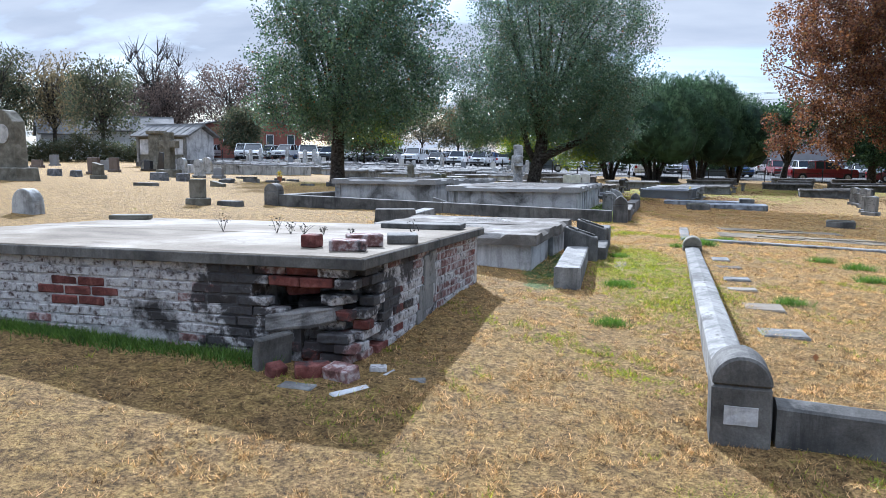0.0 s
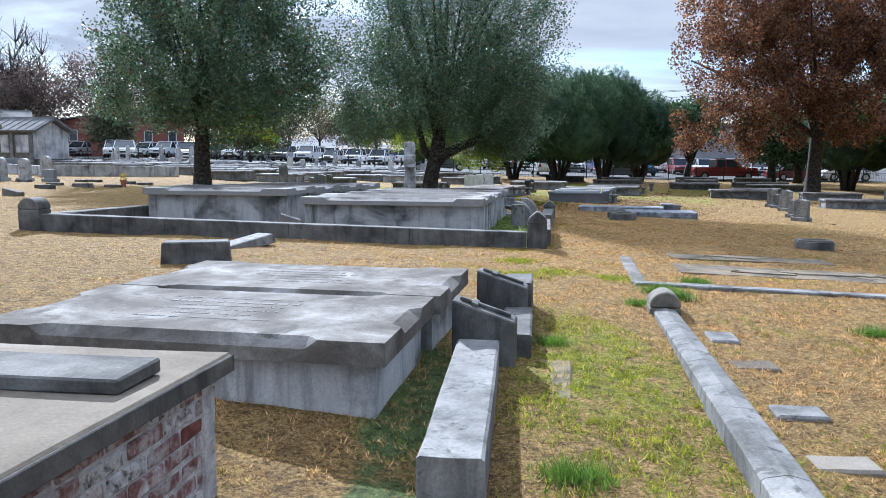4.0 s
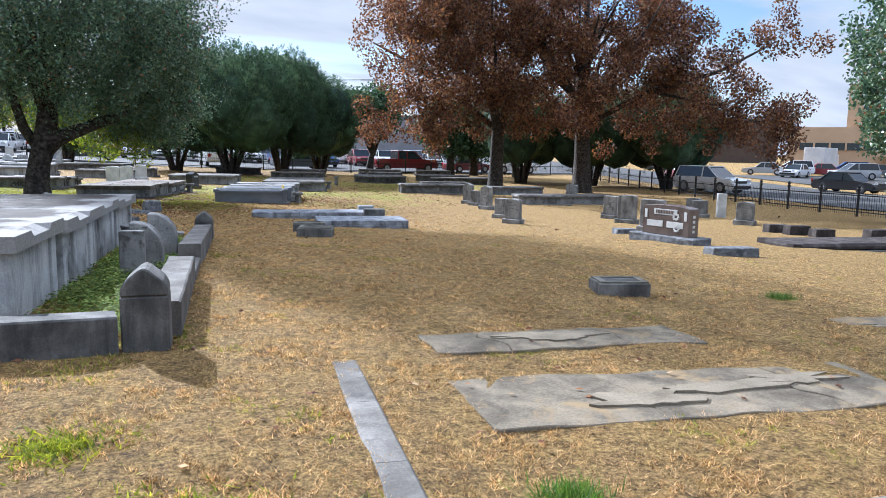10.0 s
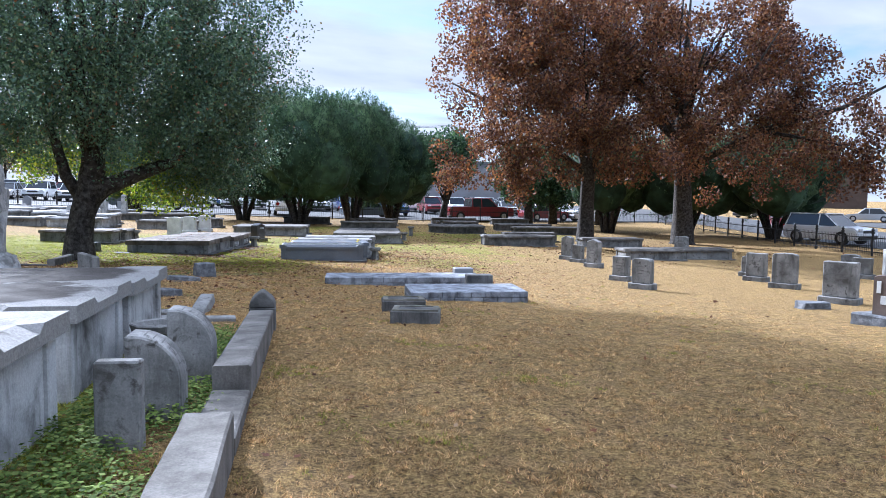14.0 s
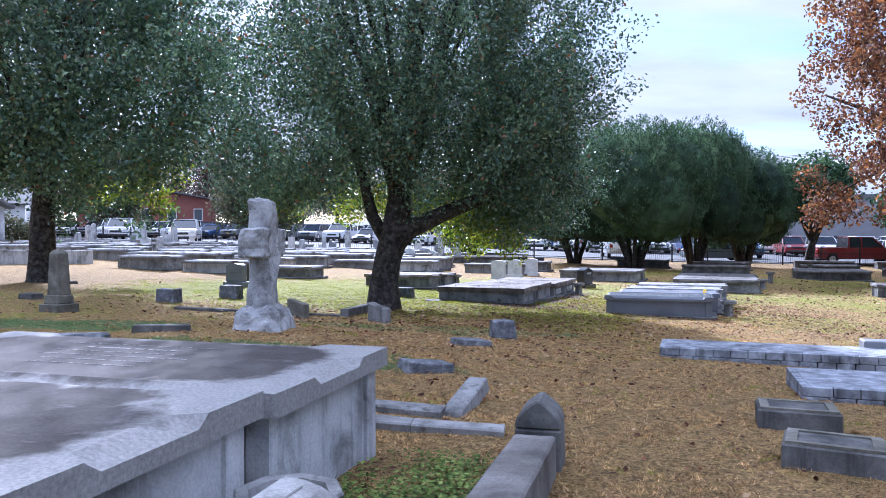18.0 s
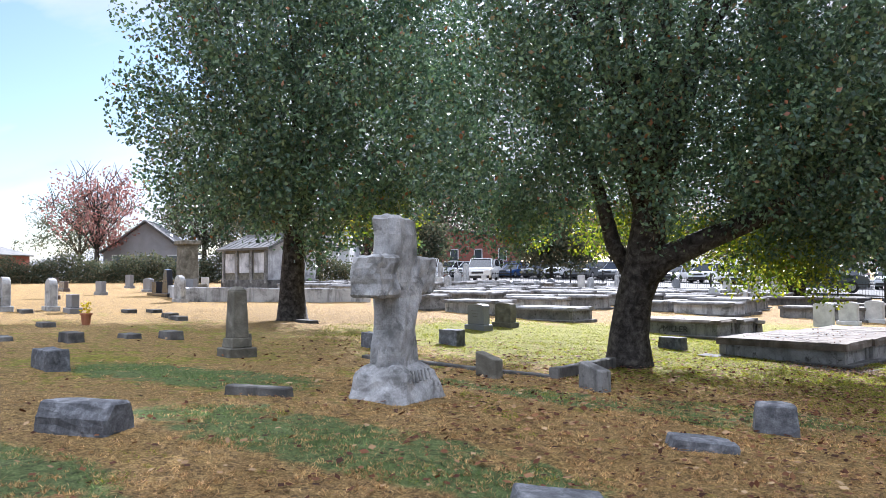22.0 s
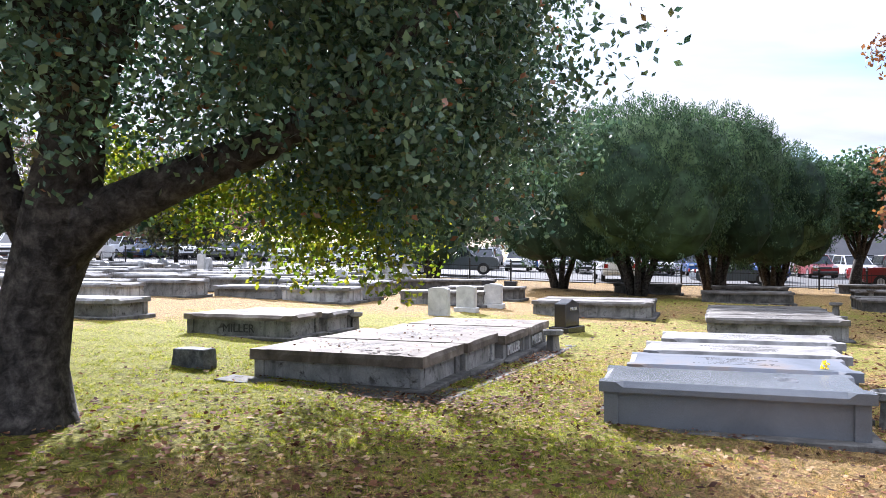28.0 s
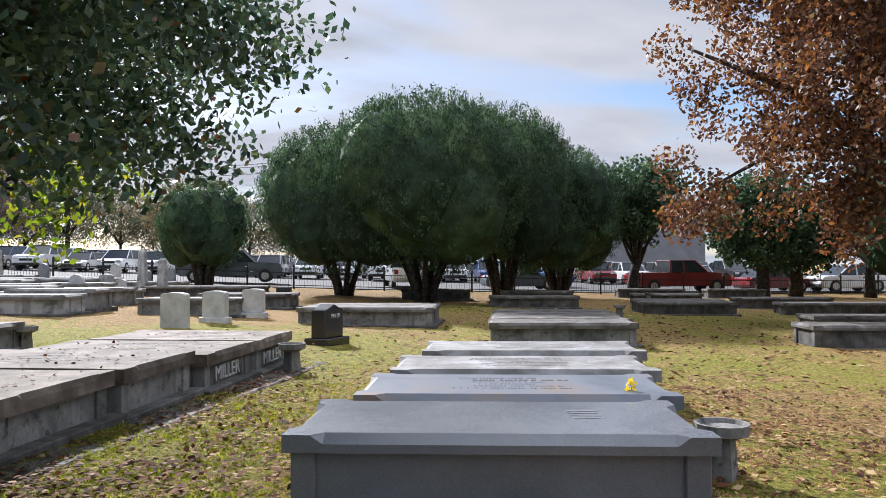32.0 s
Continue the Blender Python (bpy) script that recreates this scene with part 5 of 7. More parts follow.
bs = thing("black_headstone", 7.5, 44.95, 56, "black polished granite headstone with pale family lettering", "headstone")
part("base", box(0.78, 0.5, 0.17, z0=-0.05, bevel=0.01), M_BLACK, bs)
pts = [(-0.31, 0.12), (0.31, 0.12), (0.31, 0.64), (0.2, 0.66), (0.0, 0.74), (-0.2, 0.66), (-0.31, 0.64)]
part("stone", slab_of(pts, 0.3, 0.01), M_BLACK, bs)
lettering("MILLER", 0.1, M_LETTER_L, bs, (0.04, -0.154, 0.52), depth=0.004)


def pedestal(x, y, label="small octagonal concrete flower pedestal beside the tombs", h=0.38):
    t = thing("pedestal_urn", x, y, 0, label, "urn", "pedestal urns")
    part("stem", lathe([(0.12, -0.05), (0.115, 0.1), (0.1, h - 0.09)], 4), M_CONC, t)
    part("bowl", lathe([(0.11, h - 0.1), (0.18, h - 0.07), (0.185, h), (0.165, h), (0.15, h - 0.03), (0.02, h - 0.03)], 14), M_CONC, t)
    return t


for x, y in ((6.97, 41.1), (10.02, 35.75), (2.95, 43.1), (14.6, 47.6)):
    pedestal(x, y)
for a in ((8.6, 49.6, 3.4), (8.9, 50.8, 3.4), (15.5, 58.0, 3.4), (20.2, 55.1, 3.3), (20.6, 56.5, 3.2), (24.3, 66.4, 3.4), (26.3, 54.9, 4.6), (26.2, 58.4, 3.8), (29.0, 66.3, 3.0), (4.1, 51.9, 2.9), (3.2, 60.0, 4.6), (-2.4, 62.9, 3.4), (-0.2, 52.8, 3.2), (12.5, 62.5, 3.0), (17.0, 62.4, 3.2), (22.6, 61.3, 3.0), (5.2, 55.4, 3.0)):
    ledger_tomb(a[0], a[1], -14, a[2], 1.15, 0.46, 0.11, M_CONC if a[1] < 53 else M_CONC_D, M_LID, "grey concrete ledger tomb on the leaf-strewn lawn", panel=False)
pedestal(20.6, 58.8, h=0.6); pedestal(16.2, 51.6, h=0.5)
tablet(5.3, 57.2, -14, 0.5, 0.6, 0.25, "flat", True, M_BLACK, "dark granite headstone among far tombs", bars=False)
tablet(6.2, 57.4, -14, 0.5, 0.6, 0.25, "flat", True, M_BLACK, "dark granite headstone among far tombs", bars=False)

# the sea of low tombs to the far left
rng = random.Random(5)
proto = {}
for k in range(3):
    pt = ledger_tomb(-3.2 - 2.9 * k, 43.6 + 0.6 * k, -14, 2.4, 1.15, 0.42 + 0.06 * k, 0.11, (M_CONC, M_CONC_L, M_CONC)[k], M_LID_P, "low concrete ledger tomb among long rows", "rows of low tombs", panel=False)
    proto[k] = pt
for row in range(15):
    s = 0.0
    while s < 30:
        run = rng.choice((1, 1, 2, 3))
        for i in range(run):
            x = 1.5 - s * 0.966 + row * 0.38 + rng.uniform(-0.1, 0.1)
            y = 46.0 + s * 0.258 + row * 1.42
            s += 2.55
            if x < -4.5 and y > 45.5 or y > 50 and x < 1.0:
                if not (-10 < x < -6 and y < 42) and y < 66 and x > -24:
                    copy_thing(proto[rng.choice((0, 0, 1, 2)) if row % 2 else rng.choice((1, 2))], pose(x, y, ter(x, y) + rng.uniform(-0.04, 0.05), 0, 0, -15 + rng.uniform(-1, 1)))
        s += rng.uniform(0.4, 2.4)
for k in range(34):
    x, y = rng.uniform(-24, 2), rng.uniform(58, 66.5)
    if k % 3:
        tablet(x, y, -15, rng.uniform(0.35, 0.6), rng.uniform(0.6, 1.1), 0.16, rng.choice(("arch", "flat", "gable", "serpentine")), True, rng.choice((M_MARBLE, M_GRAN_W, M_GRAN)), "old pale headstone far among the tombs", "far headstones", bars=False)
    else:
        obelisk(x, y, -15, rng.uniform(0.9, 1.8), rng.uniform(0.24, 0.36), M_MARBLE, "tall pale obelisk far among the tombs")
# old stones on the left-hand lawn
for x, y, w, h, tp, m_ in ((-5.7, 10.45, 0.5, 0.4, "arch", M_MARBLE), (-4.55, 13.9, 0.28, 0.52, "flat", M_MOSSY), (-17.6, 30.8, 0.6, 0.78, "flat", M_GRAN_P), (-14.3, 32.6, 0.5, 0.92, "arch", M_MARBLE), (-14.0, 33.7, 0.5, 0.9, "arch", M_MARBLE), (-21, 38, 0.6, 0.8, "flat", M_GRAN_P), (-13.0, 33.7, 0.5, 0.5, "flat", M_GRAN), (-16.6, 40.2, 0.6, 1.0, "arch", M_MARBLE), (-20, 43.5, 1.2, 0.8, "flat", M_GRAN), (-24, 42, 0.8, 0.6, "flat", M_GRAN), (-26, 46, 0.9, 0.7, "serpentine", M_GRAN), (-28, 40, 0.6, 0.7, "serpentine", M_GRAN_W), (-8, 22.5, 0.5, 0.2, "slant", M_MOSSY), (-23, 47, 0.5, 0.8, "flat", M_GRAN_W), (-30, 44, 0.9, 0.5, "flat", M_GRAN_P), (-33, 50, 0.8, 0.8, "flat", M_GRAN), (-13.4, 24.5, 0.4, 0.6, "slant", M_MOSSY)):
    tablet(x, y, -16, w, h, 0.2, tp, h > 0.45, m_, "old weathered headstone on the dry lawn", bars=False)
bk = thing("black_memorial", -21.3, 43.2, -16, "black polished memorial with a tall curved tablet", "headstone")
part("base", box(2.2, 0.6, 0.2, z0=-0.05, bevel=0.01), M_BLACK, bk)
part("tablet", slab_of([(0.1, 0.14), (0.75, 0.14), (0.6, 1.15), (0.3, 1.2)], 0.25, 0.01), M_BLACK, bk)
part("side_block", box(0.5, 0.3, 0.5, -0.7, 0, 0.15, 0.01), M_BLACK, bk)
cx = thing("tall_cross", -14.8, 32.4, -16, "tall grey stone cross on a broad stepped base", "monument")
part("base", box(1.1, 0.9, 0.45, z0=-0.1, bevel=0.03, top=0.9), M_MOSSY, cx)
part("shaft", box(0.4, 0.36, 1.75, z0=0.33, bevel=0.02, top=0.9), M_MOSSY, cx)
part("crossbar", box(1.0, 0.3, 0.34, z0=1.35, bevel=0.02), M_MOSSY, cx)
tm = thing("carved_monument", -13.1, 19.7, -16, "tall carved grey monument with a round medallion", "monument")
part("base", roughen(box(1.5, 0.8, 0.5, z0=-0.12, bevel=0.03, top=0.92), 0.01, 4, 1, 1), M_MOSSY, tm)
part("stone", roughen(slab_of([(-0.5, 0.36), (0.5, 0.36), (0.46, 1.7), (0.15, 2.0), (0.0, 2.05), (-0.15, 2.0), (-0.46, 1.7)], 0.4, 0.02), 0.006, 5, 1, 1), M_MOSSY, tm)
bm = slab_of([(0.28 * math.cos(a), 1.35 + 0.28 * math.sin(a)) for a in np.linspace(0, 2 * math.pi, 25)[:-1]], 0.04)
ob = part("medallion", bm, M_MARBLE, tm, "pale round medallion"); ob.location.y = -0.2
pl_ = thing("urn_column", -22.5, 45.5, -16, "dark column monument with a broad base", "monument")
part("base", box(1.6, 1.6, 0.6, z0=-0.1, bevel=0.03, top=0.85), M_MOSSY, pl_)
part("shaft", box(0.8, 0.8, 1.9, z0=0.48, bevel=0.02, top=0.9), M_MOSSY, pl_)
part("cap", box(0.95, 0.95, 0.2, z0=2.36, bevel=0.03), M_MOSSY, pl_)
kerb((-17.0, 41.0), (-12.5, 46.5), 0.3, 0.55, M_CONC_L, "white limewashed plot wall far on the lawn", "plot_wall", crown=0.0, pieces=3)
kerb((-17.0, 41.0), (-20.5, 43.0), 0.3, 0.5, M_CONC_L, "white limewashed plot wall far on the lawn", "plot_wall", crown=0.0, pieces=2)

# ---- trees ----
def tree(x, y, label, limbs, blobs, leaf, n, size, twig=30, spread=0.32, bark=None, extra=None, seed=1, droop=0.35, category="tree", trunk_seg=10, inner=0.35, z=None, plume=None):
    """Trunk and limbs as tapered tubes; a crown of separate leaves in clumps. Places are from the foot of the tree."""
    t = thing("tree", x, y, 0, label, category, z=z)
    r = np.random.default_rng(seed)
    bm = bmesh.new()
    for pts, radii in limbs:
        tube(bm, pts, radii, trunk_seg)
    for v in bm.verts:
        k = noise.noise(v.co * 3.0) * 0.06 + noise.noise(v.co * 9.0) * 0.02
        v.co += Vector((v.co.x, v.co.y, 0)).normalized() * k * min(1, 6 * max(0.05, abs(v.co.z)))
    part("trunk", bm, bark or M_BARK, t, smooth=True)
    pts = crown_points(r, max(4, n // twig), blobs, inner)
    me = quick_mesh("crown", leaf_cloud(r, pts, spread, twig, size, droop=droop, plume=plume), 4, leaf)
    c = new("crown", me)
    c.parent = t
    for mat_, blobs2, n2, size2 in extra or ():
        pts = crown_points(r, max(4, n2 // twig), blobs2, 0.3)
        c2 = new("low_foliage", quick_mesh("low_foliage", leaf_cloud(r, pts, spread, twig, size2, droop=droop), 4, mat_))
        c2.parent = t
    return t


def fan(rng, base, n, reach, rise, r0):
    """Limbs that fan up from a fork."""
    out = []
    for i in range(n):
        a = 2 * math.pi * (i + rng.uniform(-0.2, 0.2)) / n
        k = reach * rng.uniform(0.55, 1.0)
        pts, rad = [Vector(base)], [r0]
        for s in (0.25, 0.5, 0.75, 1.0):
            p = Vector(base) + Vector((math.cos(a) * k * s**1.3, math.sin(a) * k * s**1.3, rise * rng.uniform(0.85, 1.05) * s))
            pts.append(p + Vector((rng.uniform(-0.15, 0.15), rng.uniform(-0.15, 0.15), 0)))
            rad.append(r0 * (1 - 0.85 * s))
        out.append((pts, rad))
    return out


rt = random.Random(3)
# the near pear tree: a leaning trunk that forks low, one limb reaching out to the side
limbs2 = [([(0, 0, -0.2), (0, 0, 0.05), (-0.02, 0, 0.5), (0.1, 0, 1.1), (0.28, 0, 1.7), (0.36, 0.05, 2.3), (0.4, 0.1, 3.4), (0.5, 0.2, 5.0), (0.7, 0.2, 8.0)], [0.5, 0.4, 0.32, 0.3, 0.33, 0.27, 0.2, 0.14, 0.05]),
          ([(0.22, 0, 1.4), (0.6, 0, 1.75), (1.3, 0.1, 2.08), (2.1, 0.2, 2.4), (2.9, 0.3, 2.9), (3.6, 0.3, 3.8)], [0.26, 0.22, 0.18, 0.15, 0.11, 0.05]),
          ([(0.05, 0, 1.5), (-0.25, 0.05, 2.0), (-0.5, 0.1, 2.9), (-0.9, 0.2, 4.2)], [0.15, 0.13, 0.1, 0.04])] + fan(rt, (0.36, 0.05, 2.2), 12, 3.2, 6.5, 0.14)
tree(2.12, 33.95, "large dark green pear tree with a forked leaning trunk", limbs2,
     [(1.0, 0.2, 6.4, 4.5, 4.5, 4.3), (0.9, 0, 9.0, 3.4, 3.4, 3.6), (-1.5, -0.6, 4.4, 2.6, 3.0, 2.1), (2.7, -0.7, 4.9, 2.0, 2.4, 2.0), (2.7, 0.9, 3.5, 1.45, 2.3, 1.75), (2.7, 0.9, 3.5, 1.45, 2.3, 1.75), (2.9, 1.2, 4.2, 1.4, 2.4, 2.1), (3.1, 2.9, 3.6, 1.8, 1.8, 2.1), (3.1, 2.9, 3.6, 1.7, 1.7, 2.0), (0.4, 2.6, 4.0, 2.8, 2.2, 2.0), (-2.4, 0.3, 3.9, 2.0, 2.4, 1.6), (0.2, -1.8, 4.3, 2.4, 1.8, 1.5)], M_LEAF_G, 225000, 0.082, 150, 0.22, inner=0.3, plume=(0.4, 0.0, 2.0, 0.55),
     extra=[(M_LEAF_G, [(3.2, 1.0, 3.3, 1.3, 2.1, 1.7), (3.1, 2.9, 3.1, 1.7, 1.8, 1.8), (3.0, 1.8, 5.0, 1.8, 2.4, 1.7), (3.5, 1.3, 2.4, 0.9, 1.7, 0.9), (-2.9, 0.6, 3.0, 1.5, 2.0, 1.2)], 46000, 0.08), (M_LEAF_Y, [(1.6, 2.1, 1.9, 1.6, 1.2, 0.85), (2.4, 1.8, 1.85, 1.0, 1.0, 0.65), (2.2, 3.6, 1.9, 1.5, 1.0, 0.7), (0.2, 2.3, 2.3, 1.2, 1.0, 0.6), (-1.8, 2.2, 2.6, 1.6, 1.2, 0.7)], 11000, 0.08)], seed=11)
limbs1 = [([(0, 0, -0.2), (0, 0, 0.05), (0.0, 0, 0.7), (0.03, 0, 1.6), (0.1, 0, 2.6), (0.1, 0.1, 5.0), (0.1, 0.2, 8.0)], [0.6, 0.42, 0.34, 0.32, 0.28, 0.16, 0.05])] + fan(rt, (0.08, 0.0, 1.9), 12, 2.8, 6.8, 0.13)
tree(-7.95, 36.8, "large dark green pear tree with a dense rounded crown", limbs1,
     [(0.9, 0, 6.6, 5.0, 4.8, 4.5), (0.7, 0, 9.2, 3.5, 3.4, 3.4), (-1.8, -0.4, 4.2, 2.6, 3.0, 1.9), (2.9, -0.6, 4.3, 2.8, 2.8, 2.1)], M_LEAF_G, 120000, 0.125, 140, 0.25, inner=0.3, plume=(0.1, 0.0, 2.0, 0.6),
     extra=[(M_LEAF_Y, [(2.2, 1.5, 2.8, 1.8, 1.6, 0.8)], 3000, 0.1)], seed=12)
# oaks
oak_l = [([(0.0, 0, 4.0), (2.6, -2.6, 6.0), (5.0, -5.4, 7.0), (7.0, -7.6, 8.6)], [0.2, 0.15, 0.1, 0.03]), ([(2.6, -2.6, 6.0), (5.0, -5.4, 5.2), (6.6, -7.4, 4.0)], [0.1, 0.07, 0.02]), ([(0, 0, -0.2), (0, 0, 0.1), (0, 0, 1.5), (-0.1, 0, 3.5), (-0.3, 0, 6.0), (-0.2, 0, 9.0), (0, 0, 13.0)], [0.95, 0.65, 0.52, 0.46, 0.36, 0.22, 0.05])] + fan(rt, (-0.1, 0, 4.2), 9, 6.5, 6.0, 0.2) + fan(rt, (-0.3, 0, 6.5), 8, 4.5, 6.0, 0.14)
tree(30.15, 46.9, "tall russet-leaved oak with spreading limbs", oak_l,
     [(0.5, 0, 8.5, 6.8, 6.0, 4.0), (0, 0, 12.0, 6.5, 6.0, 4.6), (5.0, -3, 7.2, 3.6, 3.4, 3.0), (6.8, -7.2, 8.6, 2.6, 2.6, 1.8), (6.4, -7.2, 4.3, 2.5, 2.5, 2.6), (6.4, -7.2, 4.3, 2.3, 2.3, 2.4), (5.0, -5.2, 6.2, 2.6, 2.6, 2.8), (-3.6, -2.5, 6.0, 3.4, 3.2, 2.8), (3.0, -1, 4.2, 3.2, 2.6, 1.9), (7.0, -7.0, 3.2, 2.3, 2.3, 2.0), (3.4, -3.6, 5.0, 2.8, 2.6, 2.2), (-1.0, -2.4, 5.2, 3.0, 2.4, 1.8), (1.5, -4.5, 8.5, 3.4, 3.0, 2.8)], M_LEAF_O, 86000, 0.18, 210, 0.42, seed=21, inner=0.35)
oak_s = [([(0, 0, -0.2), (0, 0, 0.1), (0, 0, 1.5), (0.1, 0, 3.5), (-0.3, 0, 5.0), (-1.2, 0, 7.5), (-1.6, 0, 11.0)], [0.8, 0.5, 0.4, 0.36, 0.28, 0.18, 0.05]),
         ([(0.1, 0, 3.3), (0.8, 0, 5.5), (1.2, 0, 8.5)], [0.26, 0.18, 0.06]), ([(0.0, 0, 3.6), (-2.2, 1.0, 5.4), (-4.4, 2.1, 7.2), (-6.6, 3.1, 8.4)], [0.2, 0.16, 0.11, 0.04]), ([(-2.2, 1.0, 5.4), (-4.4, 2.0, 5.2), (-6.4, 2.8, 4.0)], [0.1, 0.08, 0.03])] + fan(rt, (-0.2, 0, 4.6), 9, 5.5, 6.0, 0.15)
tree(24.9, 48.2, "russet and orange oak with low hanging branches", oak_s,
     [(-0.8, 0, 8.2, 5.6, 5.0, 3.8), (-1.0, 0, 11.8, 5.4, 5.0, 4.2), (-4.6, -1.7, 6.4, 3.2, 2.9, 3.2), (-4.4, 2.1, 8.0, 3.4, 2.8, 3.6), (-5.2, 2.5, 4.6, 2.4, 2.2, 2.4), (-4.0, 1.9, 11.5, 3.8, 3.0, 3.4), (-3.4, -2.0, 3.6, 2.2, 2.0, 1.7), (1.6, -1.5, 4.6, 2.4, 2.2, 2.0), (-6.4, -2.2, 10.5, 3.0, 2.8, 3.6), (-5.2, -2.6, 5.0, 2.2, 2.0, 2.6), (-1.6, -2.2, 5.0, 2.6, 2.2, 2.2)], M_LEAF_O, 86000, 0.17, 210, 0.42, seed=22, inner=0.35)
tree(36.9, 66.0, "small orange-brown oak by the fence", [([(0, 0, -0.2), (0, 0, 1.2), (0.2, 0, 3.0), (0.1, 0, 5.5)], [0.35, 0.25, 0.18, 0.05])] + fan(rt, (0.1, 0, 1.8), 6, 2.2, 3.0, 0.1), [(0, 0, 4.2, 3.0, 3.0, 2.2)], M_LEAF_O, 7000, 0.2, 20, 0.4, seed=23)


def cedar(x, y, r, h, seed, label="dense dark green cedar with several stems", n=26000, low=0.14, sink=0.0):
    """A rounded evergreen of upright sprays over a dark inner mass."""
    rg = np.random.default_rng(int(seed * 10))
    t = thing("cedar_tree", x, y, 0, label, "tree", "cedars")
    for i in range(7):
        a = 2 * math.pi * i / 7 + seed
        bm = bmesh.new()
        tube(bm, [(0.25 * math.cos(a), 0.25 * math.sin(a), -0.2), (0.4 * math.cos(a), 0.4 * math.sin(a), 0.5), (0.28 * r * math.cos(a), 0.28 * r * math.sin(a), h * 0.28), (0.45 * r * math.cos(a), 0.45 * r * math.sin(a), h * 0.55)], [0.17, 0.14, 0.1, 0.04], 7)
        part("stem", bm, M_BARK, t, smooth=True)
    blobs = [(0, 0, h * 0.56, r, r, h * 0.44)]
    for i in range(9):
        a = 2 * math.pi * i / 9 + seed
        blobs.append((0.5 * r * math.cos(a), 0.5 * r * math.sin(a), h * (0.42 + 0.2 * ((i * 5) % 3) / 2), 0.53 * r, 0.53 * r, h * 0.3))
    puffs = []
    for i in range(90):
        a, e = 2.4 * i + seed, math.asin(min(0.98, -0.35 + 1.3 * i / 89))
        puffs.append((0.84 * r * math.cos(e) * math.cos(a), 0.84 * r * math.cos(e) * math.sin(a), h * (0.57 + 0.35 * math.sin(e)), 0.21 * r, 0.21 * r, 0.06 * h + 0.08 * r))
    core = bmesh.new()
    for b in blobs:
        own = bmesh.new()
        bmesh.ops.create_icosphere(own, subdivisions=2, radius=1.0)
        for v in own.verts:
            v.co = Vector((b[0] + v.co.x * b[3] * 0.84, b[1] + v.co.y * b[4] * 0.84, b[2] + v.co.z * b[5] * 0.84))
        me = bpy.data.meshes.new("tmp"); own.to_mesh(me); own.free(); core.from_mesh(me); bpy.data.meshes.remove(me)
    part("inner_foliage", core, M_CEDAR, t)
    pts = np.concatenate([crown_points(rg, n // 25, blobs, 0.88, 0.8, 0.45), crown_points(rg, n // 13, puffs, 0.6, 0.6, 1.0)])
    me = quick_mesh("crown", leaf_cloud(rg, pts, 0.085, 14, 0.15, 0.27, droop=-1.7, plume=(0.0, 0.0, h * 0.25, 0.14)), 4, M_CEDAR)
    c = new("crown", me); c.parent = t
    return t


cedar(11.7, 60.6, 4.3, 8.6, 1.0, n=60000)
cedar(8.6, 64.6, 3.9, 7.9, 2.2, n=40000)
cedar(15.9, 64.2, 3.4, 9.2, 3.1, n=40000)
cedar(19.3, 66.0, 3.2, 7.6, 4.4, n=30000)
cedar(1.6, 70.5, 2.3, 5.6, 5.3, n=16000)
cedar(40.5, 51.0, 4.0, 8.2, 6.1, "dark evergreen by the street fence", 20000)
cedar(36.5, 54.5, 3.6, 7.5, 7.3, "dark evergreen behind the oaks", 16000)
cedar(32.0, 57.0, 3.2, 8.0, 8.2, "dark evergreen behind the oaks", 14000)
tree(23.8, 67.4, "open-branched evergreen with bare twigs showing", [([(0, 0, -0.2), (0.1, 0, 0.8), (0.3, 0, 2.0)], [0.35, 0.28, 0.2])] + fan(rt, (0.3, 0, 1.4), 10, 2.6, 4.2, 0.1), [(0.2, 0, 5.0, 2.7, 2.7, 2.0), (-1.2, 0, 4.4, 1.6, 1.8, 1.5)], M_CEDAR, 14000, 0.26, 20, 0.3, seed=31)
for x, y, h in ((30.5, 66.0, 6.5), (33.5, 67.5, 6.0)):
    tree(x, y, "dark feathery evergreen by the fence", [([(0, 0, -0.2), (0, 0, 1.5), (0.1, 0, 4.0)], [0.4, 0.3, 0.1])] + fan(rt, (0, 0, 1.6), 8, 2.4, h - 2.5, 0.1), [(0, 0, h * 0.62, 2.9, 2.9, h * 0.38)], M_CEDAR, 14000, 0.26, 20, 0.3, seed=int(x))
tree(27.7, 24.6, "dark green pear tree near the street fence", [([(0, 0, -0.2), (0, 0, 1.2), (0.1, 0, 4.0), (0, 0, 8.0)], [0.5, 0.35, 0.25, 0.05])] + fan(rt, (0, 0, 1.8), 8, 2.4, 5.0, 0.12), [(0.2, 0, 5.6, 2.8, 3.0, 3.9), (0.2, 0, 8.8, 2.2, 2.2, 2.9), (0, 0, 3.6, 2.3, 2.4, 1.9)], M_LEAF_G, 56000, 0.14, 80, 0.25, seed=41, inner=0.5)


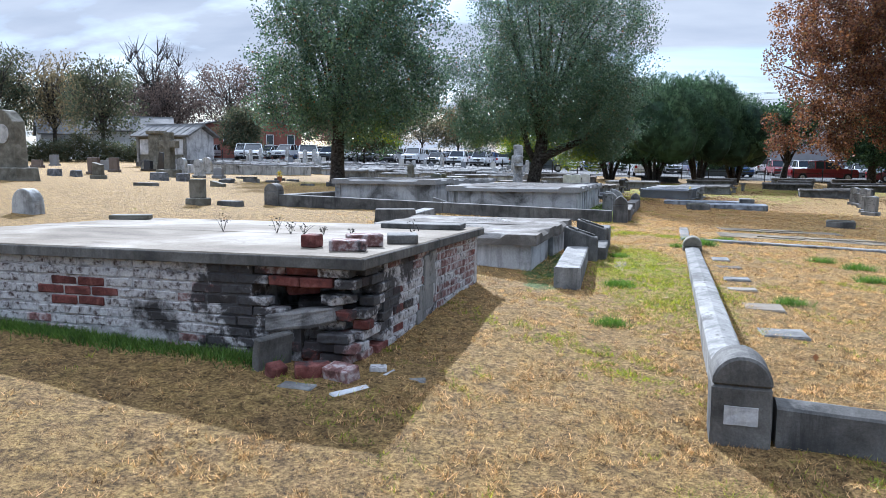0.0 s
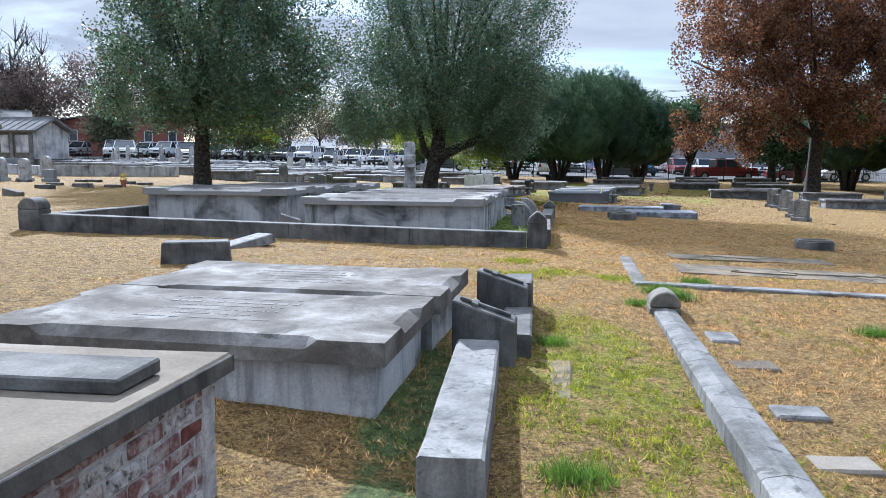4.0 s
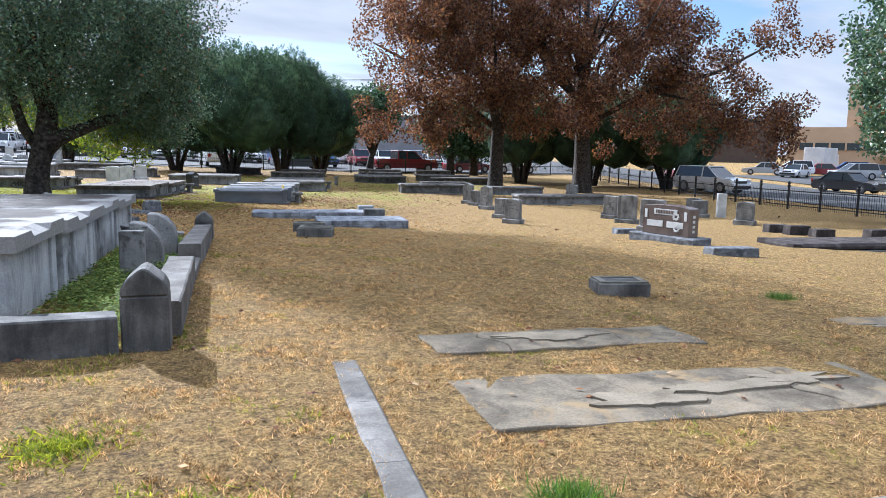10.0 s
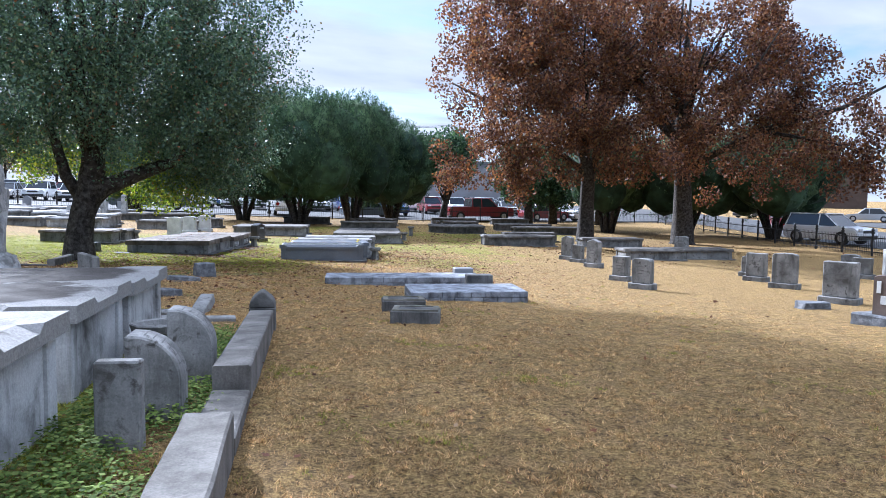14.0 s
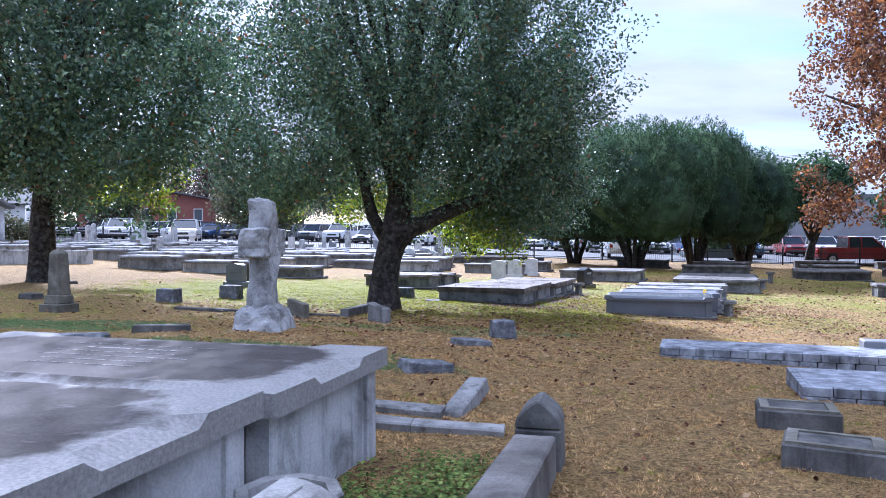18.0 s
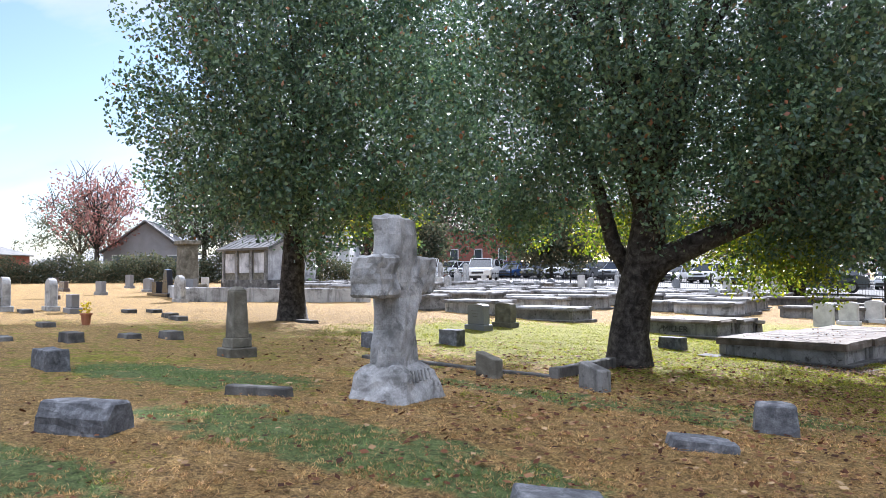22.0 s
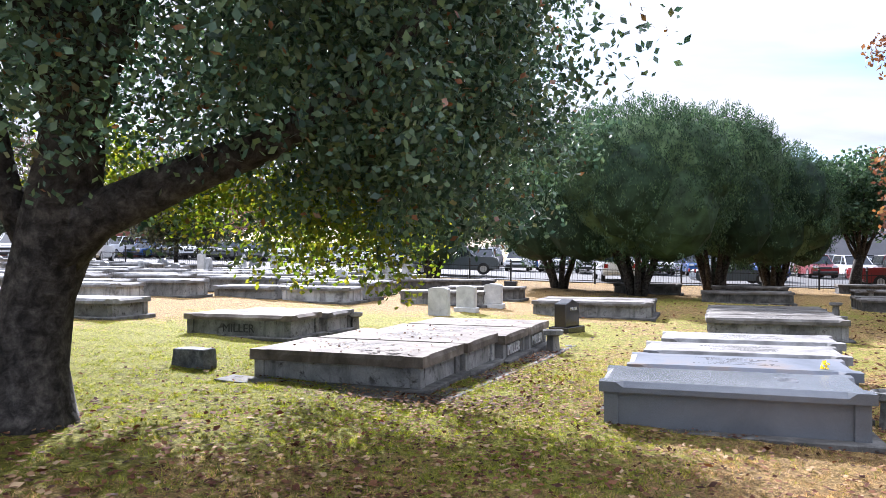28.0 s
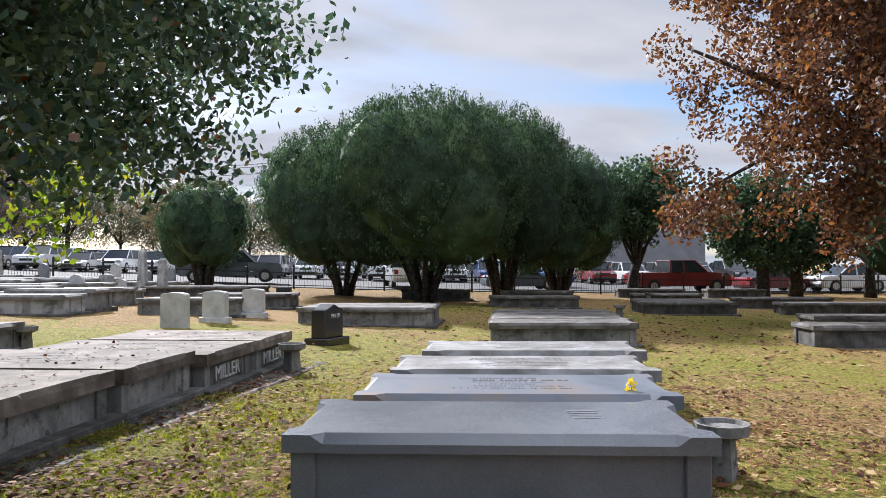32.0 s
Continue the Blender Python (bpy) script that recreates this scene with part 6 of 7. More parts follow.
def far_tree(x, y, h, r, leaf, label, n, seed, size=0.45, bare=False):
    """A tree of the distance: forking limbs, and leaves in many small clumps."""
    rr = random.Random(seed)
    limbs = [([(0, 0, -0.2), (0, 0, h * 0.2), (0.1, 0, h * 0.5), (0, 0, h * 0.85)], [0.026 * h, 0.02 * h, 0.012 * h, 0.003 * h])]
    boughs = fan(rr, (0, 0, h * 0.25), 10, r * 1.25, h * 0.5, 0.006 * h) + fan(rr, (0, 0, h * 0.45), 8, r * 0.8, h * 0.5, 0.005 * h)
    limbs += boughs
    twiggy = leaf is M_FAR_B
    for pts, _ in boughs:
        for i in (1, 2, 3):
            for _k in range(6 if twiggy else 2):
                p = Vector(pts[i])
                way = Vector((rr.gauss(0, 1), rr.gauss(0, 1), 0.9 + rr.random())).normalized() * rr.uniform(0.1, 0.22) * h
                limbs.append(([p, p + way * 0.5 + Vector((rr.gauss(0, 0.15), rr.gauss(0, 0.15), 0)), p + way], [0.0035 * h, 0.0025 * h, 0.001 * h]))
    blobs = [(0, 0, h * 0.6, r, r, h * 0.38), (r * 0.45, 0, h * 0.45, r * 0.62, r * 0.6, h * 0.26), (-r * 0.45, 0, h * 0.5, r * 0.62, r * 0.6, h * 0.26), (0, r * 0.3, h * 0.8, r * 0.6, r * 0.6, h * 0.2)]
    return tree(x, y, label, limbs, blobs, leaf, 5500 if twiggy else int(n * 1.6) + 2500, 0.17 if twiggy else 0.3, 40, 0.6, seed=seed, inner=0.15, trunk_seg=5)


for a in ((-58, 86, 13, 5, M_FAR_Y, "yellowing tree far behind the lawn", 3000, 51), (-50, 96, 16, 7, M_FAR_B, "nearly bare tree far behind the lawn", 2500, 52), (-40, 98, 13, 7, M_FAR_N, "brown autumn tree far away", 5000, 53), (-46, 92, 11, 5, M_FAR_N, "brown autumn tree behind the houses", 3500, 75), (-33, 104, 12, 6, M_FAR_N, "brown autumn tree behind the tombs", 4000, 76), (-70, 110, 13, 7, M_FAR_N, "brown autumn tree behind the houses", 4000, 77), (-27, 110, 11, 6, M_FAR_N, "brown autumn tree beyond the parking lot", 3500, 78), (-56, 104, 12, 6, M_FAR_N, "brown autumn tree behind the houses", 4000, 79), (-63, 82, 14, 5.5, M_FAR_G, "dark green tree far behind the lawn", 7000, 54), (-66, 100, 12, 6, M_FAR_G, "dark tree behind the houses", 4000, 55),
          (-31, 80, 6, 2.4, M_FAR_G, "small dark green tree by the chapel", 2500, 56), (-34, 132, 13, 8, M_FAR_N, "brown autumn tree beyond the parking", 3500, 57), (-22, 125, 14, 8, M_FAR_G, "green tree beyond the parking", 4000, 58), (-8, 128, 12, 7, M_FAR_Y, "yellow tree beyond the parking", 4000, 59), (-24, 98, 8, 4, M_FAR_R, "red autumn tree beyond the tombs", 1500, 60),
          (-60, 66, 12, 5, M_FAR_R, "thin reddish autumn tree beside a house", 700, 61), (-90, 60, 12, 7, M_FAR_G, "green tree far to the side", 4000, 62), (-44, 74, 11, 4, M_FAR_G, "ivy-covered tree by the grey house", 2500, 63), (8, 140, 12, 8, M_FAR_N, "brown tree beyond the parking lot", 3500, 64), (25, 140, 11, 8, M_FAR_G, "green tree beyond the parking lot", 3500, 65), (-100, 90, 14, 9, M_FAR_G, "green tree far to the side", 4000, 66), (-15, 72.5, 6, 3.4, M_FAR_G, "green tree by the parking lot", 4000, 67),
          (-30, 134, 10, 7, M_FAR_G, "dark tree beyond the parking lot", 3500, 68), (-19, 137, 11, 7, M_FAR_Y, "yellowing tree beyond the parking lot", 3000, 69), (-12, 135, 10, 6, M_FAR_G, "dark tree beyond the parking lot", 3500, 70), (-2, 139, 11, 7, M_FAR_G, "dark tree beyond the parking lot", 3500, 71), (4, 141, 10, 6, M_FAR_Y, "yellowing tree beyond the parking lot", 3000, 72), (15, 144, 10, 7, M_FAR_G, "dark tree beyond the parking lot", 3500, 73), (-42, 132, 11, 7, M_FAR_G, "dark tree beyond the parking lot", 3000, 74)):
    far_tree(*a)
# hedge before the far houses
rg = np.random.default_rng(9)
hp = np.stack([rg.uniform(-62, -30, 2600), rg.uniform(-0.8, 0.8, 2600), rg.uniform(0.1, 1.9, 2600)], 1)
hp[:, 2] *= 1 + 0.22 * np.sin(hp[:, 0] * 0.9) + 0.12 * np.sin(hp[:, 0] * 2.3)
hp[:, 1] += 62 + (hp[:, 0] + 46) * 0.35
hp[:, 2] += ter(hp[:, 0], hp[:, 1])
hedge = tagged(new("hedge"), "long dark green hedge before the far houses", "hedge")
for k in range(8):
    own = hp[(hp[:, 0] >= -62 + 4 * k) & (hp[:, 0] < -58 + 4 * k)]
    sec = new("bush", quick_mesh("bush", leaf_cloud(rg, own, 0.3, 12, 0.22), 4, M_FAR_G))
    sec.parent = hedge

# ---- fence, cars, buildings ----
def fence_run(pts, label="black iron picket fence with finial posts"):
    f = tagged(new("iron_fence"), label, "fence", "iron fences")
    bay = 2.4
    cache = {}
    for (ax, ay), (bx, by) in zip(pts, pts[1:]):
        ln = math.hypot(bx - ax, by - ay)
        n = max(1, round(ln / bay))
        rz = math.degrees(math.atan2(by - ay, bx - ax))
        for i in range(n):
            x, y = ax + (bx - ax) * i / n, ay + (by - ay) * i / n
            s = ln / n
            x2, y2 = ax + (bx - ax) * (i + 1) / n, ay + (by - ay) * (i + 1) / n
            pitch = math.degrees(math.atan2(ter(x2, y2) - ter(x, y), s))
            if "post" not in cache:
                bm = lathe([(0.05, -0.1), (0.05, 1.0), (0.08, 1.02), (0.08, 1.07), (0.035, 1.1), (0.075, 1.17), (0.02, 1.27)], 8)
                ob = part("post", bm, M_IRON, f)
                cache["post"] = ob.data
            else:
                ob = new("post", cache["post"])
            ob.parent = f
            ob.matrix_basis = pose(x, y, ter(x, y))
            key = round(s, 2)
            if key not in cache:
                bm = bmesh.new()
                for k in range(1, int(s / 0.14)):
                    box(0.015, 0.015, 0.9, k * 0.14, 0, 0.05, bm=bm, top=0.6)
                for z in (0.16, 0.8):
                    box(s, 0.03, 0.04, s / 2, 0, z, bm=bm)
                ob = part("railing", bm, M_IRON, f)
                cache[key] = ob.data
            else:
                ob = new("railing", cache[key])
            ob.parent = f
            ob["kind"] = "stuff"
            ob.matrix_basis = pose(x, y, ter(x, y)) @ pose(0, 0, 0, 0, 0, rz) @ pose(0, 0, 0, 0, -pitch, 0)
    return f


fence_run([(25.5, 16), (30.6, 29.3), (35.4, 42.9), (40.2, 56), (45, 69)])
fence_run([(45, 69), (18, 69.6), (-8, 70.5), (-40, 74)], "black iron picket fence along the parking lot")


def car(kind, paint):
    """One car, nose along +x: body, glasshouse, wheels, lamps."""
    t = new("car_" + kind)
    L, W, H = {"sedan": (4.7, 1.8, 1.45), "suv": (4.7, 1.9, 1.72), "pickup": (5.8, 1.98, 1.88)}[kind]
    hl = L / 2
    belt = H * 0.6
    if kind == "sedan":
        low = [(-hl, 0.35), (-hl + 0.05, 0.75), (-hl + 0.25, belt), (hl - 1.5, belt), (hl - 0.35, belt * 0.86), (hl, 0.62), (hl, 0.32), (hl - 0.2, 0.22), (-hl + 0.2, 0.22)]
        cab = [(-hl + 0.55, belt), (-hl + 1.25, H - 0.03), (-0.2, H), (0.35, H - 0.05), (hl - 1.35, belt)]
    elif kind == "suv":
        low = [(-hl, 0.4), (-hl, 0.9), (-hl + 0.06, belt), (hl - 1.25, belt), (hl - 0.25, belt * 0.92), (hl, 0.75), (hl, 0.36), (hl - 0.2, 0.26), (-hl + 0.2, 0.26)]
        cab = [(-hl + 0.08, belt), (-hl + 0.4, H - 0.04), (-0.6, H), (0.3, H - 0.05), (hl - 1.15, belt)]
    else:
        low = [(-hl, 0.5), (-hl, 1.15), (hl - 1.5, 1.18), (hl - 0.15, 1.1), (hl, 0.95), (hl, 0.45), (hl - 0.2, 0.36), (-hl + 0.2, 0.36)]
        cab = [(-0.95, 1.16), (-0.85, H - 0.05), (0.2, H), (0.7, H - 0.06), (hl - 1.45, 1.16)]
    part("body", slab_of(low, W, 0.07, 2), paint, t, smooth=False)
    cb = slab_of(cab, W - 0.12, 0.0)
    zmax = max(p[1] for p in cab)
    zmin = cab[0][1]
    for v in cb.verts:
        v.co.y *= 1 - 0.16 * (v.co.z - zmin) / (zmax - zmin)
    part("glasshouse", cb, M_GLASS, t)
    rf = [p for p in cab if p[1] > H - 0.08]
    x0, x1 = rf[0][0], rf[-1][0]
    part("roof", box(x1 - x0 + 0.1, (W - 0.12) * 0.86, 0.05, (x0 + x1) / 2, 0, H - 0.045, 0.015), paint, t)
    for sgn in (-1, 1):
        for p0, p1 in ((cab[0][0] + 0.1, cab[1][0]), (-0.05, -0.05), (cab[-1][0] - 0.05, cab[-2][0])):
            bm = bmesh.new()
            tube(bm, [(p0, sgn * ((W - 0.12) / 2 + 0.004), zmin), (p1, sgn * (W - 0.12) / 2 * 0.86, H - 0.05)], [0.045, 0.045], 4)
            part("pillar", bm, paint, t)
    r = 0.33 if kind == "sedan" else 0.38
    for px in (-hl + 0.95, hl - 0.95):
        for sgn in (-1, 1):
            bm = bmesh.new()
            tube(bm, [(px, sgn * (W / 2 - 0.22), r), (px, sgn * (W / 2 + 0.012), r)], [r, r], 16)
            w = part("wheel", bm, M_TYRE, t)
            bm = bmesh.new()
            tube(bm, [(px, sgn * (W / 2 - 0.05), r), (px, sgn * (W / 2 + 0.022), r)], [r * 0.62, r * 0.58], 12)
            part("rim", bm, M_RIM, w)
    zl = low[-5][1] if kind != "pickup" else 0.95
    for sgn in (-1, 1):
        part("headlight", box(0.08, 0.34, 0.16, hl - 0.02, sgn * (W / 2 - 0.28), 0.66 if kind == "sedan" else 0.78, 0.02), M_LAMP, t)
        part("tail_light", box(0.06, 0.22, 0.24, -hl + 0.01, sgn * (W / 2 - 0.18), 0.68 if kind == "sedan" else 0.8, 0.02), M_TAIL, t)
    part("bumper", box(0.1, W - 0.2, 0.2, hl - 0.01, 0, 0.34, 0.03), M_TRIMB, t)
    part("grille", box(0.05, W * 0.45, 0.16, hl + 0.0, 0, 0.6 if kind == "sedan" else 0.68, 0.01), M_TRIMB, t)
    return t


CARS = {}


def park(kind, color, x, y, rz):
    names = {"sedan": "sedan", "suv": "sport utility vehicle", "pickup": "pickup truck"}
    lab = f"{color} {names[kind]} parked on the asphalt"
    m = pose(x, y, ter(x, y) + 0.06, 0, 0, rz)
    if (kind, color) not in CARS:
        ob = CARS[kind, color] = car(kind, PAINTS[color])
        ob.matrix_basis = m
        return tagged(ob, lab, "car", "parked cars")
    return copy_thing(CARS[kind, color], m)


rc = random.Random(8)
park("pickup", "red", 28.3, 71.0, 0)
park("sedan", "red", 35.2, 72.0, 5)
park("suv", "white", 39.5, 71.0, 178)
park("sedan", "slate", 19.3, 72.8, 0)
park("suv", "blue", 23.1, 79.0, -90)
park("pickup", "slate", 2.5, 75.0, 0)
park("pickup", "white", 12.5, 74.0, 90)
# extra white and silver paint stands in for sun glint on the cars
cols = ["white", "white", "white", "white", "silver", "silver", "silver", "white", "grey", "black", "white", "slate", "red", "blue"]
for row, y0 in enumerate((89, 95.5, 106, 112.5, 123)):
    for i in range(35):
        x = -52 + i * 2.8 + rc.uniform(-0.15, 0.15)
        if rc.random() < 0.12 or row == 4 and x > 20:
            continue
        park(rc.choice(("suv", "sedan", "suv", "suv", "pickup")), rc.choice(cols), x, y0 - x * 0.1 + rc.uniform(-0.3, 0.3), -90 + (180 if row % 2 else 0) - 6)
# along the street and the forecourt
park("suv", "white", 40.0, 46.3, -82)
park("sedan", "black", 52.0, 45.2, -86)
for i in range(7):
    park(rc.choice(("sedan", "suv")), rc.choice(cols), 73 + i * 3.4, 71 - i * 1.0, 130)
for i in range(6):
    park(rc.choice(("sedan", "suv")), rc.choice(cols), 76 + i * 2.6, 62 - i * 4.6, 150)
park("sedan", "white", 72.0, 66.0, 200); park("sedan", "grey", 66.0, 80.0, 190); park("sedan", "red", 52, 62, 60)
for x, y in ((-34, 68.0), (-28, 76), (-30, 78.5), (-21, 73)):
    park(rc.choice(("pickup", "suv")), "white", x, y, -70)
tr = thing("box_truck", 86.5, 74.0, 25, "white box truck parked on the forecourt", "truck", z=ter(86.5, 74.0) - 0.1)
part("cargo_box", box(6.5, 2.4, 2.5, -0.8, 0, 0.9, 0.04), M_WHITEW, tr)
part("cab", box(2.0, 2.2, 2.0, 3.4, 0, 0.6, 0.12, top=0.92), PAINTS["white"], tr)
part("windscreen", box(0.05, 1.8, 0.8, 4.36, 0, 1.5), M_GLASS, tr)
for px in (-2.6, 3.2):
    for s in (-1, 1):
        bm = bmesh.new(); tube(bm, [(px, s * 0.85, 0.45), (px, s * 1.15, 0.45)], [0.45, 0.45], 14)
        part("wheel", bm, M_TYRE, tr)


def window_on(parent, x, z, w, h, y, material=None, frame_mat=None):
    wd = part("window", box(w + 0.2, 0.08, h + 0.2, x, y, z - 0.1), frame_mat or M_WHITEW, parent)
    part("pane", box(w, 0.1, h, x, y - 0.01, z), material or M_PANE, wd)
    return wd


# the tan office block
ob_ = thing("office_building", 93.0, 85.0, -60, "tan precast concrete office block with ribbon windows", "building")
part("wall", box(64, 14, 6.8, 32, 8, -0.6), M_TAN, ob_, "long tan podium wall")
part("tower_wall", box(50, 14, 12.9, 32, 11, -0.6), M_TAN, ob_, "tan tower wall")
part("high_wall", box(42, 12, 15.5, 36, 11.5, -0.6), M_TAN, ob_, "tan upper tower wall")
part("window_band", box(62, 0.2, 1.0, 32, 0.95, 3.0), M_PANE, ob_)
for i in range(31):
    part("mullion", box(0.25, 0.25, 1.0, 1.5 + i * 2.0, 0.85, 3.0), M_TAN, ob_)
for s in range(3):
    for i in range(6):
        wd = part("window", box(4.6, 0.5, 1.5, 10.6 + i * 7.0, 3.9, 6.6 + s * 1.95), M_TAN, ob_)
        part("pane", box(3.9, 0.56, 1.1, 10.9 + i * 7.0, 3.88, 6.8 + s * 1.95), M_PANE, wd)
part("canopy", box(9, 5, 0.5, 16, -1, 2.2), M_TAN, ob_)
# dark brick block behind the oaks
bb = thing("brick_building", 150.0, 135.0, -49, "dark brown brick building across the street", "building")
part("wall", box(40, 14, 13.0, -20, 7, -3.0), M_BROWNB, bb)
part("roof", box(40.6, 14.6, 0.6, -20, 7, 10.0), M_ROOF, bb)
for i in range(3):
    window_on(bb, -34 + i * 10, 4.4, 2.4, 1.8, -0.02)
wb = thing("white_building", 40.0, 104.0, 0, "pale grey flat-roofed building beyond the parking", "building")
part("wall", box(18, 10, 6.5, 0, 5, -0.5), M_GREYW, wb)
part("roof", box(18.4, 10.4, 0.4, 0, 5, 6.0), M_ROOF, wb)


def gable_house(x, y, rz, L, W, H, rise, wall, roof, label, wins=3, name="house"):
    t = thing(name, x, y, rz, label, "house", "far houses")
    part("wall", slab_of([(-W / 2, -0.6), (W / 2, -0.6), (W / 2, H), (0, H + rise), (-W / 2, H)], L), wall, t)
    for s in (-1, 1):
        ln = math.hypot(W / 2, rise) + 0.5
        a = math.atan2(rise, W / 2)
        ob = part("roof", box(ln, L + 0.8, 0.14), roof, t)
        ob.matrix_basis = pose(s * (W / 4 + 0.06), 0, H + rise / 2 + 0.05, 0, s * math.degrees(a), 0)
    for i in range(wins):
        window_on(t, -W / 2 + W * (i + 0.5) / wins, H * 0.45, 0.8, 1.2, -L / 2 - 0.02)
    return t


ch = gable_house(-25.6, 54.2, -100, 4.4, 3.4, 2.3, 0.75, M_STUCCO, M_ROOF, "small white stone mausoleum with a low metal roof", 0, "mausoleum")
part("doorway_panel", box(1.4, 0.2, 1.7, 0, -2.25, 0.3), M_MOSSY, ch)
part("plinth", box(3.7, 4.7, 0.75, 0, 0, -0.2, 0.03), M_CONC_D, ch, "dark stained stone courses at the foot")
part("front_wall", box(0.1, 4.3, 2.1, 1.72, 0, 0.3), M_MOSSY, ch, "dark front with niches")
for py in (-1.45, 0.0, 1.45):
    part("niche_panel", box(0.06, 0.95, 1.15, 1.775, py, 0.95, 0.01), M_STUCCO, ch, "pale walled-up niche")
for py in (-2.1, -0.72, 0.72, 2.1):
    part("pilaster", box(0.16, 0.22, 2.0, 1.78, py, 0.35, 0.015), M_CONC, ch)
part("cornice", box(0.3, 4.6, 0.14, 1.78, 0, 2.3, 0.02), M_CONC, ch)
for k in range(9):
    for sg in (-1, 1):
        rib = part("roof_rib", box(2.2, 0.05, 0.06), M_ROOF, ch)
        rib.matrix_basis = pose(sg * 0.91, -2.4 + 0.6 * k, 2.3 + 0.375 + 0.17, 0, sg * math.degrees(math.atan2(0.75, 1.7)), 0)
gable_house(-60, 72.5, 40, 7, 8, 2.8, 3.0, M_GREYW, M_ROOF, "grey boarded house with a steep gable roof", 3)
gable_house(-44, 80, -60, 8, 8, 3.0, 1.6, M_WHITEW, M_ROOF, "white boarded house with a low roof", 3)
gable_house(-62, 96, -50, 9, 8, 3.0, 2.0, M_WHITEW, M_ROOF, "white house far behind the trees", 2)
gable_house(-38, 100, 20, 10, 14, 4.2, 1.2, M_REDB, M_ROOF, "low red brick house beyond the tombs", 5)
gable_house(-86, 66, 20, 8, 12, 3.0, 1.5, M_REDB, M_ROOF, "brick house far to the side", 3)
# poles and wires
for x, y in ((4.5, 112.0), (-30, 116), (42, 110)):
    p = thing("utility_pole", x, y, -8, "wooden utility pole with crossarms", "utility pole", "utility poles")
    part("pole", lathe([(0.16, -0.3), (0.12, 11.5)], 8), M_WOODP, p)
    for z in (10.9, 10.0):
        part("crossarm", box(2.4, 0.12, 0.14, 0, 0, z), M_WOODP, p)
for (ax, ay), (bx, by) in (((-30, 116), (4.5, 112)), ((4.5, 112), (42, 110)), ((42, 110), (110, 100)), ((-30, 116), (-95, 112))):
    for o, z in ((-1.0, 11.0), (1.0, 11.0), (0.0, 10.1)):
        bm = bmesh.new()
        tube(bm, [(ax + (bx - ax) * i / 8 + o * 0.1, ay + (by - ay) * i / 8 + o, ter(ax, ay) + z - 3.2 * i / 8 * (1 - i / 8)) for i in range(9)], [0.025] * 9, 4)
        tagged(part("power_line", bm, M_IRON, None), "sagging black overhead power line", "cable", "power lines")
pt = thing("flower_pot", -9.2, 31.6, 0, "small terracotta pot with yellow flowers on a grave", "flower pot")
part("pot", lathe([(0.08, 0.0), (0.11, 0.22), (0.13, 0.22), (0.13, 0.26), (0.1, 0.26)], 12), M_CLAY, pt)
fl = new("flowers", quick_mesh("flowers", leaf_cloud(rg, np.array([[0, 0, 0.38]]), 0.09, 60, 0.08), 4, M_YEL)); fl.parent = pt

# ---- grass, litter, bricks ----
rg = np.random.default_rng(77)
GREEN = ((1.5, 38.0, 8.0, 6.5), (3.45, 8.3, 0.7, 2.6), (3.6, 19.0, 0.55, 4.0), (6.0, 35.5, 1.8, 5.0))
CLOVER = ((2.3, 8.9, 0.28, 1.9), (2.4, 26.1, 2.3, 0.6), (2.9, 29.5, 2.4, 0.5), (-1.6, 27.9, 2.2, 0.8), (0.6, 24.4, 1.4, 0.45), (4.7, 30.3, 1.4, 0.5))


def blades(n, x, y, h, w, material, name, label, lean=0.6):
    """Single tapered blades on the lawn."""
    z = ter(x, y) + 0.018 * np.sin(x * 2.1 + np.sin(y * 1.3)) * np.sin(y * 1.7 + 0.8 * x) - 0.004
    a = rg.uniform(0, 2 * np.pi, n)
    hh = h * rg.uniform(0.5, 1.3, n)
    ww = w * rg.uniform(0.6, 1.3, n)
    lx, ly = rg.normal(0, lean, n) * hh, rg.normal(0, lean, n) * hh
    foot = np.stack([x, y, z], 1)
    side = np.stack([np.cos(a) * ww, np.sin(a) * ww, 0 * a], 1)
    tip = foot + np.stack([lx, ly, hh], 1)
    return tagged(new(name, quick_mesh(name, np.stack([foot - side, foot + side, tip], 1), 3, material)), label, "grass", kind="stuff")


def green_at(x, y):
    g = np.full_like(x, -9.0)
    for cx, cy, rx, ry in GREEN:
        g = np.maximum(g, 1 - ((x - cx) / rx) ** 2 - ((y - cy) / ry) ** 2)
    return g


# straw-coloured turf in small tussocks, thick near the path and thinner away from it
per = 14
n = 62000
py = rg.uniform(0.5, 40, n)
off = rg.normal(0, 1, n)
px = np.interp(py, [0, 10, 18, 25, 40], [3.2, 5.0, 6.0, 5.0, 6.5]) + off * np.interp(py, [0, 10, 25, 40], [1.9, 2.8, 3.2, 3.2])
weedy = np.sin(px * 2.3 + 1.7 * np.sin(py * 1.1)) * np.sin(py * 1.9 + 0.7 * px) + 0.6 * np.sin(px * 5.1 + py * 4.3) + rg.normal(0, 0.45, n) + np.interp(py, [0, 8, 12, 40], [0.2, 0.2, -0.3, -0.3])
weedy = np.repeat(weedy, per)
px = np.repeat(px, per) + rg.normal(0, 0.022, n * per)
py = np.repeat(py, per) + rg.normal(0, 0.022, n * per)
n = n * per
g = np.maximum(green_at(px, py), np.where(weedy > 1.15, 0.6, -9))
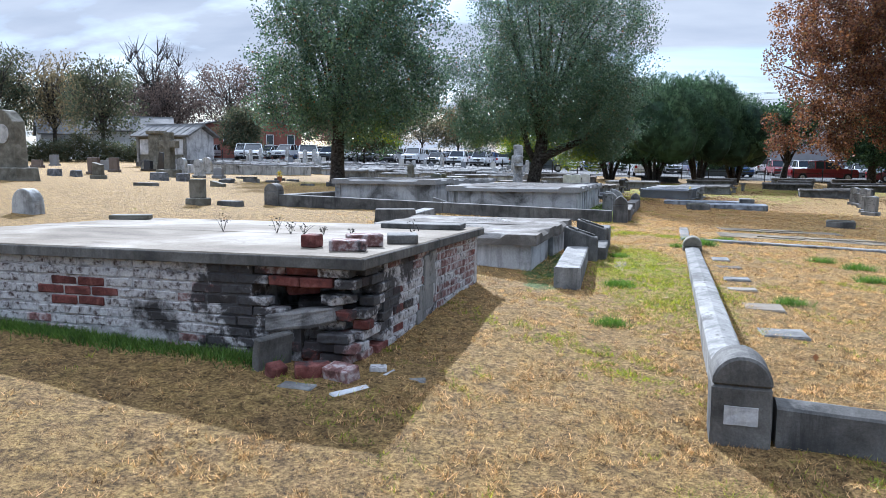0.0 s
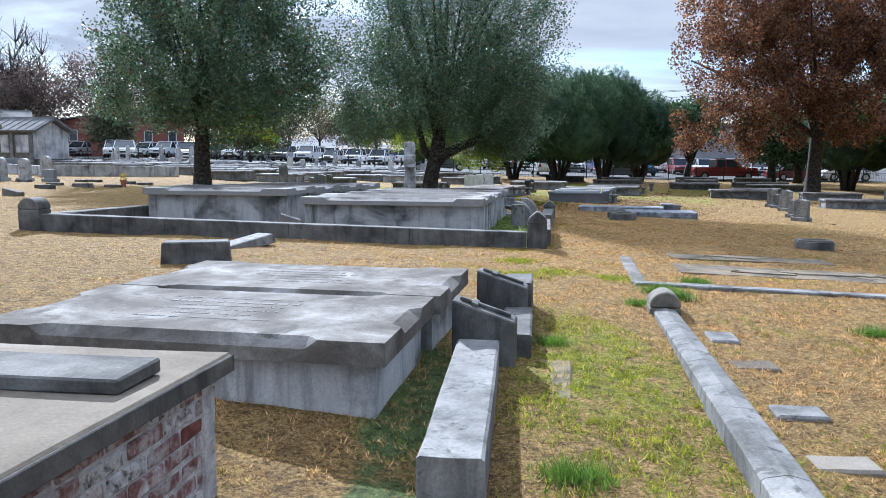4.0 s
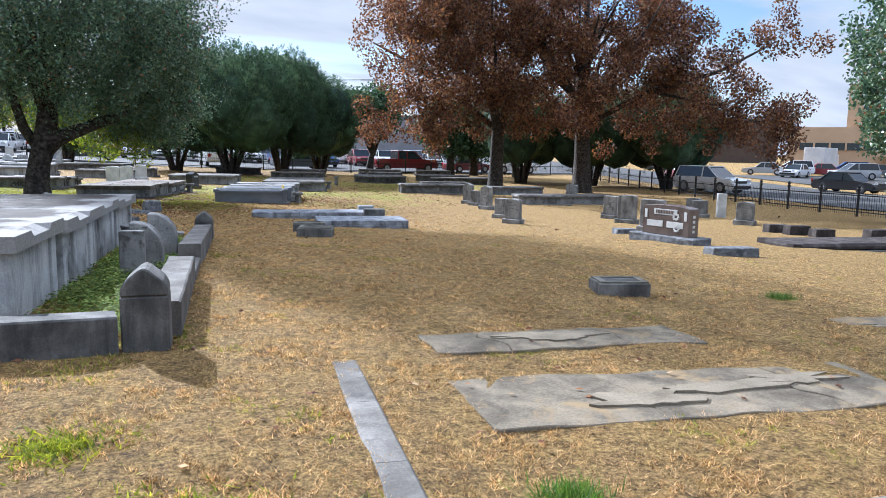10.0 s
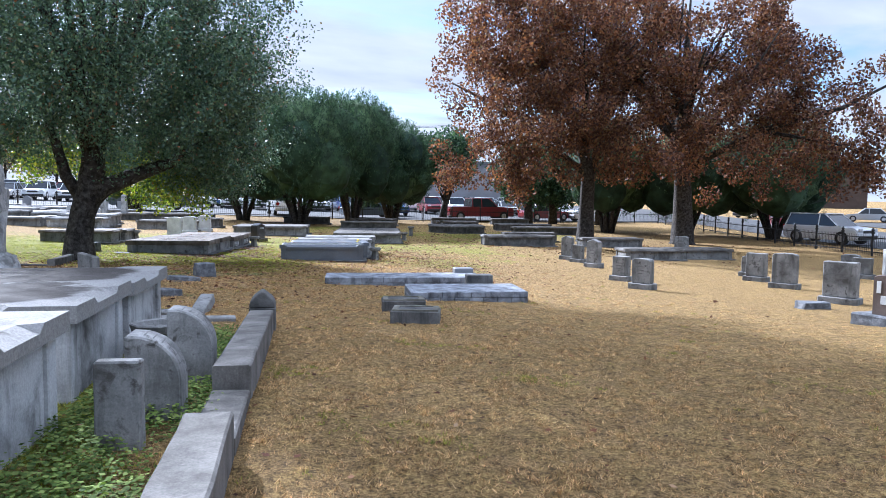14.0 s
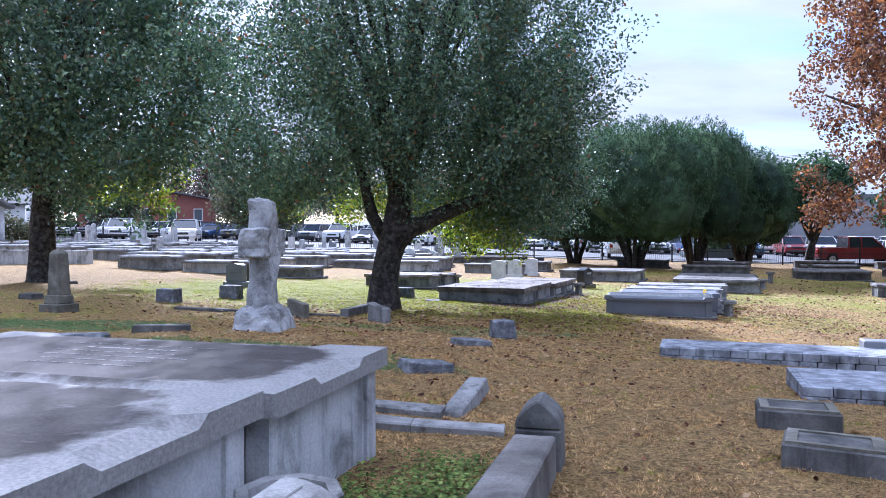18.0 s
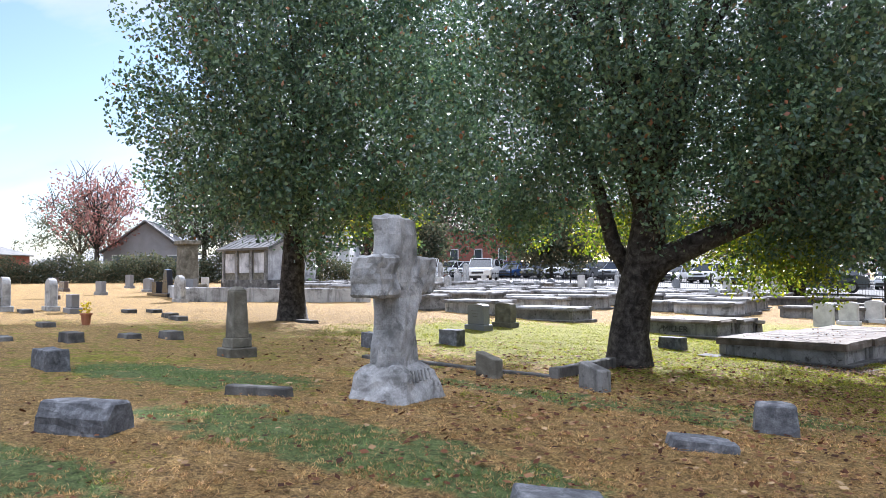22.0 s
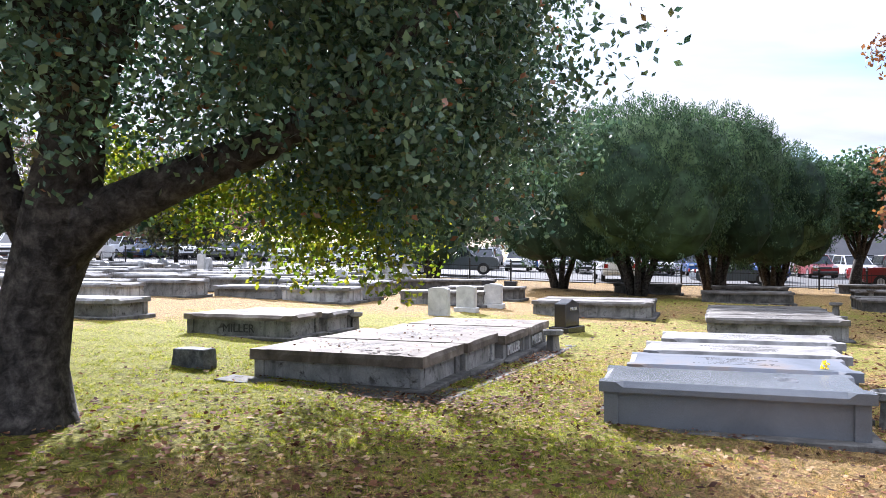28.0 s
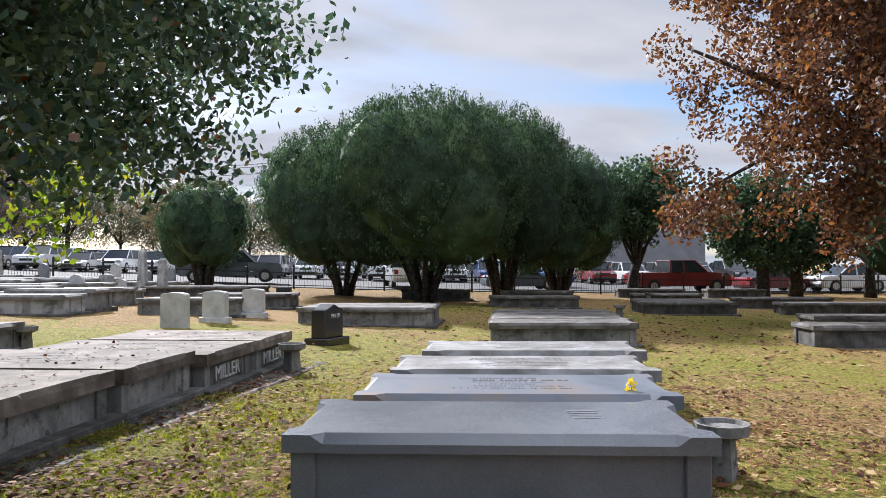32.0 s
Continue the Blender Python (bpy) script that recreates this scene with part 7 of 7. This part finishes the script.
# no turf on the sunken slabs and kerbs
bare = np.zeros(n, dtype=bool)
for cx, cy, rz, sl, sw in (*SLABS, (4.92, 13.6, 79.5, 2.4, 0.15), (4.27, 6.76, -10, 0.3, 0.28), (4.12, 5.75, -8, 0.3, 0.25), (4.69, 10.04, -10, 0.26, 0.3), (9.5, 11.9, -5.9, 9.8, 0.14), (3.14, 8.8, -10, 0.28, 0.75)):
    ca, sa = math.cos(radians(rz)), math.sin(radians(rz))
    lx, ly = (px - cx) * ca + (py - cy) * sa, -(px - cx) * sa + (py - cy) * ca
    ed = 0.05 * np.sin(lx * 9 + cy) + 0.04 * np.sin(ly * 13 + lx * 5) - 0.03 + rg.normal(0, 0.03, n)
    bare |= (np.abs(lx) < sl / 2 - 0.02 + ed) & (np.abs(ly) < sw / 2 - 0.01 + ed * 0.6)
px, py, g = px[~bare], py[~bare], g[~bare]
n = len(px)
dry = (g + rg.normal(0, 0.35, n)) < 0.25
k = int(dry.sum())
blades(k, px[dry], py[dry], 0.025, 0.0028, M_GRASS_D, "dry_grass", "short dry straw-coloured grass", 0.85)
k = int((~dry).sum())
blades(k, px[~dry], py[~dry], 0.03, 0.003, M_GRASS_G, "green_grass", "short green grass in patches", 0.7)
for zone, n, mat_, lab, hh in ((GREEN, 90000, M_GRASS_G, "green grass growing in strips", 0.032), (CLOVER, 30000, M_CLOVER, "low green clover and moss patch", 0.025)):
    area = np.array([q[2] * q[3] for q in zone]) ** 0.8
    c = rg.choice(len(zone), n, p=area / area.sum())
    gc = np.array(zone)[c]
    rr, aa = np.sqrt(rg.uniform(0, 1, n)), rg.uniform(0, 2 * np.pi, n)
    bx, by = gc[:, 0] + gc[:, 2] * rr * np.cos(aa), gc[:, 1] + gc[:, 3] * rr * np.sin(aa)
    keep = np.sin(bx * 4.1 + 2 * np.sin(by * 2.3)) + np.sin(by * 5.3 + bx) + rg.normal(0, 0.5, n) > -0.4
    blades(int(keep.sum()), bx[keep], by[keep], hh, 0.0045, mat_, "green_grass", lab, 0.8)
# weeds in loose patches on the dry lawn
for wx0, wy0, wr in ((3.5, 13.86, 0.22), (3.85, 13.02, 0.3), (4.45, 12.75, 0.22), (3.4, 12.75, 0.25)):
    n = 1100
    a_, r_ = rg.uniform(0, 2 * np.pi, n), np.abs(rg.normal(0, 0.6, n)) * wr
    blades(n, wx0 + 1.3 * r_ * np.cos(a_), wy0 + r_ * np.sin(a_), 0.032, 0.006, M_GRASS_G, "weeds", "low green weeds in the dry lawn", 0.8)
# rank grass along the foot of the brick tomb
n = 9000
fu, fv = rg.uniform(-hx - 0.1, hx - 0.45, n), -BT[4] / 2 - np.abs(rg.normal(0, 0.09, n)) - 0.01
ca, sa = math.cos(radians(BT[2])), math.sin(radians(BT[2]))
blades(n, BT[0] + ca * fu - sa * fv, BT[1] + sa * fu + ca * fv, 0.06, 0.004, M_TUFT, "green_grass", "rank green grass along the foot of the brick tomb", 0.5)
# tufts
for x, y, s in ((4.6, 7.0, 1.0), (6.1, 10.35, 1.1), (5.46, 12.75, 0.9), (6.3, 9.7, 1.2), (6.05, 8.75, 1.2), (2.8, 5.65, 0.9), (4.82, 11.55, 1.2), (4.35, 11.2, 0.8), (5.4, 12.68, 1.0), (4.75, 11.85, 1.3), (10.3, 15.8, 1.0), (3.05, 7.4, 1.0), (3.3, 9.6, 0.9)):
    m = int(420 * s)
    d = rg.normal(0, 0.06 * s, (m, 2))
    blades(m, x + d[:, 0] * 1.3, y + d[:, 1], 0.075 * s, 0.0035, M_TUFT, "grass_tuft", "thick tuft of long green grass", 0.5)["kind"] = "stuff"


def litter(n, cx, cy, rx, ry, size, name="fallen_leaves", clumpy=True):
    x, y = cx + rg.normal(0, rx, n), cy + rg.normal(0, ry, n)
    z = ter(x, y) + 0.025
    v = leaf_cloud(rg, np.stack([x, y, z], 1), 0.004, 1, size, 0.7, 0.0, flat=True)
    return tagged(new(name, quick_mesh(name, v, 4, M_LITTER)), "scattered brown fallen leaves on the grass", "fallen leaves", kind="stuff")


litter(4200, 5.5, 36.5, 2.4, 3.8, 0.05)
litter(2600, 2.5, 32.5, 3.0, 1.8, 0.075)
litter(3000, 10.8, 38.0, 1.6, 4.0, 0.07)
litter(2200, 15.0, 50.0, 4.5, 6.0, 0.11)
litter(1300, 6.6, 39.0, 0.45, 1.7, 0.06)
litter(500, 5.8, 35.9, 0.6, 0.3, 0.06)
litter(900, 4.0, 28.0, 2.2, 1.8, 0.07)
litter(1500, 22.0, 42.0, 6.0, 4.0, 0.13)
litter(700, 6.0, 19.0, 3.0, 7.0, 0.05)
litter(1300, 4.0, 26.0, 3.0, 3.0, 0.055)
litter(8000, 9.0, 36.0, 4.5, 4.5, 0.047)
litter(4000, 5.8, 34.0, 1.2, 3.2, 0.05)
litter(3600, 11.6, 35.0, 1.0, 3.0, 0.05)


def litter_on(n, x, y, rz, L, W, H):
    u, v = rg.uniform(-L / 2, L / 2, n), np.clip(rg.normal(0, W / 4, n), -W / 2, W / 2)
    ca, sa = math.cos(radians(rz)), math.sin(radians(rz))
    v3 = leaf_cloud(rg, np.stack([x + ca * u - sa * v, y + sa * u + ca * v, np.full(n, ter(x, y) + H + 0.008)], 1), 0.002, 1, 0.045, 0.7, 0.0, flat=True)
    tagged(new("fallen_leaves", quick_mesh("fallen_leaves", v3, 4, M_LITTER)), "brown leaves fallen on a tomb slab", "fallen leaves", kind="stuff")


for k in range(4):
    c = M1 + row_way * (0.74 + 1.52 * k) - row_side * 1.17
    litter_on(100 if k < 2 else 50, c.x, c.y, -15.5, 2.1, 1.25, 0.4 + 0.025 * (k % 2))
# ivy and weeds inside the plot wall
m = 24000
wx, wy = rg.uniform(3.1, 4.05, m), rg.uniform(15.9, 22.6, m)
wx += (wy - 16) * 0.17
keep = np.sin(wx * 7) + np.sin(wy * 3.1 + wx) + rg.normal(0, 0.7, m) > -0.9
wv = leaf_cloud(rg, np.stack([wx, wy, ter(wx, wy) + rg.uniform(0.01, 0.1, m)], 1)[keep], 0.01, 1, 0.032, 0.8, 0.0, flat=True)
tagged(new("ground_ivy", quick_mesh("ground_ivy", wv, 4, M_IVY)), "low green ivy and clover inside the plot wall", "ground cover", kind="stuff")
# dry weeds in the joint of the brick tomb's slabs
T_ = brick_tomb.matrix_basis
for s, h in ((0.07, 0.14), (0.58, 0.14), (0.71, 0.09), (0.83, 0.08), (1.01, 0.07), (1.25, 0.06), (1.78, 0.13)):
    bm = bmesh.new()
    for i in range(4):
        a, b = rt.uniform(-0.04, 0.04), rt.uniform(-0.04, 0.04)
        tube(bm, [(0, 0, 0), (a, b, h * 0.6), (a * 2, b * 2, h)], [0.003, 0.002, 0.001], 4)
    w = part("dry_weed", bm, M_BARK, None)
    w.matrix_basis = T_ @ pose(s, 0.0, BT[5] + 0.05)
    lf = new("leaves", quick_mesh("leaves", leaf_cloud(rg, np.array([[0, 0, h * 0.7]]), h * 0.28, 22, 0.02), 4, M_BARK)); lf.parent = w
    tagged(w, "withered brown weed in the slab joint", "weed", "dry weeds")
fw = part("yellow_flower", (lambda b: (tube(b, [(0, 0, 0), (0.01, 0, 0.1), (0.0, 0.02, 0.2)], [0.004, 0.003, 0.002], 4), b)[1])(bmesh.new()), M_GRASS_G, None)
fw.matrix_basis = pose(9.62, 36.32, ter(9.5, 36.3) + 0.38)
fp = new("petals", quick_mesh("petals", leaf_cloud(rg, np.array([[0, 0, 0.16], [0.02, 0, 0.1]]), 0.03, 22, 0.05), 4, M_YEL)); fp.parent = fw
tagged(fw, "yellow artificial flower standing on a tomb", "flower")

# bricks of the tomb, course by course
CH, BL = 0.0655, 0.215
courses = 10
part("mortar", box(BT[3] - 0.72, BT[4] - 0.028, 0.67, -0.34, 0, -0.07), M_MORTAR_W, brick_tomb)
part("mortar", box(0.7, BT[4] - 0.028, 0.34, hx - 0.722, 0, -0.07), M_MORTAR_W, brick_tomb)
for v0, v1 in ((-hy + 0.48, 0.07), (0.11, hy - 0.014)):
    part("mortar", box(0.45, v1 - v0, 0.67, hx - 0.239, (v0 + v1) / 2, -0.07), M_MORTAR_W, brick_tomb)
BR = random.Random(4)
shapes = {}


def brick_mesh(kind, ln):
    key = (kind, round(ln, 2), BR.randrange(3))
    if key not in shapes:
        bm = roughen(box(ln - 0.01, 0.105, CH - 0.009, bevel=0.007), 0.004, 16, 0, BR.random() * 9)
        me = bpy.data.meshes.new("brick")
        bmesh.ops.recalc_face_normals(bm, faces=bm.faces)
        bm.to_mesh(me); bm.free()
        me.materials.append({"w": M_BRICK_W, "p": M_BRICK_P, "r": M_BRICK_R, "b": M_BRICK_B}[kind])
        shapes[key] = me
    return shapes[key]


def lay(side, ln_total, place, joined=None):
    """Courses along one wall; u runs along it, w is the distance from the broken corner."""
    for c in range(courses):
        s = -ln_total / 2 + (0.0 if c % 2 else -BL / 2)
        while s < ln_total / 2 - 0.02:
            a, b = max(s, -ln_total / 2), min(s + BL, ln_total / 2)
            s += BL
            if b - a < 0.05:
                continue
            u, k = (a + b) / 2, c - 1
            w = ln_total / 2 - u if side == 0 else ln_total / 2 + u
            p = noise.noise(Vector((u * 1.6 + 3.1, c * 0.35, side * 7.0)))
            if side == 0:
                dr = ((w - 1.98 - 0.06 * (c % 2)) / 0.38) ** 2 + ((k - 4.8) / 2.2) ** 2
                kind = "r" if dr < 0.5 or dr < 1 and BR.random() < 0.5 else "b" if abs(w - 0.9) < 0.16 and k == 5 else "r" if w < 0.55 and BR.random() < 0.25 else "p" if p > 0.42 or w < 0.6 and BR.random() < 0.4 or k < 2 and BR.random() < 0.4 else "w"
                gone = w < 0.52 and k in (5, 6) or w < 0.66 and k == 6 or w < 0.4 and k in (2, 3, 4) and BR.random() < 0.5 or k == 1 and 1.3 < w < 1.9 or BR.random() < 0.015
            else:
                q = BR.random()
                kind = ("p" if q < 0.55 else "w" if q < 0.94 else "r") if u > 0.1 else ("b" if p < -0.4 else "w" if q < 0.7 else "r" if q > 0.86 else "p")
                gone = side == 1 and (0.0 < u < 0.17 and c % 2 == 0 or w < 0.3 and k in (5, 6) and BR.random() < 0.7 or BR.random() < 0.025)
            if gone:
                continue
            loose = side == 0 and w < 0.6 or side == 1 and w < 0.35
            m = place(u, c * CH - 0.062 + BR.uniform(-0.003, 0.003)) @ pose(0, BR.uniform(-0.004, 0.004) + (BR.uniform(-0.025, 0.03) if loose else 0), 0, BR.uniform(-1.5, 1.5), BR.uniform(-1, 1), BR.uniform(-2, 2))
            me = brick_mesh(kind, b - a)
            if joined is None:
                o = new("brick", me)
                o.parent = brick_tomb
                o.matrix_basis = m
            else:
                own = me.copy()
                own.transform(m)
                joined.from_mesh(own)
                bpy.data.meshes.remove(own)


lay(0, BT[3] - 0.02, lambda u, z: pose(u, -hy + 0.06, z))
lay(1, BT[4] - 0.24, lambda u, z: pose(hx - 0.06, u, z, 0, 0, 90))
rest = bmesh.new()
lay(2, BT[4] - 0.24, lambda u, z: pose(-hx + 0.06, u, z, 0, 0, -90), rest)
lay(3, BT[3] - 0.02, lambda u, z: pose(-u, hy - 0.06, z, 0, 0, 180), rest)
part("brickwork", rest, M_BRICK_W, brick_tomb)["kind"] = "stuff"

# the broken corner: displaced bricks, a mortar lump and a plaster patch
# the inner bricks are black, so the hollow's shade is in their colour
for w, v, z, rx, rz, kind in ((0.16, 0.1, 0.36, 4, 62, "w"), (0.38, 0.24, 0.3, 10, 20, "b"), (0.3, 0.38, 0.34, -8, 75, "b"), (0.5, 0.3, 0.38, 6, 40, "r"), (0.15, 0.34, 0.27, -6, 85, "b"), (0.24, 0.12, 0.2, 5, 12, "w"), (0.12, 0.18, 0.13, -4, 70, "p"), (0.3, 0.1, 0.03, 9, 30, "r"), (0.45, 0.12, 0.0, -8, 8, "r")):
    o = new("brick", brick_mesh(kind, 0.21))
    o.parent = brick_tomb
    o.matrix_basis = pose(hx - w, -hy + v, z, rx, 0, rz)
lump = part("mortar_lump", roughen(box(0.46, 0.13, 0.1, bevel=0.012), 0.02, 10, 4, 2), M_MORTAR, brick_tomb, "slanted lump of old mortar")
lump.matrix_basis = pose(hx - 0.36, -hy + 0.05, 0.22, 0, -9, 4)
patch = bmesh.new()
for py, pz, w, h in ((-0.12, 0.3, 0.3, 0.24), (-0.2, 0.12, 0.34, 0.2), (-0.05, 0.46, 0.14, 0.1), (-0.34, 0.02, 0.2, 0.12)):
    box(w, 0.02, h, py, 0, pz, 0.006, bm=patch)
lump = part("plaster_patch", roughen(patch, 0.008, 7, 2, 5), M_CONC, brick_tomb, "grey plaster patch")
lump.matrix_basis = pose(hx - 0.004, 0, 0, 0, 0, 90)
